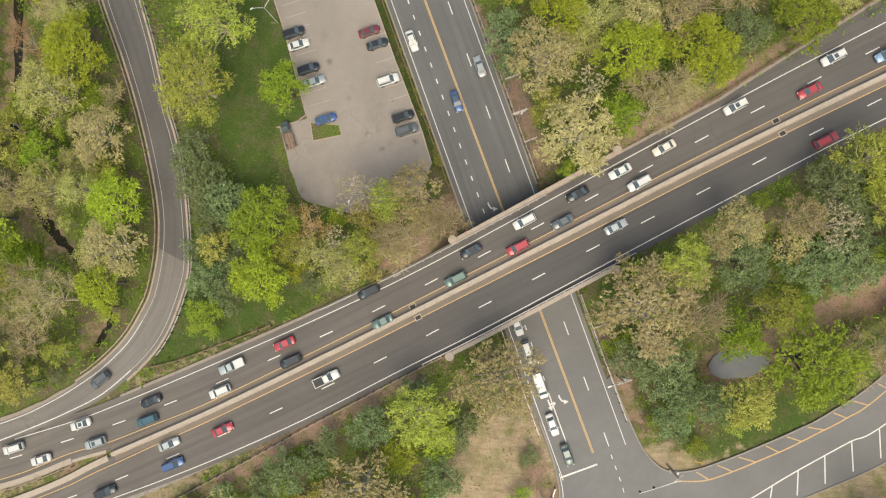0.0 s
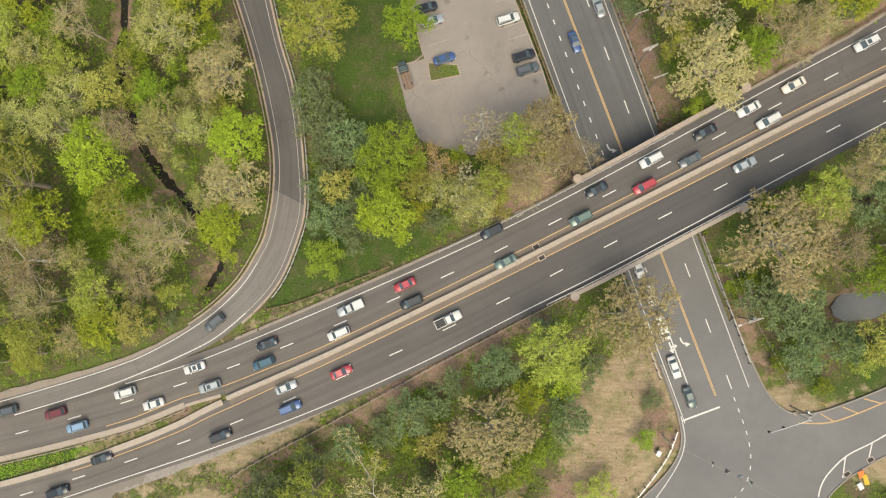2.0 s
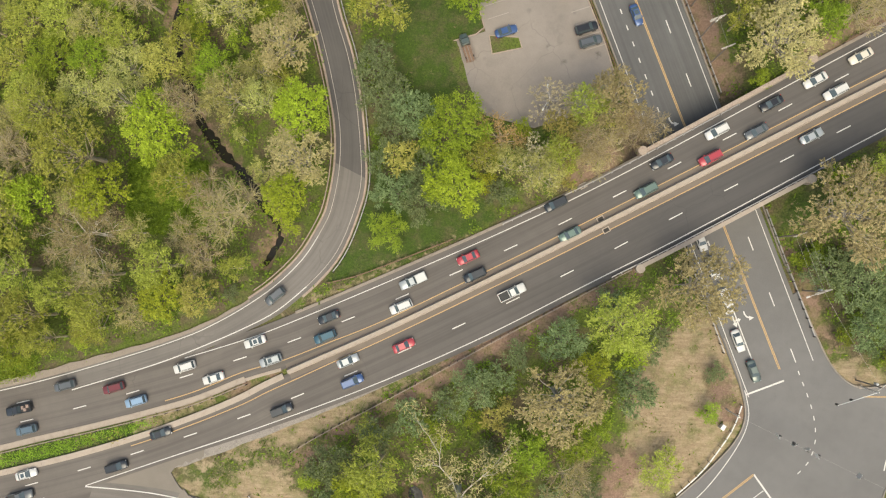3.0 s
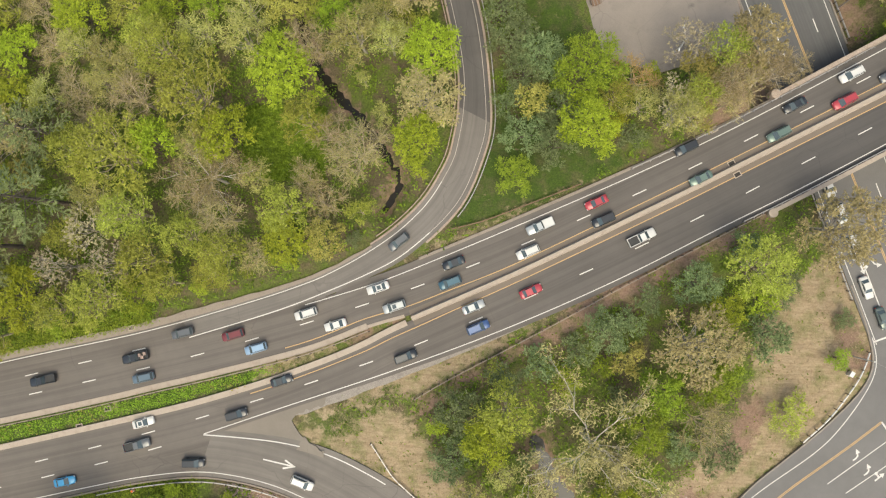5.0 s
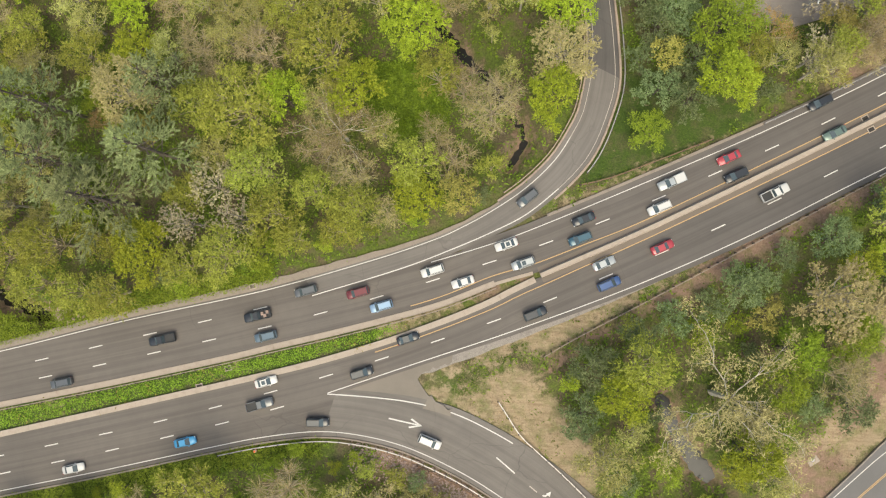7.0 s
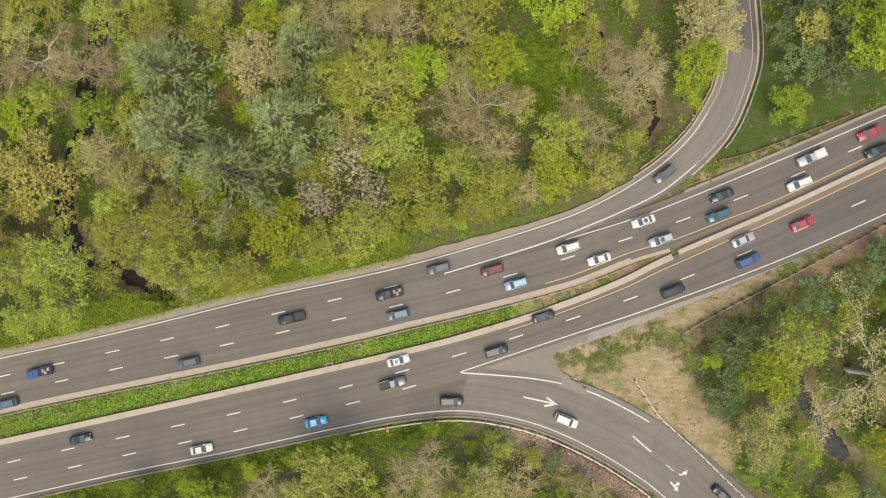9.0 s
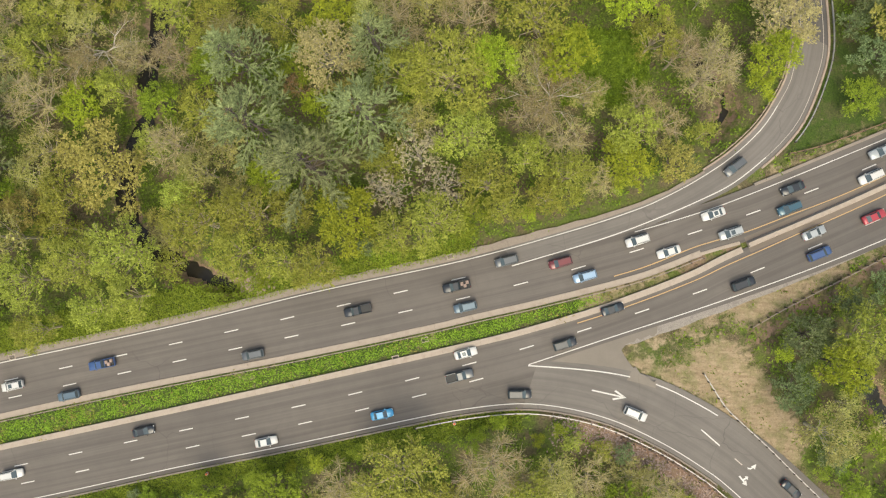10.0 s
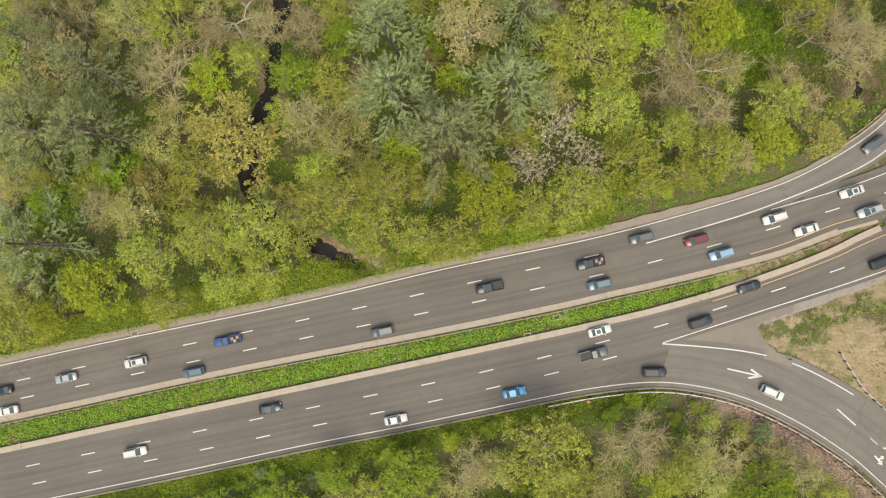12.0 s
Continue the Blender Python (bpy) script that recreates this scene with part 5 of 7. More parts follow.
def cabinet(x, y, turn, label):
    top = tagged(new("utility_cabinet", None), label, "cabinet")
    top.matrix_world = pose(x, y, z_at(x, y), 0, 0, turn)
    body = part("body", box_bm(-0.5, 0.5, -0.35, 0.35, 0.1, 1.45, 0.04), PALE_METAL, top)
    part("lid", box_bm(-0.56, 0.56, -0.41, 0.41, 1.45, 1.53, 0.02), PALE_METAL, top)
    part("door", box_bm(-0.42, 0.42, -0.375, -0.352, 0.2, 1.35, 0.008), PALE_METAL, body)
    part("plinth", box_bm(-0.6, 0.6, -0.45, 0.45, -0.4, 0.1, 0.02), CONCRETE, top)


def utility_pad(x, y, turn):
    top = tagged(new("utility_pad", None), "square concrete pad with a round iron cover in dry grass", "manhole")
    top.matrix_world = pose(x, y, z_at(x, y), 0, 0, turn)
    part("slab", box_bm(-1.15, 1.15, -1.0, 1.0, -0.3, 0.14, 0.03), CONCRETE, top)
    part("collar", tube_bm([(0, 0, 0.1), (0, 0, 0.26)], [0.62, 0.55], 14), GUTTER, top)
    part("cover", tube_bm([(0, 0, 0.25), (0, 0, 0.3)], [0.42, 0.4], 14), STEEL, top, "dull round iron cover")


utility_pad(-26.7, -78.7, 35)
cabinet(5.8, -51.0, 60, "white metal utility cabinet on a concrete plinth")


def marker(x, y, z, label):
    """An orange plastic channelling drum with pale bands."""
    top = tagged(new("traffic_drum", None), label, "traffic drum")
    top.matrix_world = pose(x, y, z)
    part("drum", tube_bm([(0, 0, 0), (0, 0, 0.5), (0, 0, 0.95), (0, 0, 1.0)], [0.3, 0.27, 0.22, 0.12], 12), ORANGE, top)
    for h in (0.35, 0.65):
        part("band", tube_bm([(0, 0, h), (0, 0, h + 0.12)], [0.295, 0.285], 12), PALE_METAL, top)
    part("foot", tube_bm([(0, 0, -0.02), (0, 0, 0.05)], [0.42, 0.4], 12), BLACK, top)


for p in ((-141.3, -80.9), (-192.4, -93.7)):
    marker(p[0], p[1], z_at(*p) + 0.3, "small orange traffic drum on the verge")

YELLOW = plain("yellow_plastic", (0.75, 0.46, 0.03), 0.5, vary=0.1)


def board(name, x, y, turn, lean, w, h, face, label):
    """A temporary road sign board, leaning back on a low steel trestle."""
    top = tagged(new(name, None), label, "road sign", "boards set down on the verge")
    top.matrix_world = pose(x, y, z_at(x, y) + 0.05, 0, 0, turn)
    panel = part("panel", box_bm(-w / 2, w / 2, -h / 2, h / 2, -0.02, 0.02, 0.01), face, top)
    panel.matrix_basis = pose(0, 0, 0.35, lean, 0, 0)
    for sd in (-1, 1):
        part("leg", tube_bm([(sd * w * 0.35, -h * 0.4, 0.0), (sd * w * 0.35, 0, 0.4), (sd * w * 0.35, h * 0.4, 0.0)], [0.025] * 3, 5), STEEL, top)
    part("cross_bar", tube_bm([(-w * 0.4, 0, 0.3), (w * 0.4, 0, 0.3)], [0.022] * 2, 5), STEEL, top)


board("sign_board", 46.3, -53.6, 20, 14, 1.1, 1.6, ORANGE, "orange temporary sign board set down on grass")
board("sign_board", 47.2, -54.6, 15, -10, 0.9, 2.0, YELLOW, "yellow temporary sign board set down on grass")
board("sign_board", 46.2, -56.0, 35, 8, 1.0, 1.5, PALE_METAL, "blank grey sign board set down on grass")
guard = part("guy_guard", tube_bm([(39.6, -40.0, z_at(39.6, -40.0)), (38.6, -39.6, z_at(39.6, -40.0) + 1.0), (37.6, -39.1, z_at(39.6, -40.0) + 2.0)], [0.07, 0.07, 0.05], 8), YELLOW, None)
tagged(guard, "yellow plastic guard on a slanting guy wire", "guy wire guard")

# loose stones beside the exit ramp and at the creek outfall
rng = np.random.default_rng(5)


def stones(places, label):
    base = bmesh.new()
    bmesh.ops.create_icosphere(base, subdivisions=1, radius=1.0)
    bv = np.array([v.co[:] for v in base.verts])
    bf = np.array([[v.index for v in f.verts] for f in base.faces])
    base.free()
    V, F = [], []
    for x, y, s in places:
        j = rng.normal(1, 0.18, (len(bv), 1))
        a = rng.uniform(0, 6.28)
        rot = np.array([[math.cos(a), -math.sin(a), 0], [math.sin(a), math.cos(a), 0], [0, 0, 1]])
        F.append(bf + len(V) * len(bv))
        V.append((bv * j * s * np.array([1.2, 0.85, 0.6])) @ rot.T + np.array([x, y, z_at(x, y) + 0.2 * s]))
    ob = new("stones", mesh_from("stones", np.vstack(V), np.vstack(F), ROCK))
    tagged(ob, label, "rocks", kind="stuff")


bank = beside(S_OUTER[(S_OUTER[:, 0] > -121) & (S_OUTER[:, 0] < -80)], 2.2)
nb = normals(bank)
stones([(*(bank[i] + nb[i] * abs(rng.normal(1.2, 2.4)) + rng.normal(0, 0.9, 2)), rng.uniform(0.06, 0.26)) for i in rng.integers(0, len(bank), 1700)], "pinkish broken stones spilling down the ramp bank")
stones([(-184.2 + rng.normal(0, 2.4), -54.0 + rng.normal(0, 1.1), rng.uniform(0.12, 0.45)) for _ in range(110)], "pale boulders at the creek outfall")

# ---- vehicles ----
def body_loft(stations, name="body"):
    """Lofted car body: stations of (x, half width, low, high)."""
    bm = bmesh.new()
    rings = []
    for x, w, lo, hi in stations:
        mid = lo + (hi - lo) * 0.55
        pts = [(-w * 0.9, lo), (-w, mid), (-w * 0.95, hi - 0.07), (-w * 0.82, hi), (0, hi + 0.025), (w * 0.82, hi), (w * 0.95, hi - 0.07), (w, mid), (w * 0.9, lo)]
        rings.append([bm.verts.new((x, y, z)) for y, z in pts])
    for a, b in zip(rings, rings[1:]):
        k = len(a)
        for j in range(k):
            bm.faces.new((a[j], b[j], b[(j + 1) % k], a[(j + 1) % k]))
    bm.faces.new(rings[0])
    bm.faces.new(rings[-1][::-1])
    bmesh.ops.recalc_face_normals(bm, faces=bm.faces[:])
    for f in bm.faces:
        f.smooth = True
    return bm


def cabin(base, top):
    """A window block between two rectangles (x0, x1, half width, z)."""
    bm = bmesh.new()
    lo = [bm.verts.new(p) for p in ((base[0], -base[2], base[3]), (base[1], -base[2] * 0.95, base[3]), (base[1], base[2] * 0.95, base[3]), (base[0], base[2], base[3]))]
    hi = [bm.verts.new(p) for p in ((top[0], -top[2], top[3]), (top[1], -top[2] * 0.96, top[3]), (top[1], top[2] * 0.96, top[3]), (top[0], top[2], top[3]))]
    for j in range(4):
        bm.faces.new((lo[j], lo[(j + 1) % 4], hi[(j + 1) % 4], hi[j]))
    bm.faces.new(hi)
    bm.faces.new(lo[::-1])
    bmesh.ops.recalc_face_normals(bm, faces=bm.faces[:])
    return bm


def roof_bm(base, top, lift=0.045):
    """Roof panel with its four pillars."""
    bm = box_bm(top[0] - 0.06, top[1] + 0.05, -top[2] - 0.02, top[2] + 0.02, top[3] - 0.01, top[3] + lift, 0.03)
    for bx_, tx in ((base[0], top[0]), (base[1], top[1])):
        for s in (-1, 1):
            g = tube_bm([(bx_, s * base[2] * 0.98, base[3]), (tx, s * (top[2] + 0.0), top[3] + 0.01)], [0.05, 0.045], 4)
            tmp = bpy.data.meshes.new("tmp")
            g.to_mesh(tmp)
            g.free()
            bm.from_mesh(tmp)
            bpy.data.meshes.remove(tmp)
    return bm


CARS = {
    "sedan": dict(length=4.75, stations=[(-2.37, 0.6, 0.42, 0.72), (-2.28, 0.78, 0.3, 0.9), (-1.95, 0.87, 0.24, 0.98), (-1.2, 0.91, 0.2, 0.98), (0.2, 0.91, 0.2, 0.94), (1.0, 0.9, 0.2, 0.92), (1.7, 0.87, 0.22, 0.84), (2.2, 0.78, 0.26, 0.72), (2.37, 0.58, 0.36, 0.6)], base=(-1.75, 1.08, 0.8, 0.93), top=(-0.95, 0.28, 0.62, 1.40), axle=1.4, wheel=0.33),
    "suv": dict(length=4.8, stations=[(-2.4, 0.7, 0.45, 0.95), (-2.32, 0.84, 0.34, 1.08), (-1.9, 0.93, 0.28, 1.1), (-0.8, 0.94, 0.26, 1.08), (0.6, 0.94, 0.26, 1.06), (1.2, 0.93, 0.26, 1.04), (1.85, 0.9, 0.28, 0.98), (2.28, 0.82, 0.32, 0.86), (2.4, 0.64, 0.42, 0.72)], base=(-2.3, 1.25, 0.84, 1.05), top=(-2.0, 0.45, 0.68, 1.66), axle=1.42, wheel=0.37),
    "van": dict(length=5.6, stations=[(-2.8, 0.84, 0.45, 1.2), (-2.75, 0.95, 0.34, 1.3), (-1.8, 1.0, 0.3, 1.32), (0.6, 1.0, 0.3, 1.3), (1.6, 0.98, 0.3, 1.24), (2.2, 0.94, 0.3, 1.1), (2.65, 0.86, 0.34, 0.95), (2.8, 0.7, 0.42, 0.78)], base=(-2.72, 2.0, 0.92, 1.26), top=(-2.6, 1.2, 0.82, 2.15), axle=1.75, wheel=0.36),
    "pickup": dict(length=5.8, stations=[(-2.9, 0.8, 0.5, 0.8), (-2.85, 0.93, 0.42, 0.86), (-0.6, 0.95, 0.36, 0.86), (-0.45, 0.96, 0.32, 1.1), (1.0, 0.96, 0.32, 1.1), (1.7, 0.95, 0.32, 1.06), (2.5, 0.92, 0.34, 1.0), (2.8, 0.86, 0.38, 0.88), (2.9, 0.7, 0.46, 0.74)], base=(-0.6, 1.35, 0.86, 1.08), top=(-0.3, 0.6, 0.7, 1.72), axle=1.85, wheel=0.4),
}
PROTO = {}
TYRE_MESH = {}


def wheel(r, parent, x, y):
    if r not in TYRE_MESH:
        pair = []
        for name, rr, w, mtl in (("tyre", r, 0.12, BLACK), ("rim", r * 0.62, 0.125, CHROME)):
            bm = bmesh.new()
            bmesh.ops.create_cone(bm, cap_ends=True, segments=14, radius1=rr, radius2=rr, depth=2 * w, matrix=Matrix.Rotation(radians(90), 4, "X"))
            me = bpy.data.meshes.new(name)
            bm.to_mesh(me)
            bm.free()
            me.materials.append(mtl)
            pair.append(me)
        TYRE_MESH[r] = pair
    t = part("tyre", TYRE_MESH[r][0], BLACK, parent)
    t.location = (x, y, r)
    part("rim", TYRE_MESH[r][1], CHROME, t, "bright metal wheel rim")


def build_car(kind, colour, extra=""):
    s = CARS[kind]
    paint = PAINTS[colour]
    top = new({"suv": "suv", "sedan": "sedan", "van": "van", "pickup": "pickup_truck"}[kind], None)
    body = part("body", body_loft(s["stations"]), paint, top)
    part("window_glass", cabin(s["base"], s["top"]), GLASS, top, "dark window glass tinted with reflected sky")
    roof = part("roof", roof_bm(s["base"], s["top"]), paint, top)
    zt = s["top"][3]
    if kind == "suv":
        for sd in (-1, 1):
            part("roof_rail", box_bm(s["top"][0] + 0.1, s["top"][1] - 0.15, sd * 0.6 - 0.03, sd * 0.6 + 0.03, zt + 0.045, zt + 0.1, 0.01), DARK_TRIM, roof, "dark roof rail")
    if extra == "sunroof":
        part("sunroof", box_bm(s["top"][1] - 1.0, s["top"][1] - 0.2, -0.42, 0.42, zt + 0.044, zt + 0.056, 0.005), GLASS, roof, "dark glass sunroof")
    if kind == "pickup":
        part("bed_floor", box_bm(-2.75, -0.75, -0.78, 0.78, 0.86, 0.9, 0.01), DARK_TRIM, top, "dark lined load bed")
        for sd in (-1, 1):
            part("bed_side", box_bm(-2.88, -0.62, sd * 0.87 - 0.07, sd * 0.87 + 0.07, 0.82, 1.14, 0.03), paint, top)
        part("tailgate", box_bm(-2.92, -2.8, -0.8, 0.8, 0.6, 1.14, 0.02), paint, top)
        if extra == "load":
            for x, y, h in ((-2.3, -0.3, 0.4), (-1.7, 0.3, 0.5), (-1.2, -0.2, 0.35)):
                part("load", box_bm(x - 0.3, x + 0.3, y - 0.35, y + 0.35, 0.9, 0.9 + h, 0.06), ROCK, top, "tan bundles in the load bed")
        if extra == "cover":
            part("bed_cover", box_bm(-2.8, -0.7, -0.82, 0.82, 1.1, 1.17, 0.03), PAINTS["white"], top, "pale hard bed cover")
    x1, x0 = s["length"] / 2, -s["length"] / 2
    hz = s["stations"][-2][3] - 0.1
    for sd in (-1, 1):
        part("headlight", box_bm(x1 - 0.3, x1 - 0.05, sd * 0.62 - 0.14, sd * 0.62 + 0.14, hz - 0.1, hz + 0.06, 0.03), CLEAR_LENS, body, "clear headlight")
        part("tail_light", box_bm(x0 + 0.02, x0 + 0.16, sd * 0.68 - 0.1, sd * 0.68 + 0.1, 0.68, 0.92 if kind != "sedan" else 0.86, 0.02), RED_LENS, body, "red tail light")
        mx = s["base"][1] - 0.25
        part("mirror", box_bm(mx - 0.1, mx + 0.08, sd * 1.0 - 0.1, sd * 1.0 + 0.1, s["base"][3] + 0.02, s["base"][3] + 0.17, 0.03), paint, body)
        for ax in (-s["axle"], s["axle"]):
            wheel(s["wheel"], top, ax, sd * (s["stations"][3][1] - 0.1))
    part("wiper", box_bm(s["base"][1] - 0.06, s["base"][1] - 0.03, -0.5, 0.5, s["base"][3] + 0.01, s["base"][3] + 0.035), DARK_TRIM, body)
    return top


WORDS = {"sedan": "sedan", "suv": "SUV", "van": "passenger van", "pickup": "pickup truck"}
SHADE = {"dark": "dark charcoal", "green": "grey-green", "greygreen": "dark grey-green", "teal": "dark teal", "bluegrey": "blue-grey", "lightblue": "light blue", "skyblue": "bright sky-blue"}


def car(kind, colour, x, y, z, turn, place, group, extra="", pitch=0.0):
    key = (kind, colour, extra)
    m = pose(x, y, z, 0, pitch, turn)
    if key not in PROTO:
        ob = build_car(*key)
        ob.matrix_world = m
        PROTO[key] = ob
    else:
        ob = copy_thing(PROTO[key], m)
    more = {"sunroof": " with a dark sunroof", "load": " carrying tan bundles", "cover": " with a covered bed"}.get(extra, "")
    return tagged(ob, SHADE.get(colour, colour) + " " + WORDS[kind] + more + " " + place, "car" if kind in ("sedan", "suv") else kind, group)


def heading(c, x, y, flip=False):
    i = int(np.hypot(c[:, 0] - x, c[:, 1] - y).argmin())
    i = min(max(i, 1), len(c) - 2)
    d = c[i + 1] - c[i - 1]
    return math.degrees(math.atan2(d[1], d[0])) + (180 if flip else 0)


WEST = [(-8.7, 2.3, "sedan", "dark"), (-11.7, -3.5, "suv", "green"), (1.9, 8.5, "suv", "white"), (0.7, 3.2, "suv", "red"), (9.5, 8.6, "sedan", "grey"), (20.6, 18.9, "sedan", "white"), (24.4, 16.6, "suv", "white"), (29.1, 23.7, "sedan", "cream"), (12.3, 14.2, "sedan", "black"), (-58, -23, "pickup", "silver", "cover"), (-60.3, -28.3, "suv", "white"), (-46.9, -17.9, "sedan", "red"), (-45.4, -21.4, "suv", "dark"), (-75.3, -31, "sedan", "dark"), (-75.9, -35, "suv", "teal"), (-90.7, -36.6, "sedan", "white", "sunroof"), (-87.2, -40.3, "suv", "silver", "sunroof"), (-105.6, -42.4, "suv", "white"), (-99.3, -44.5, "sedan", "white")]
WEST += [(-120.9, -47.4, "suv", "maroon"), (-115.9, -50, "suv", "lightblue"), (-131.8, -47.4, "suv", "grey"), (-141.8, -52.9, "pickup", "dark", "load"), (-139.9, -57.1, "suv", "bluegrey"), (60.9, 41.7, "suv", "white", "sunroof"), (70.9, 42.4, "suv", "lightblue"), (56.6, 35.2, "sedan", "red"), (42.6, 32.0, "suv", "white", "sunroof"), (-249.9, -81.3, "sedan", "silver"), (-235.1, -77.3, "suv", "white", "sunroof"), (-222.7, -78.8, "suv", "bluegrey"), (-215.8, -71.9, "pickup", "blue", "load"), (-262.2, -88.8, "sedan", "white"), (-263.7, -84.7, "sedan", "dark"), (-162, -58.6, "pickup", "dark"), (-183.6, -68.6, "suv", "grey"), (-26.5, -12.6, "sedan", "green"), (-29.5, -6.6, "suv", "dark")]
for x, y, kind, colour, *more in WEST:
    car(kind, colour, x, y, 0.0, heading(N_ROW, x, y), "in slow westbound highway traffic", "westbound cars", *more)
EAST = [(59.7, 25.5, "suv", "red"), (20, 7.8, "sedan", "silver"), (-37.8, -24.7, "pickup", "white"), (-71, -39.8, "sedan", "silver"), (-69.9, -43.9, "suv", "blue"), (-110.2, -56.4, "sedan", "dark"), (-119.5, -63.8, "suv", "dark"), (-139.5, -66.5, "sedan", "white", "sunroof"), (-140.6, -71.2, "pickup", "grey"), (-206.2, -85.5, "sedan", "dark"), (-180.1, -86.4, "sedan", "white"), (-234.2, -95.9, "suv", "white"), (-59.5, -36.2, "sedan", "red"), (-84.5, -50.4, "suv", "dark")]
for x, y, kind, colour, *more in EAST:
    car(kind, colour, x, y, 0.0, heading(S_ROW, x, y, True), "driving on the eastbound carriageway", "eastbound cars", *more)
for x, y, kind, colour in ((-105.1, -77.2, "suv", "white"), (-73.1, -91.5, "sedan", "black"), (-128.3, -74.3, "suv", "dark"), (-156.2, -79.7, "sedan", "skyblue")):
    car(kind, colour, x, y, float(exit_z(x)), heading(S_OUTER, x, y), "heading for the curved exit ramp", "cars on the exit ramp", "", 3.5 if x > -110 else 0.0)
for x, y, kind, colour in ((1.1, -12.9, "sedan", "white"), (3.6, -18.6, "suv", "white"), (6.2, -25.3, "van", "white"), (8.9, -33.4, "sedan", "white"), (12.1, -39.5, "sedan", "greygreen")):
    car(kind, colour, x, y, LOW, -68.9, "waiting in line at the stop line", "cars waiting at the junction")
car("sedan", "blue", -12.9, 34.5, LOW, -68.9, "driving down the crossing road", "cars on the crossing road", "sunroof")
car("sedan", "white", -22.9, 47.6, LOW, -68.9, "driving down the crossing road", "cars on the crossing road")
car("sedan", "silver", -8.1, 42, LOW, 111, "driving up the crossing road", "cars on the crossing road")
car("suv", "grey", -86.7, -27.0, 0.0, heading(N_OUTER, -86.7, -27), "on the curved slip road", "cars on the slip road")
for x, y, kind, colour in ((-47.9, 48.1, "suv", "black"), (-46.8, 45.5, "sedan", "white"), (-44.4, 40.3, "suv", "black"), (-43, 37.6, "sedan", "silver"), (-40.3, 29.6, "sedan", "blue"), (-31.5, 48.3, "sedan", "maroon"), (-29.7, 45.6, "sedan", "dark"), (-27.2, 37.9, "suv", "white"), (-23.8, 30.2, "suv", "black"), (-22.9, 27.4, "suv", "grey")):
    car(kind, colour, x, y, LOT_Z, 18.0, "parked in the grey parking lot", "parked cars")


def flatbed():
    top = tagged(new("flatbed_truck", None), "old dark-green flatbed truck with rusty stake sides, parked", "truck")
    paint = PAINTS["greygreen"]
    part("cab", body_loft([(0.6, 0.85, 0.5, 1.3), (0.7, 0.98, 0.45, 1.5), (1.6, 0.98, 0.45, 1.5), (2.3, 0.9, 0.45, 1.3), (2.9, 0.78, 0.5, 1.15), (3.05, 0.6, 0.55, 1.0)]), paint, top)
    part("window_glass", cabin((0.7, 2.0, 0.86, 1.45), (0.85, 1.6, 0.74, 2.0)), GLASS, top)
    part("roof", roof_bm((0.7, 2.0, 0.86, 1.45), (0.85, 1.6, 0.74, 2.0)), paint, top)
    part("chassis", box_bm(-3.0, 1.0, -0.45, 0.45, 0.5, 0.75, 0.02), RUSTY, top)
    for i in range(9):
        part("bed_plank", box_bm(-3.0, 0.45, -1.0 + i * 0.225, -1.0 + i * 0.225 + 0.2, 0.78, 0.84), RUSTY if i % 3 else POLE_WOOD, top)
    for sd in (-1, 1):
        part("stake_side", box_bm(-3.0, 0.4, sd * 1.0 - 0.05, sd * 1.0 + 0.05, 1.15, 1.35, 0.01), POLE_WOOD, top, "pale timber side rail")
        for k in range(4):
            part("stake", box_bm(-2.9 + k * 1.05, -2.82 + k * 1.05, sd * 1.0 - 0.05, sd * 1.0 + 0.05, 0.8, 1.4), RUSTY, top)
        for ax in (-2.0, 2.0):
            wheel(0.45, top, ax, sd * 0.85)
    top.matrix_world = pose(-48.4, 26.0, LOT_Z, 0, 0, 109)


flatbed()

# ---- trees: x, y, crown radius ----
MAPLES = [
    (-50.1, -4.2, 6), (-43.9, -2.4, 2.8), (-36.6, 8.8, 2.3), (7.1, 48.6, 4.9), (20.9, 41.4, 6.3), (34.4, 40.8, 6.7),
    (-14.6, -35.9, 4), (-127.1, -96.5, 3.4), (-240, -60.6, 6.6), (-163, -40.4, 6.8), (-247.2, -67.7, 4.4), (-171.1, -16.8, 3.8),
    (-109.9, 6.9, 7.2), (-135.9, -8.7, 5), (-122, -6.8, 5.7), (-80.5, 9.9, 6.1), (-82.5, -6.3, 5), (-83.5, -11.3, 3.1),
    (-89.3, 41.2, 7.4), (-52.1, -53.8, 3.2), (-66.9, -65.1, 5.2), (-77.8, -63.4, 2.1), (-21.5, -39.2, 4), (-42.9, -75.7, 4.9),
    (-44.1, -80.1, 3.7),
]
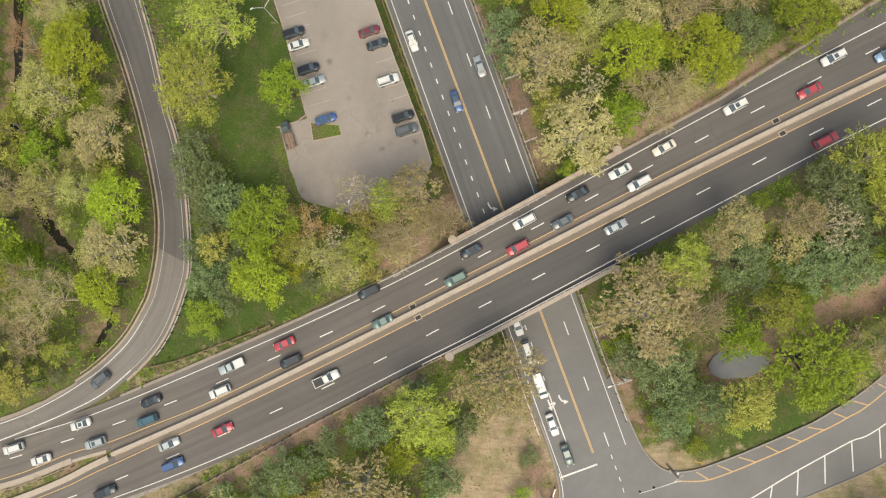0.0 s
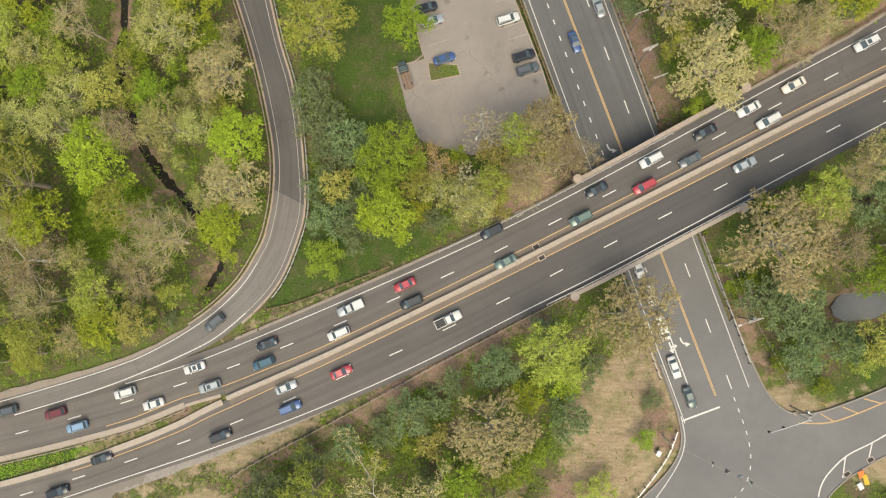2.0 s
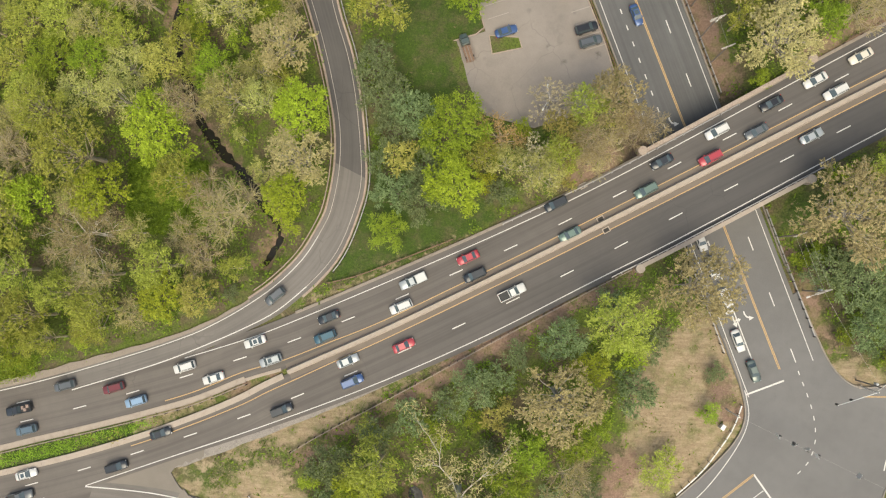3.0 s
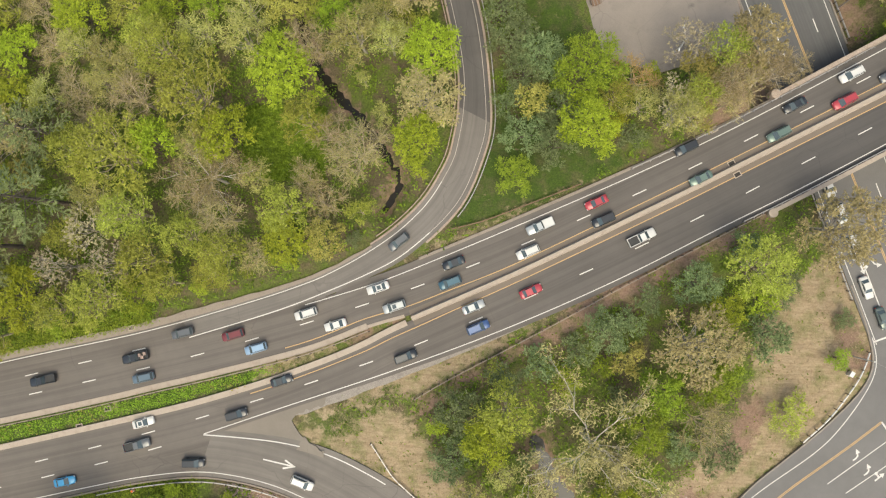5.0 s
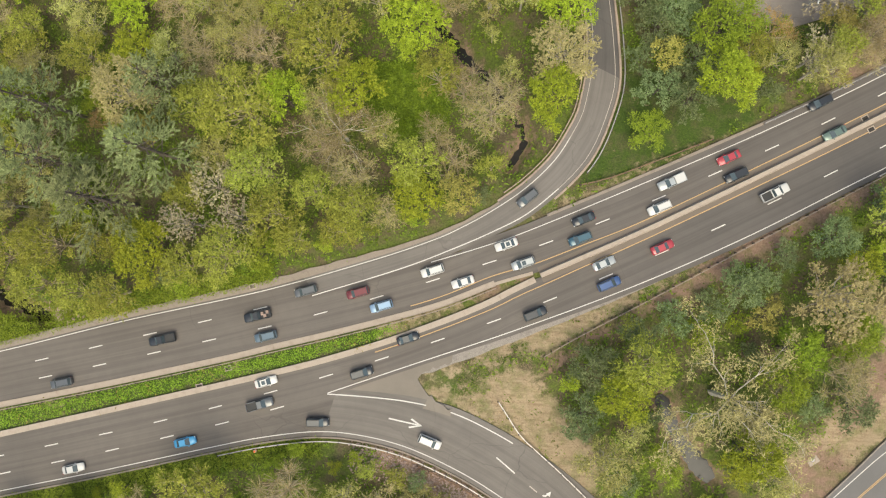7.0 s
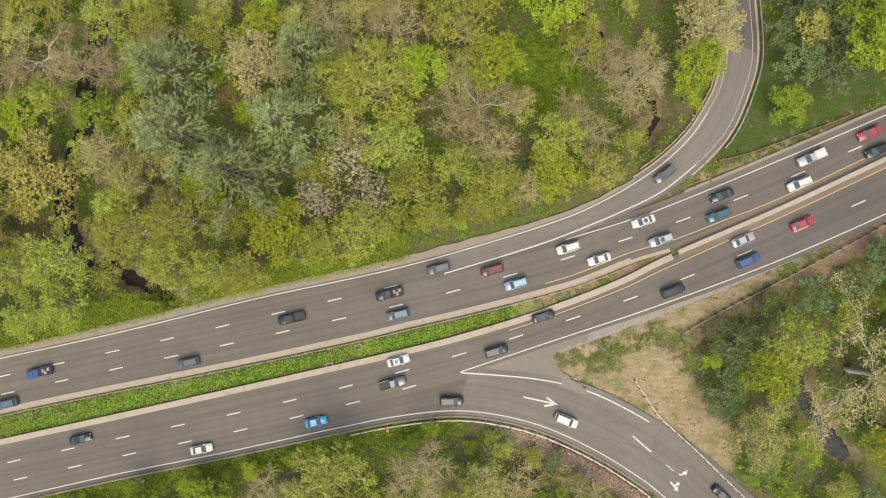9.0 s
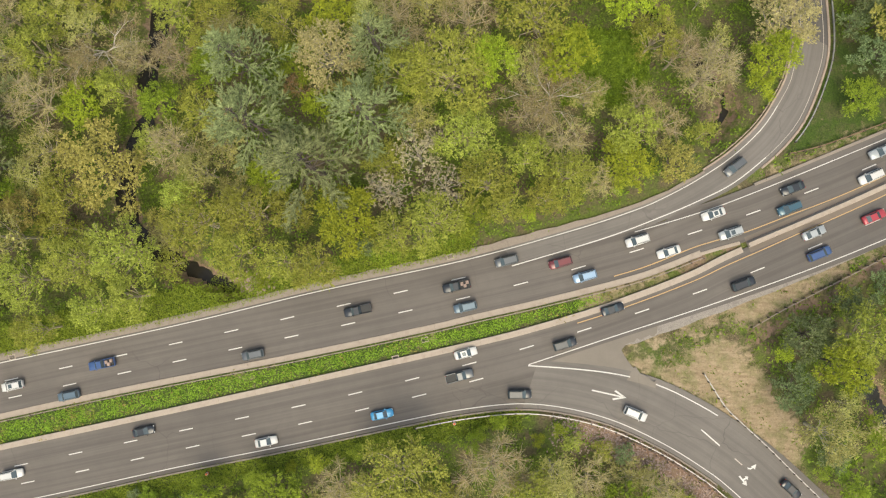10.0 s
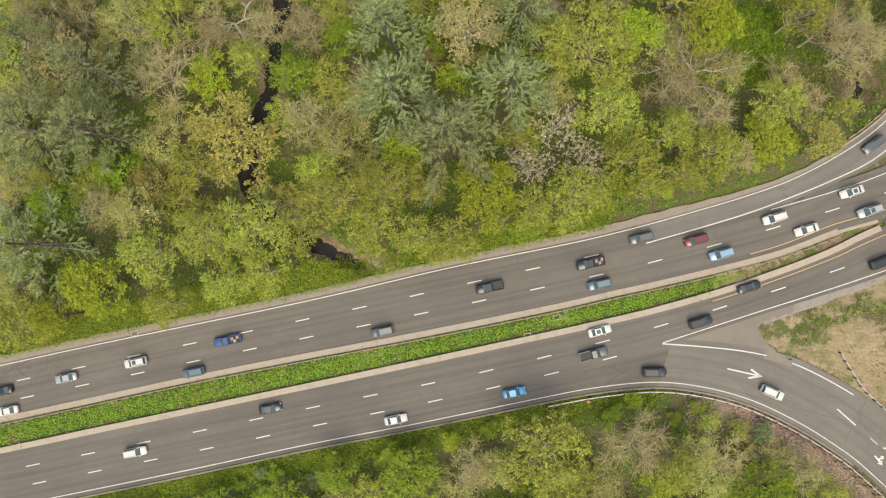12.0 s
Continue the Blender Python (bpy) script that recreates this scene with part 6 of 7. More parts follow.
BUDDING_OAKS = [
    (-64.7, 34.4, 7.8), (-61.1, 46.9, 7.6), (30.3, 4.3, 4.9), (64.1, 21.5, 5.9), (48.1, -7.2, 4.5), (-17.5, -29.7, 6.5),
    (-24.1, 11.8, 4.3), (-44.6, 1.7, 4), (-29.4, 1.9, 4.3), (-151.2, -89.4, 8.1), (-125.7, -91.3, 4.9), (-228.2, -8, 5.2),
    (-211.7, -15.6, 4.4), (-222.1, -37.4, 5.2), (-193.5, -42, 7.4), (-183, -39.4, 6), (-185.4, -47.3, 5.5), (-209.1, -48.2, 7.2),
    (-219.2, -50.8, 6.1), (-229.3, -54.6, 6.1), (-206.4, -57, 4.9), (-214.2, -59.6, 4.6), (-225.4, -64.5, 4.2), (-253.6, -68, 6.3),
    (-257.5, -72.7, 4.9), (-197.1, -36.6, 4.4), (-201, -50.1, 3.8), (-169.8, -48.9, 4.9), (-176.5, -49.2, 4.4), (-143.9, -11.1, 9.2),
    (-63.6, -59.7, 5.8), (-65.6, -52.9, 3), (-55.5, -81.6, 1.9),
]
BUDDING_OAKS_B = [
    (-153.7, -10.8, 5.5), (-146.1, -39.8, 6.1), (-154.7, -42.9, 4.6), (-135.5, 10.8, 6.1), (-127, 1.1, 8.1), (-140.6, -23, 6.1),
    (-136.2, -32.6, 5.7), (-128.8, -27.9, 4.6), (-121.2, -30.5, 5), (-108.9, -21.2, 5.5), (-94.3, -21.4, 3.1), (-132.5, -37, 4.2),
    (-105.2, -3.9, 5),
]
PALE_TREES = [
    (-32, -3.7, 4.9), (-39.9, 0.6, 4), (-159.4, -94.8, 4), (-138.1, -95.9, 4), (-121.6, -87.9, 4.9), (-235.7, -8.8, 6),
    (-194, -31.4, 4.4), (-232.1, -45.6, 5.5), (-256.9, -61.3, 4.9), (-118.1, 12, 5), (-95.4, 13.2, 5.9), (-89.2, 12.6, 4.2),
    (-96.8, 32.6, 7.2), (-70.3, -78.3, 5.8), (-63.6, -73.7, 3.4), (-35.7, -81.8, 4),
]
TAN_TREES = [
    (-19.2, 12.5, 5.9), (4.6, 39.3, 6.7), (11, 25.3, 7.6), (22.4, 47.9, 4.3), (29.6, 47.3, 4.3), (25.4, -7.9, 9.7),
    (31.9, -0.9, 4.3), (40.9, 7.6, 4.5), (51.4, 9.9, 4.3), (53.9, 5, 3.6), (-2.6, -22.2, 7.6), (-168.1, -8, 6.8),
    (-251.4, -14.9, 6.3), (-80.3, 1, 6.6), (-85.1, 23.9, 6.1), (-28.8, -44.4, 7.9),
]
GREEN_TREES = [
    (-47.6, 34.4, 5), (-49.5, 7.7, 6.6), (19.9, 29, 4.2), (52.9, 47.9, 6), (22.6, 0.4, 4.9), (42.4, -12.3, 4.4),
    (57.2, -6.8, 2.8), (55.6, -17.1, 9.3), (-176, -96.7, 6.6), (-191.4, -94.2, 4), (-192.6, -11.2, 4.4), (-203.1, -17.6, 4.4),
    (-237.7, -37.3, 5), (-152.5, -13, 3.8), (-155.7, -46.2, 3.3), (-96.4, 26.2, 2.8), (-34.8, -55.6, 5.3), (-37.2, -61.4, 5),
    (-25.1, -52.2, 4.7), (-19.6, -50.6, 3.1), (-37.3, -71.3, 3.8), (-44.2, -51.5, 2.6), (-59.7, -77.7, 3.1), (-56.7, -82.1, 3.1),
]
BARE_TREES = [
    (-20, 3.2, 5.4), (22.6, 35.5, 4.9), (29.8, 33.9, 4.9), (27.9, 28.6, 5.9), (35.6, -9.2, 4.9), (37.3, 10.7, 4.9),
    (-13, 6.6, 4.3), (-22.7, -1.3, 4.1), (-23.9, 3.6, 4.3), (-15.1, 3.8, 4.9), (-133.2, -87.4, 7), (-229.4, -18.3, 7.2),
    (-199.3, -26, 5.7), (-256.4, -6.9, 5.5), (-208.6, -8.1, 4.4), (-200.7, -7.4, 4.9), (-239, -45.9, 4.9), (-141, 0.4, 6.1),
    (-128.6, -17.7, 5.5), (-114.8, -30.9, 3.9), (-121.4, -23.2, 5.5), (-94.6, -10.3, 6.3), (-100.4, -6.5, 5), (-105.7, -14.4, 3.9),
    (-104.9, 12, 5), (-115.3, 33.9, 5), (-115, 42.7, 5.5), (-82.5, 33.7, 3.1), (-27.6, -59.8, 5.1), (-23.9, -57.1, 3.5),
]
WHITE_LIMBED = [
    (-216.1, -6.8, 7.6), (-124.6, -15.3, 7.2), (-47.9, -65.5, 11.3),
]
PINES = [
    (-182.7, -11.3, 6.4), (-180.6, -23.2, 7.4), (-170.3, -30.4, 8.5), (-159.3, -20.7, 6.8), (-250.6, -31.3, 8), (-240.1, -30.9, 6.8),
    (-247.7, -53.5, 7.8), (-237.5, -20.6, 6), (-157.7, -7, 5.4), (-253.2, -14.5, 4.3),
]
BLOSSOM = [
    (-29.7, 13.4, 5.4), (-33.8, 0.7, 4.9), (14.2, 36.1, 3.5), (58.3, 8.5, 4.9), (-150.4, -26.8, 5.2), (-155.6, -34.1, 4.9),
    (-144.7, -33.2, 4.9), (-147.8, -23.9, 3.8),
]
RUST_TREES = [
    (-41.1, 6.2, 5), (-175.7, -13, 3.3), (-103.3, 43.7, 4.4),
]
YELLOW_TREES = [
    (-60.8, 1.3, 3.7), (-28.8, 7, 4.4), (-28.2, -1.4, 3.2), (44.1, -25.9, 4.9), (-18.6, 8, 3.2), (-214.4, -30.4, 9.2),
    (-230.6, -40.5, 4.4), (-204.7, -40.7, 2.6), (-242.9, -12, 3.3), (-165.6, -15, 3.5), (-99.6, -28.5, 4.2), (-111.1, 21.5, 4.6),
    (-39.7, -49, 3.7),
]
DARK_SHRUBS = [
    (-69.2, 20.3, 4.7), (-64.2, 14, 5), (-59.3, 11.1, 5), (-62.1, 7.6, 4.2), (-65.5, 1.2, 3.1), (-61.7, -5.1, 4.5),
    (-55.7, -7.3, 4.5), (-3.1, 47.5, 5), (-2.4, 40.7, 3.1), (42.4, 44.9, 5), (65.4, 10.5, 4.5), (44, 1.5, 5.6),
    (58.4, 0.8, 6.1), (65.5, 2, 6.1), (58.8, 15.7, 5.6), (25.4, -18.5, 5), (30.7, -20.5, 6.1), (39.2, -26.5, 4.5),
    (34, -24.6, 3.9), (31.9, -29, 4.5), (-19.3, -23.5, 3.9), (-29.3, -32.3, 4.5), (-10.1, -34.2, 3.9), (-13.2, -43.2, 4.5),
    (-54.7, 0.8, 4.5), (-73.1, -59.4, 4.8), (-74.8, -70.9, 4.5), (-45.5, -42.6, 4.5), (-40.4, -42.1, 3.3), (-49.9, -48, 3.5),
    (-57.5, -51.2, 3.8), (-41.4, -56.8, 2.6), (-36.7, -36.8, 3.2), (-21.9, -66.6, 4.5), (-28.7, -66.6, 3.5),
]
DARK_SHRUBS_B = [
    (-64.6, -51.9, 3.9), (-258.4, -9.6, 3.6),
]


def leaflets(at, facing, size, slim=0.6, along=None):
    """Pointed leaf cards at the points, facing the given ways; along: the way in which they point."""
    k = len(at)
    facing = facing / (np.linalg.norm(facing, axis=1)[:, None] + 1e-9)
    u = np.cross(facing, trng.normal(size=(k, 3))) if along is None else along
    u = u / (np.linalg.norm(u, axis=1)[:, None] + 1e-9)
    w = np.cross(facing, u)
    s = np.broadcast_to(size, (k,))[:, None]
    v = np.stack([at - u * s * 0.5 - w * s * slim * 0.5, at + u * s * 0.65, at - u * s * 0.5 + w * s * slim * 0.5], 1)
    return v.reshape(-1, 3), np.arange(3 * k).reshape(k, 3)


def quick_mesh(name, verts, faces, material):
    me = bpy.data.meshes.new(name)
    k = len(faces)
    n = faces.shape[1]
    me.vertices.add(len(verts))
    me.vertices.foreach_set("co", np.asarray(verts, np.float32).ravel())
    me.loops.add(k * n)
    me.loops.foreach_set("vertex_index", np.asarray(faces, np.int32).ravel())
    me.polygons.add(k)
    me.polygons.foreach_set("loop_start", np.arange(0, k * n, n, dtype=np.int32))
    me.materials.append(material)
    me.update(calc_edges=True)
    me.validate()
    return me


def sticks(paths, most=4):
    """Tapered limbs: each a list of points with a radius at both ends."""
    V, F, base = [], [], 0
    for pts, r0, r1 in paths:
        sides = most if r0 > 0.09 else 3
        pts = np.asarray(pts, float)
        k = len(pts)
        d = np.gradient(pts, axis=0)
        d /= np.linalg.norm(d, axis=1)[:, None] + 1e-9
        ref = np.where(np.abs(d[:, 2:3]) > 0.9, np.array([[1.0, 0, 0]]), np.array([[0, 0, 1.0]]))
        u = np.cross(d, ref)
        u /= np.linalg.norm(u, axis=1)[:, None] + 1e-9
        w = np.cross(d, u)
        r = np.linspace(r0, r1, k)[:, None]
        ring = np.stack([pts + (u * math.cos(a) + w * math.sin(a)) * r for a in 2 * math.pi * np.arange(sides) / sides], 1)
        V.append(ring.reshape(-1, 3))
        for i in range(k - 1):
            for j in range(sides):
                F.append((base + i * sides + j, base + i * sides + (j + 1) % sides, base + (i + 1) * sides + (j + 1) % sides, base + (i + 1) * sides + j))
        base += k * sides
    return np.vstack(V), np.array(F)


def limb(a, b, sag=0.15, k=4):
    a, b = np.asarray(a, float), np.asarray(b, float)
    t = np.linspace(0, 1, k)[:, None]
    p = a + (b - a) * t
    p[:, 2:] += sag * np.linalg.norm(b - a) * (t * (1 - t)) * 2
    p[1:-1] += trng.normal(0, 0.04 * np.linalg.norm(b - a), (k - 2, 3))
    return p


SIZE = "mid"


def feathered(leafmat, bark, humps, shoots, per, size, tuft, H=14.0, slim=0.5, hump_r=1.9, stems=0.4, stem=0.02, holes=0.1, run=0.38, inner=30):
    """A domed crown of overlapping humps, each a burst of shoots that end in tufts of small leaves, over denser inner foliage."""
    R, cz, ch = 5.0, H * 0.5, H * 0.5
    if SIZE == "small":
        humps, size, tuft, hump_r = max(6, int(humps * 0.55)), size * 1.3, tuft * 1.3, hump_r * 1.25
    elif SIZE == "large":
        humps, size, tuft, hump_r = int(humps * 1.6), size * 0.82, tuft * 0.82, hump_r * 0.82
    paths = [([(0, 0, -0.6), (0.1, 0.05, H * 0.2), (0, 0.1, H * 0.42), (0.1, 0, H * 0.66)], 0.024 * H, 0.06)]
    # humps lie on the dome in a loose spiral, none quite like its neighbour
    turn, lean = trng.uniform(0, 6.28), trng.uniform(0, 6.28)
    at, facing, along, scale = [], [], [], []
    for k in range(humps):
        q = math.sqrt((k + 0.35) / humps) * trng.uniform(0.9, 1.04)
        a = turn + k * 2.4 + trng.normal(0, 0.2)
        out = (R - hump_r * 0.6) * q * (1.0 + 0.1 * math.cos(2 * (a - lean)))
        hr = hump_r * trng.uniform(0.78, 1.2)
        core = np.array([math.cos(a) * out, math.sin(a) * out, cz + ch * math.sqrt(max(0.0, 1 - 0.88 * q * q)) - hr * 0.8 + trng.normal(0, 0.25)])
        paths.append((limb((0.05, 0.05, H * (0.26 + 0.3 * (1 - q))), core - np.array([0, 0, 0.35 * hr]), 0.02, 4), 0.10, 0.03))
        way = np.array([math.cos(a), math.sin(a), 0.0]) * q
        for _ in range(int(shoots * trng.uniform(0.9, 1.1) * (hr / hump_r) ** 2)):
            d = trng.normal(size=3) + way * 0.5
            d[2] = abs(d[2]) * 1.1 + 0.05
            d /= np.linalg.norm(d)
            tip = core + d * hr * trng.uniform(0.82, 1.06) * np.array([1.0, 1.0, 0.8])
            if trng.random() < holes:
                continue
            if trng.random() < stems:
                paths.append((limb(core, tip + d * 0.15, 0.05, 3), stem, stem * 0.35))
            n = max(2, int(per * trng.uniform(0.7, 1.35)))
            f = trng.uniform(0, run, n)[:, None]
            at.append(tip + (core - tip) * f + trng.normal(0, 1, (n, 3)) * tuft * np.array([0.8, 0.8, 0.6]))
            along.append(d + trng.normal(0, 0.55, (n, 3)))
            facing.append(np.array([0, 0, 0.6]) + d * 0.7 + trng.normal(0, 0.4, (n, 3)))
            scale.append(size * trng.uniform(0.65, 1.3, n))
        d = trng.normal(0, 1, (inner, 3)) + way * 0.4
        d[:, 2] = np.abs(d[:, 2])
        d /= np.linalg.norm(d, axis=1)[:, None]
        at.append(core + d * hr * trng.uniform(0.05, 0.58, (inner, 1)))
        along.append(trng.normal(0, 1, (inner, 3)))
        facing.append(np.array([0, 0, 1.0]) + trng.normal(0, 0.3, (inner, 3)))
        scale.append(trng.uniform(0.35, 0.6, inner) * hump_r / 1.9)
    v, f = leaflets(np.vstack(at), np.vstack(facing), np.concatenate(scale), slim, np.vstack(along))
    tv, tf = sticks(paths, 5)
    return quick_mesh("trunk", tv, tf, bark), quick_mesh("crown", v, f, leafmat)


def barewood(leafmat, bark, H=14.0, fine=6, bud=0.16, buds=900, thick=1.0, long=0):
    """A leafless tree: limbs, branches, twigs and scattered buds. long: how many limbs reach far out."""
    lean = trng.uniform(0, 6.28)
    paths = [([(0, 0, -0.6), (0.1, 0, H * 0.25), (0.05, 0.1, H * 0.5)], 0.024 * H, 0.12)]
    tips = []
    for i in range(8):
        a = i * 0.785 + trng.normal(0, 0.25)
        e = trng.uniform(0.35, 1.3)
        s = np.array([0, 0, H * trng.uniform(0.28, 0.5)])
        t = s + np.array([math.cos(a) * math.cos(e), math.sin(a) * math.cos(e), math.sin(e)]) * trng.uniform(0.75, 1.0) * 4.6
        t[2] = min(t[2], H * 0.9)
        big = 1.0
        if i < long:
            a, e, big = lean + i * 1.05 + trng.normal(0, 0.3), trng.uniform(0.05, 0.6), 1.35
            s = np.array([0, 0, H * trng.uniform(0.45, 0.6)])
            t = s + np.array([math.cos(a), math.sin(a), math.sin(e)]) * trng.uniform(4.2, 5.8)
        l1 = limb(s, t, 0.1, 5)
        l1[1:-1] += trng.normal(0, 0.25, (3, 3)) * (big - 0.8)
        paths.append((l1, 0.12 * thick * big, 0.045 * thick * big))
        for j in range(6):
            k = 1 + (j % 4)
            d = (l1[k] - l1[k - 1])
            d = d / np.linalg.norm(d) + trng.normal(0, 0.55, 3) + np.array([0, 0, 0.25])
            q = l1[k] + d / np.linalg.norm(d) * trng.uniform(1.2, 2.3)
            l2 = limb(l1[k], q, 0.08, 4)
            paths.append((l2, 0.05 * thick * big, 0.018 * thick * big))
            for m in range(fine):
                kk = 1 + m % 3
                d2 = (l2[kk] - l2[kk - 1])
                d2 = d2 / np.linalg.norm(d2) + trng.normal(0, 0.6, 3)
                q2 = l2[kk] + d2 / np.linalg.norm(d2) * trng.uniform(0.6, 1.3)
                paths.append((limb(l2[kk], q2, 0.05, 3), 0.02 * thick, 0.008 * thick))
                tips.append(q2)
    tips = np.array(tips)
    tv, tf = sticks(paths, 3)
    at = tips[trng.integers(0, len(tips), buds)] + trng.normal(0, 0.26, (buds, 3))
    v, f = leaflets(at, trng.normal(size=(buds, 3)) + np.array([0, 0, 0.6]), bud * trng.uniform(0.6, 1.6, buds), 0.35)
    return quick_mesh("trunk", tv, tf, bark), quick_mesh("crown", v, f, leafmat)


def pine(H=24.0):
    """A pine with separate whorls of boughs that end in rounded plumes of needles."""
    paths = [([(0, 0, -0.6), (0.1, 0, H * 0.5), (0, 0, H)], 0.3, 0.04)]
    at, facing, along, size = [], [], [], []
    z = H * 0.4
    while z < H * 0.985:
        f = (z - H * 0.4) / (H * 0.6)
        reach = 5.3 * (1 - f) ** 0.7 + 0.4
        k = 6 if f < 0.7 else 5
        a0 = trng.uniform(0, 6.28)
        for i in range(k):
            a = a0 + i * 2 * math.pi / k + trng.normal(0, 0.22)
            q = reach * trng.uniform(0.72, 1.12)
            tip = np.array([math.cos(a) * q, math.sin(a) * q, z + q * 0.18])
            b = limb((0, 0, z), tip, -0.06, 4)
            paths.append((b, 0.07, 0.015))
            ahead = np.array([math.cos(a), math.sin(a), 0.3])
            side = np.array([-math.sin(a), math.cos(a), 0])
            # plumes: along the bough, then side twigs that lean forward; each a tight brush of needles
            plumes = [(t, 0.0) for t in np.arange(0.5, 1.02, 0.8 / max(q, 1.4))]
            for t in np.arange(0.42, 0.95, 1.05 / max(q, 1.4)):
                plumes += [(t, -1.0), (t, 1.0)]
            for t, s_ in plumes:
                arm = min(q * 0.42 * (1.1 - t) + 0.3, 1.3)
                way = ahead + side * s_ * trng.uniform(0.55, 0.95)
                way /= np.linalg.norm(way)
                c = b[0] + (tip - b[0]) * t + way * arm * abs(s_) * 0.6
                for _ in range(26):
                    out = way * 0.8 + trng.normal(0, 0.42, 3) + np.array([0, 0, 0.25])
                    out /= np.linalg.norm(out)
                    at.append(c + way * trng.uniform(-0.3, 0.4) + out * 0.14 + np.array([0, 0, 0.1]))
                    along.append(out)
                    facing.append(np.array([0, 0, 1.0]) + trng.normal(0, 0.5, 3))
                    size.append(trng.uniform(0.3, 0.5))
        z += trng.uniform(2.3, 3.0) * (1.1 - 0.45 * f)
    v, f = leaflets(np.array(at), np.array(facing), np.array(size), 0.42, np.array(along))
    tv, tf = sticks(paths, 5)
    return quick_mesh("trunk", tv, tf, BARK), quick_mesh("crown", v, f, LEAVES["pine"])


trng = np.random.default_rng(11)
SPECIES = {
    "maple": (lambda: feathered(LEAVES["maple"], BARK, 14, 38, 9, 0.27, 0.13, slim=0.8, stems=0.03), 14.0, 4, "maple_tree", "broad maple tree in fresh yellow-green spring leaf"),
    "green": (lambda: feathered(LEAVES["green"], BARK, 14, 40, 9, 0.26, 0.13, slim=0.75, stems=0.03), 14.0, 3, "leafy_tree", "leafy tree with dense fresh green crown"),
    "oak": (lambda: feathered(LEAVES["oak"], BARK_BUFF, 14, 42, 8, 0.25, 0.12, slim=0.68, stems=0.06), 14.0, 5, "oak_tree", "tall oak with thin olive-yellow young leaves"),
    "pale": (lambda: feathered(LEAVES["pale"], BARK_PALE, 13, 40, 8, 0.26, 0.13, slim=0.5, hump_r=2.1, stems=0.15, stem=0.02, run=0.6), 14.0, 4, "budding_tree", "budding tree with pale olive crown and grey twigs"),
    "tan": (lambda: feathered(LEAVES["tan"], BARK_PALE, 17, 38, 8, 0.24, 0.11, slim=0.8, hump_r=1.75, stems=0.15, stem=0.022, run=0.25), 14.0, 3, "flowering_tree", "tree covered in clustered buff-coloured catkins"),
    "white": (lambda: feathered(LEAVES["white"], BARK_PALE, 13, 18, 9, 0.24, 0.12, slim=0.85, hump_r=1.8, stems=0.6, stem=0.03, holes=0.15, run=0.2, inner=5), 14.0, 2, "blossom_tree", "open-crowned tree with clusters of whitish blossom"),
    "yellow": (lambda: feathered(LEAVES["yellow"], BARK, 14, 38, 9, 0.26, 0.13, slim=0.75, stems=0.05), 13.0, 2, "yellow_leaved_tree", "small tree in bright yellow-green young leaf"),
    "rust": (lambda: feathered(LEAVES["rust"], BARK_BUFF, 10, 34, 9, 0.3, 0.13, slim=0.35, hump_r=2.2, stems=0.4, run=0.7, inner=16), 12.0, 2, "russet_tree", "tree with russet-brown unfolding leaves"),
    "dark": (lambda: feathered(LEAVES["dark"], BARK, 16, 26, 10, 0.3, 0.15, 8.0, 0.7, 1.7, 0.02), 8.0, 4, "evergreen_shrub", "dense dark blue-green shrubby tree"),
    "bare": (lambda: feathered(LEAVES["buff"], BARK_BUFF, 9, 42, 9, 0.42, 0.11, slim=0.16, hump_r=2.4, stems=0.6, stem=0.026, run=0.8, inner=12), 14.0, 4, "bare_tree", "leafless tree with a haze of buff-brown twigs"),
    "snag": (lambda: barewood(LEAVES["tan"], BARK_WHITE, 14.0, 6, 0.2, 7600, 0.45 if SIZE == "large" else 0.75, 6), 14.0, 3, "pale_limbed_tree", "mostly bare tree with pale twisting limbs"),
    "pine": (pine, 24.0, 4, "pine_tree", "tall grey-green pine with layered feathery boughs"),
}
LIMITS = [(N_EDGE, 2.0), (S_EDGE, 1.2), (N_OUTER, 1.2), (RAMP_INNER, 1.6), (S_OUTER, 2.0), (KERB_EAST, 0.5), (KERB_WEST, 0.5), (S_RAIL, 1.3)]
VARIANT = {}
TREE_PLACES = []


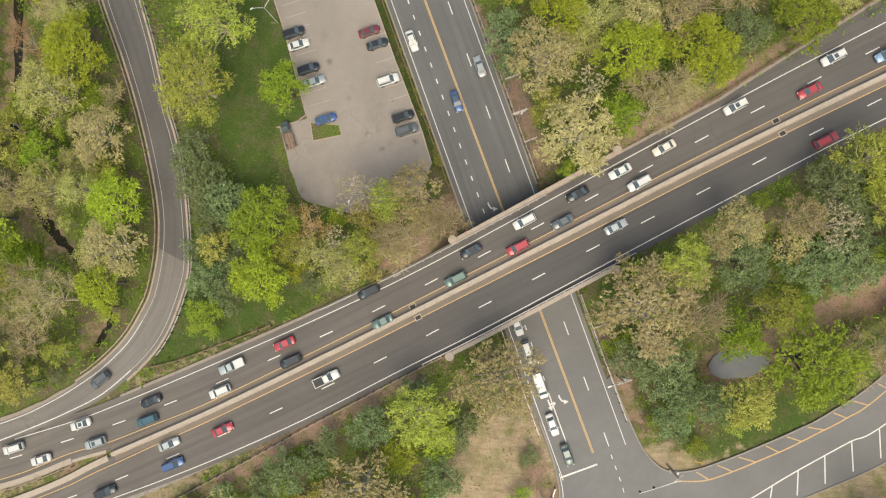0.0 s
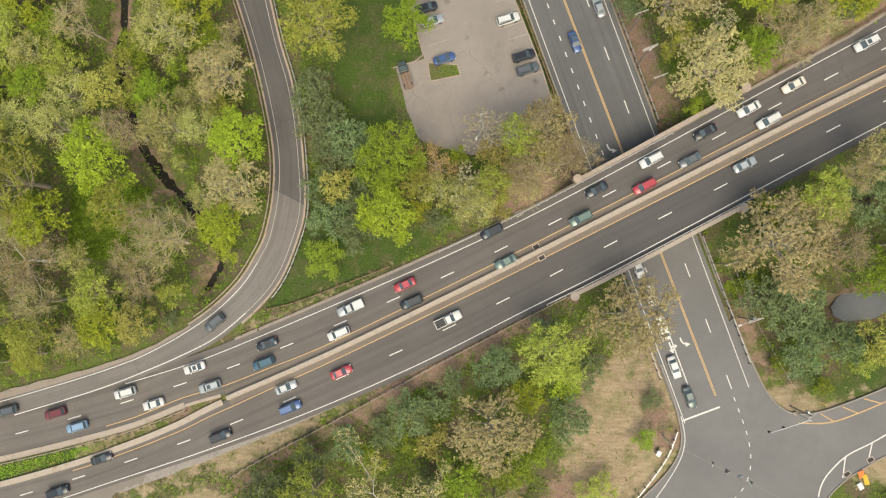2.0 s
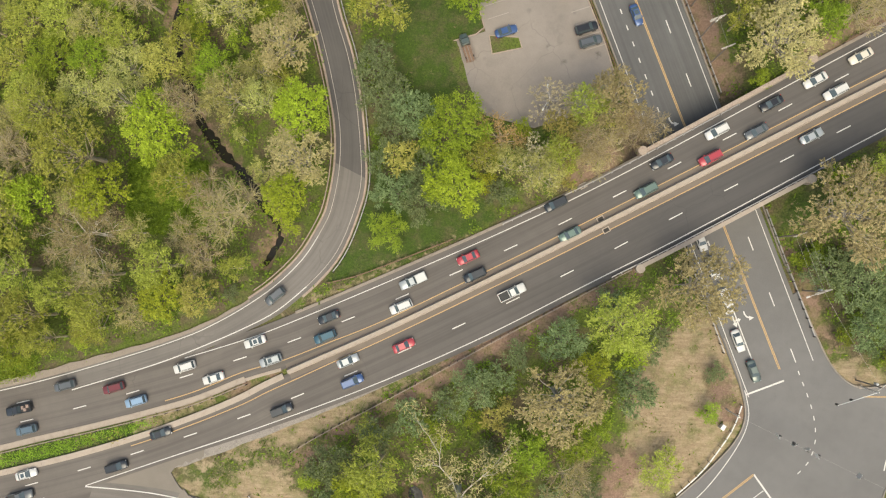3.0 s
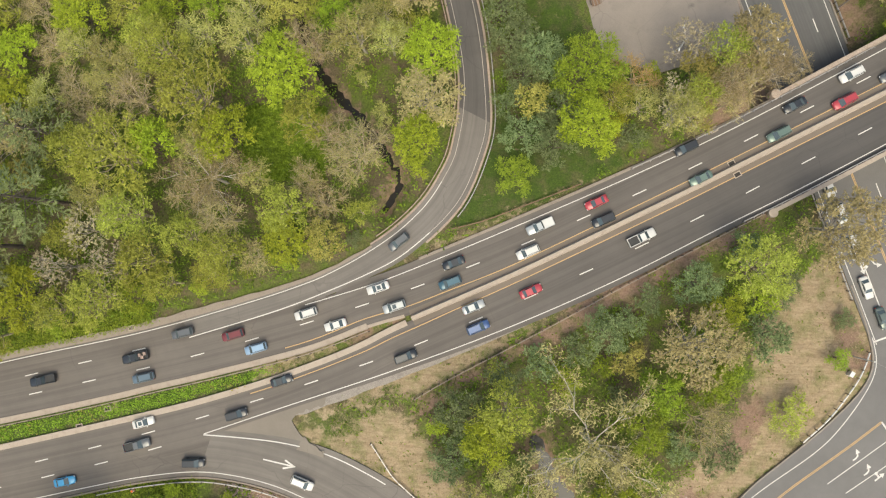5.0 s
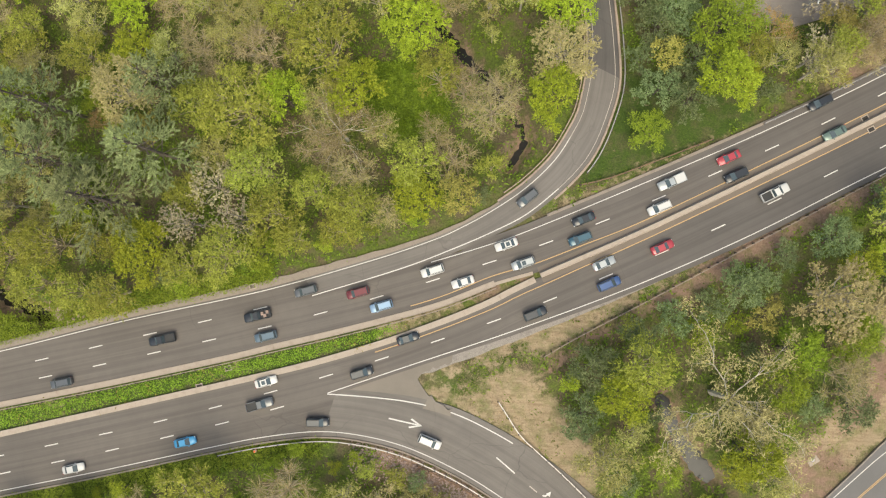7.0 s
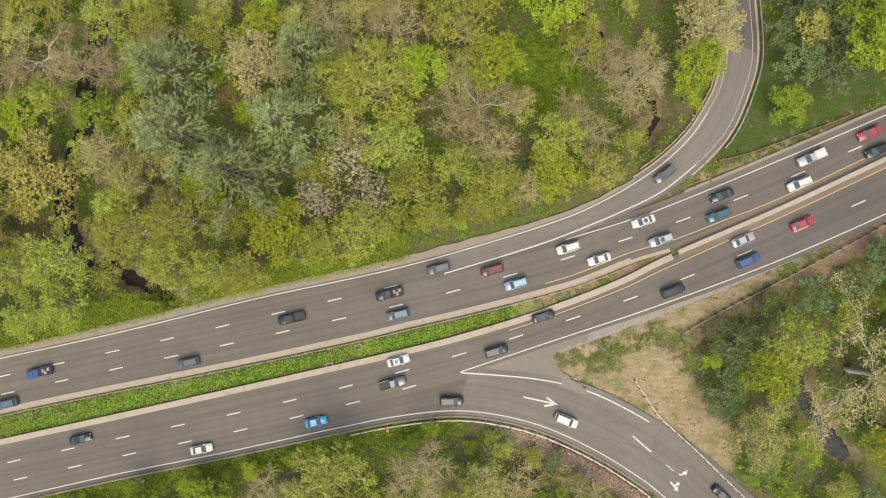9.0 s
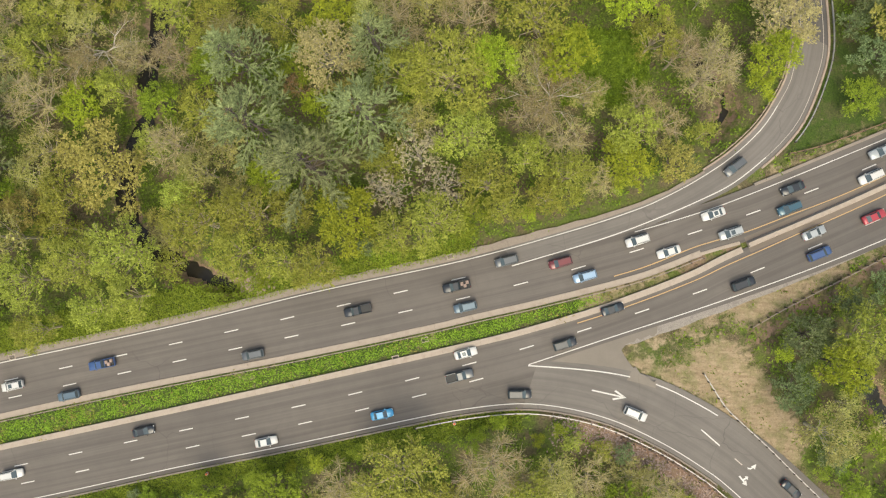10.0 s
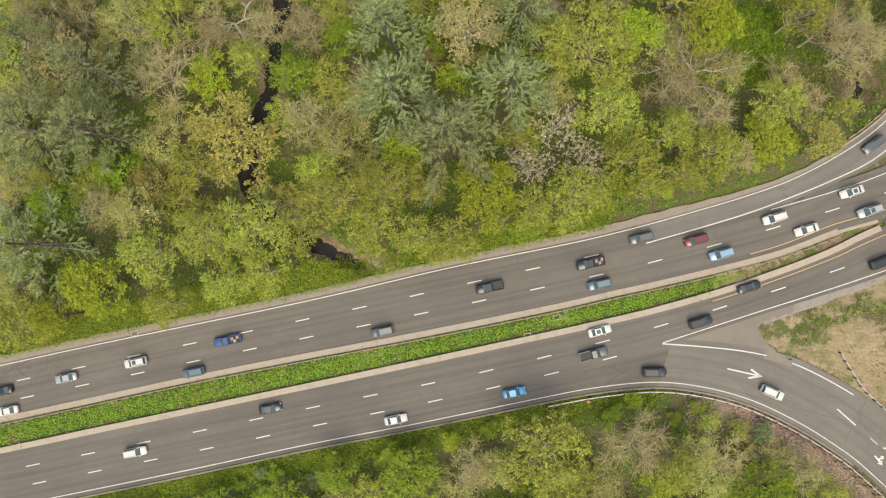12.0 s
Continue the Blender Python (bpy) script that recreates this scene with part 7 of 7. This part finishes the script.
def tree(kind, x, y, r, top_z, filler=False):
    make, H, count, name, label = SPECIES[kind]
    ground_z = z_at(x, y)
    # crowns stop at the pavement, apart from a little overhang
    room = min(float(nearest(np.array([x]), np.array([y]), c)[0][0]) - back for c, back in LIMITS)
    slack = 1.0 if kind == "dark" else 2.2 if kind == "tan" else 3.0 if r > 5.5 else 1.0
    # nothing grows on the carriageways
    top_y, low_y = float(north_side(np.array([x]))[0]), float(south_side(np.array([x]))[0])
    if low_y < y < top_y:
        y = low_y - 1.5 if y - low_y < top_y - y else top_y + 1.5
        room, ground_z = 0.3, z_at(x, y)
    if filler:
        slack = -1.5
        top_z = min(top_z, ground_z + 3.5 + 0.9 * max(room, 0))
    c, back = min(LIMITS, key=lambda q: float(nearest(np.array([x]), np.array([y]), q[0])[0][0]) - q[1])
    if r * 1.14 > room + slack:
        d, i = nearest(np.array([x]), np.array([y]), c)
        way = np.array([x, y]) - c[i[0], :2]
        way /= np.linalg.norm(way) + 1e-6
        push = min(r * 1.14 - room - slack, 3.0)
        x, y, room = x + way[0] * push, y + way[1] * push, room + push
        ground_z = z_at(x, y)
    r = max(min(r, (room + slack) / 1.14), 1.3)
    # small trees have fewer, relatively larger leaf sprays, large ones more and finer
    global SIZE
    SIZE = "small" if r < 4.0 else "mid" if r < 6.0 else "large"
    if (kind, SIZE) not in VARIANT:
        VARIANT[kind, SIZE] = [make() for _ in range(count)]
    trunk, crown = VARIANT[kind, SIZE][int(trng.integers(0, count))]
    ob = tagged(new(name, None), label, "tree" if kind != "dark" else "shrub", "roadside woods" if kind != "pine" else "pines in the woods")
    part("trunk", trunk, BARK, ob)
    part("crown", crown, BARK, ob)
    s = r * (1.2 if kind == "pine" else 1.12) / 5.0
    ob.matrix_world = pose(x, y, ground_z - 0.1, trng.normal(0, 2), trng.normal(0, 2), trng.uniform(0, 360)) @ Matrix.Diagonal((s, s, max(top_z - ground_z, 2.2) / H, 1))
    TREE_PLACES.append((x, y, r))


def stand(places, kind, top, spread=1.6):
    for x, y, r in places:
        z = z_at(x, y) + (8.5 * min(1.0, r / 4.6) if kind == "dark" else 2.0 * r + 0.8)
        tree(kind, x, y, r, (z if kind == "dark" or r < 4.2 else top) + trng.normal(0, spread) * 0.5)


stand(MAPLES, "maple", 12)
stand(BUDDING_OAKS + BUDDING_OAKS_B, "oak", 12.5)
stand(PALE_TREES, "pale", 12.5)
stand(TAN_TREES, "tan", 12)
stand(GREEN_TREES, "green", 9.5)
stand(BARE_TREES, "bare", 11.5)
stand(WHITE_LIMBED, "snag", 12.5)
stand(DARK_SHRUBS + DARK_SHRUBS_B, "dark", 3.6)
stand(PINES, "pine", 25, 3)
stand(BLOSSOM, "white", 11.5)
stand(RUST_TREES, "rust", 7)
stand(YELLOW_TREES, "yellow", 8.5)
# low rounded bushes
for kind, x, y, r, tall in (("green", -63.3, -13.0, 4.3, 4.5), ("green", 2.6, -47.8, 2.3, 3.2), ("dark", 4.0, -40.0, 2.4, 2.6), ("oak", -7.2, -59.2, 4.5, 4.2)):
    tree(kind, x, y, r, z_at(x, y) + tall)


RAMP_MID = (paired(N_OUTER[: len(N_OUTER) - int((N_OUTER[:, 0] < -133).sum())], RAMP_INNER, 90)[0] + paired(N_OUTER[: len(N_OUTER) - int((N_OUTER[:, 0] < -133).sum())], RAMP_INNER, 90)[1]) / 2
EXIT_MID = sum(paired(S_OUTER[S_OUTER[:, 0] > -130], EXIT_INNER, 60)) / 2


# openings in the woods: a weedy glade and the muddy bends of the creek
GLADES = [(-113.0, -5.0, 6.5), (-109.5, -9.5, 5.0), (-98.5, 1.5, 4.0), (-103.5, 6.5, 3.5), (-89.0, -18.0, 3.5), (-92.0, -6.0, 3.0), (-113.1, -22.9, 2.0), (-210.0, -19.0, 3.2), (-213.5, -39.5, 2.8), (-200.0, -51.8, 4.0), (-208.5, -6.0, 3.0), (-205.5, -31.5, 2.2), (-186.0, -56.0, 4.5), (-114.5, 38.0, 4.0), (-235, -27, 2.0)]

# the rest of the woods, wherever no road, lawn or field lies
def open_ground(px, py, margin):
    """True where the woods may grow: margin metres clear of every road and clearing."""
    ok = np.ones(px.shape, bool)
    top, bottom = np.where(px < -125, at_x(N_OUTER[N_OUTER[:, 1] < -20], px), np.maximum(at_x(N_EDGE, px), np.where(px < -85, at_x(N_OUTER[N_OUTER[:, 1] < -20], px), -999))), np.where(px < -100, at_x(S_OUTER[S_OUTER[:, 0] < -80], px), at_x(S_EDGE, px))
    ok &= (py > top + 3 + margin) | (py < bottom - 3 - margin)
    for c, w in ((RAMP_MID, 5.0), (EXIT_MID, 7.0), (N_OUTER, 1.5), (RAMP_INNER, 1.5), (S_OUTER, 3), (EXIT_INNER, 3), (EAST_ROAD, 11), (SOUTHWEST_ROAD, 10)):
        d, _ = nearest(px, py, c)
        ok &= d > w + margin
    ok &= (px < low_x("w", py) - 3 - margin) | (px > low_x("e", py) + 3 + margin) | (py < -62)
    ok &= (np.abs(px - 26) > 14 + margin) | (np.abs(py + 56) > 12 + margin)
    ok &= (np.abs(px + 35 + (py - 35) * 0.33) > 15 + margin) | (py < 9 - margin)
    i = np.clip(np.searchsorted(gx, px) - 1, 0, len(gx) - 1)
    j = np.clip(np.searchsorted(gy, py) - 1, 0, len(gy) - 1)
    ok &= ~JUNCTION[j, i] & ~LOT_AREA[j, i]
    return ok, LAWN[j, i], STRAW[j, i], DIRT[j, i]


# only a belt about the camera's line; farther woods follow below as one canopy
BELT = np.array([(-3, 0), (-42, -20), (-75, -34), (-95, -41), (-124, -46), (-166, -54)])
cx, cy = np.meshgrid(np.arange(-290, 100, 5.0), np.arange(-140, 100, 5.0))
cx = (cx + trng.uniform(-2.2, 2.2, cx.shape)).ravel()
cy = (cy + trng.uniform(-2.2, 2.2, cy.shape)).ravel()
ok, lawn_f, straw_f, dirt_f = open_ground(cx, cy, 2.5)
for x, y, g, lf, sf, df in zip(cx, cy, ok, lawn_f, straw_f, dirt_f):
    if not g or lf > 0.3 or sf > 0.3 or df > 0.5 or (34 < x < 62 and -38 < y < -12):
        continue
    if min(max(abs(x - a) - 101, abs(y - b) - 63) for a, b in BELT) > 0:
        continue
    gap = min(math.hypot(x - a, y - b) - 0.72 * c for a, b, c in TREE_PLACES)
    creek = min(float(nearest(np.array([x]), np.array([y]), c)[0][0]) for c, _, _ in CREEKS)
    open_r = min([math.hypot(x - a, y - b) - c for a, b, c in GLADES] + [creek - 1.2])
    if gap < (1.9 if x < -76 else 2.2) or open_r < 1.6:
        continue
    kind = ("oak", "pale", "oak", "green", "oak", "bare", "maple", "pale", "oak", "pale")[int(trng.integers(0, 10))]
    if x < -96 and float(nearest(np.array([x]), np.array([y]), N_OUTER)[0][0]) < 13:
        kind = ("maple", "oak", "green", "oak", "bare")[int(trng.integers(0, 5))]
    if y < -70:
        kind = ("oak", "pale", "bare", "pale", "green")[int(trng.integers(0, 5))]
    r = min(gap + 2.2, 5.8) if gap < 5 else trng.uniform(4.6, 5.8)
    r = min(r, open_r / 0.9)
    if -76 < x < -18 and y > 0:
        continue
    edge_y = float(at_x(S_EDGE, np.array([x]))[0])
    if -104 < x < -8 and edge_y - 9 < y < edge_y:
        continue
    if -98 < x < 62 and y < 20 and not (x < -76 and y > -22):
        r = min(r, 3.0)
        kind = ("dark", "green", "oak", "dark")[int(trng.integers(0, 4))]
        tree(kind, x, y, r, z_at(x, y) + r * 1.9, True)
    else:
        tree(kind, x, y, r, trng.uniform(4.0, 8.5), True)


# saplings and bushes that line the edges of the woods
ex, ey = trng.uniform(-285, 90, 5200), trng.uniform(-125, 80, 5200)
edge_ok, lawn_f, straw_f, dirt_f = open_ground(ex, ey, 0.3)
deep, _, _, _ = open_ground(ex, ey, 5.0)
edge_ok &= ~((ex > -100) & (ex < -8) & (ey < at_x(S_EDGE, ex)) & (ey > at_x(S_EDGE, ex) - 8))
edge_ok &= ~deep & (straw_f < 0.3) & (dirt_f < 0.5) & (lawn_f < 0.85) & ((ex < -95) | (ey < -30) | (ex > 10))
bushes = 0
for x, y in zip(ex[edge_ok], ey[edge_ok]):
    if bushes >= 60 or min(max(abs(x - a) - 94, abs(y - b) - 54) for a, b in BELT) > 0:
        continue
    if min(math.hypot(x - a, y - b) - 0.6 * c for a, b, c in TREE_PLACES) > 1.2:
        r = trng.uniform(1.3, 2.4)
        tree(("green", "oak", "maple", "dark", "green")[int(trng.integers(0, 5))], x, y, r, z_at(x, y) + r * trng.uniform(1.3, 1.9))
        bushes += 1


# ---- low growth ----
def scatter(count, want, size, per, spread, material, name, label, rise=0.35, slim=0.6, box=(-285, 95, -130, 92)):
    px, py = trng.uniform(box[0], box[1], count), trng.uniform(box[2], box[3], count)
    keep, lf, sf, df = open_ground(px, py, -1.6 if name != "undergrowth" else -0.4)
    med = (py < at_x(NORTH_WALL, px) - 1.3) & (py > at_x(SOUTH_WALL, px) + 1.3) & (px < -98)
    keep = want(keep, lf, sf, df, med)
    px, py = px[keep], py[keep]
    i = np.clip(np.searchsorted(gx, px) - 1, 0, len(gx) - 2)
    j = np.clip(np.searchsorted(gy, py) - 1, 0, len(gy) - 2)
    pz = np.maximum.reduce([PZ[j, i], PZ[j, i + 1], PZ[j + 1, i]]) * 0.5 + PZ[j, i] * 0.5
    at = np.stack([px, py, pz], 1)[:, None] + trng.normal(0, 1, (len(px), per, 3)) * np.array([spread, spread, rise * 0.5]) + np.array([0, 0, rise * 0.6])
    k = at.shape[0] * per
    v, f = leaflets(at.reshape(-1, 3), trng.normal(0, 0.55, (k, 3)) + np.array([0, 0, 1.0]), size * trng.uniform(0.5, 1.4, k), slim)
    ob = new(name, quick_mesh(name, v, f, material))
    tagged(ob, label, "plants", kind="stuff")


scatter(30000, lambda k, lf, sf, df, med: k & (lf < 0.6) & (sf < 0.5) & (df < 0.6), 0.55, 5, 0.55, LEAVES["weeds"], "undergrowth", "green weeds and brambles under the trees", 0.7)
scatter(9000, lambda k, lf, sf, df, med: k & (lf < 0.5) & (sf < 0.4) & (df < 0.5), 0.42, 26, 0.85, LEAVES["weeds"], "undergrowth", "green saplings and brush under the trees", 1.7)
scatter(330000, lambda k, lf, sf, df, med: k & (lf > 0.35), 0.26, 3, 0.25, LEAVES["grass"], "grass", "short uneven green grass on verges and lawn", 0.16, 0.3)
scatter(110000, lambda k, lf, sf, df, med: med & (lf > 0.42), 0.3, 4, 0.4, LEAVES["lush"], "median_weeds", "lush bright-green weeds filling the median", 0.16, 0.55, (-290, -100, -108, -48))
scatter(26000, lambda k, lf, sf, df, med: k, 0.34, 5, 0.4, LEAVES["weeds"], "glade_weeds", "lush low green leaves carpeting a woodland glade", 0.3, 0.7, (-121, -104, -14, 1))
scatter(800, lambda k, lf, sf, df, med: med & (lf > 0.2), 0.42, 16, 0.9, LEAVES["yellow"], "median_weeds", "yellowish taller weeds in the median", 0.9, 0.5, (-290, -95, -108, -48))
scatter(300000, lambda k, lf, sf, df, med: k & (lf > 0.3), 0.32, 3, 0.3, LEAVES["lush"], "verge_weeds", "bright-green weeds along the highway verge", 0.4, 0.5, (-290, -118, -112, -38))
scatter(190000, lambda k, lf, sf, df, med: k & (lf > 0.3), 0.26, 3, 0.25, LEAVES["verge"], "verge_grass", "yellowing rough grass beside the parking lot", 0.15, 0.3, (-40, -10, 14, 70))
scatter(300000, lambda k, lf, sf, df, med: (k | med) & (sf > 0.35), 0.34, 2, 0.3, LEAVES["straw"], "dry_grass", "bleached dry grass tufts on the bare field", 0.12, 0.22)
scatter(10000, lambda k, lf, sf, df, med: k & ((df > 0.3) | (sf > 0.3)), 0.4, 4, 0.4, LEAVES["weeds"], "weeds", "scattered weeds in the dry ground", 0.25)

# woods farther off: one canopy sheet, heaped into crowns, under a cover of leaf sprays
hx, hy = np.arange(-560, 381, 3.5), np.arange(-420, 381, 3.5)
HX, HY = np.meshgrid(hx, hy)
HZ = np.full(HX.shape, -4.0)
mx, my = trng.uniform(-560, 380, 9000), trng.uniform(-420, 380, 9000)
far_ok, _, _, _ = open_ground(mx, my, 9.0)
far_ok &= np.min([np.maximum(np.abs(mx - a) - 108, np.abs(my - b) - 70) for a, b in BELT], axis=0) > 0
for x, y, r, h in zip(mx[far_ok], my[far_ok], trng.uniform(4.5, 8.5, 9000), trng.uniform(6.5, 13.0, 9000)):
    i0, i1 = np.searchsorted(hx, x - r), np.searchsorted(hx, x + r)
    j0, j1 = np.searchsorted(hy, y - r), np.searchsorted(hy, y + r)
    d2 = ((HX[j0:j1, i0:i1] - x) ** 2 + (HY[j0:j1, i0:i1] - y) ** 2) / r ** 2
    HZ[j0:j1, i0:i1] = np.maximum(HZ[j0:j1, i0:i1], np.where(d2 < 1, h * np.sqrt(np.clip(1 - d2 * 0.75, 0, 1)) - 2.0, -4.0))
ids = np.arange(HX.size).reshape(HX.shape)
quads = np.stack([ids[:-1, :-1], ids[:-1, 1:], ids[1:, 1:], ids[1:, :-1]], -1).reshape(-1, 4)
quads = quads[HZ.ravel()[quads].max(1) > -3.5]
jit = trng.normal(0, 0.7, (HX.size, 3))
sheet = np.stack([HX.ravel(), HY.ravel(), HZ.ravel()], 1) + jit
tagged(new("far_woods", quick_mesh("far_woods", sheet, quads, CANOPY)), "distant olive-green woodland canopy", "woods", kind="stuff")
pick = np.flatnonzero((HZ.ravel() > 0) & (np.min([np.maximum(np.abs(HX.ravel() - a) - 150, np.abs(HY.ravel() - b) - 112) for a, b in BELT], axis=0) < 0))
at = sheet[pick][:, None] + trng.normal(0, 1, (len(pick), 26, 3)) * np.array([1.7, 1.7, 0.5]) + np.array([0, 0, 0.3])
fv, ff = leaflets(at.reshape(-1, 3), trng.normal(0, 0.5, (len(pick) * 26, 3)) + np.array([0, 0, 1.0]), trng.uniform(0.5, 0.95, len(pick) * 26), 0.8)
tagged(new("far_woods", quick_mesh("far_woods", fv, ff, LEAVES["oak"])), "leafy cover of the distant woodland", "woods", kind="stuff")
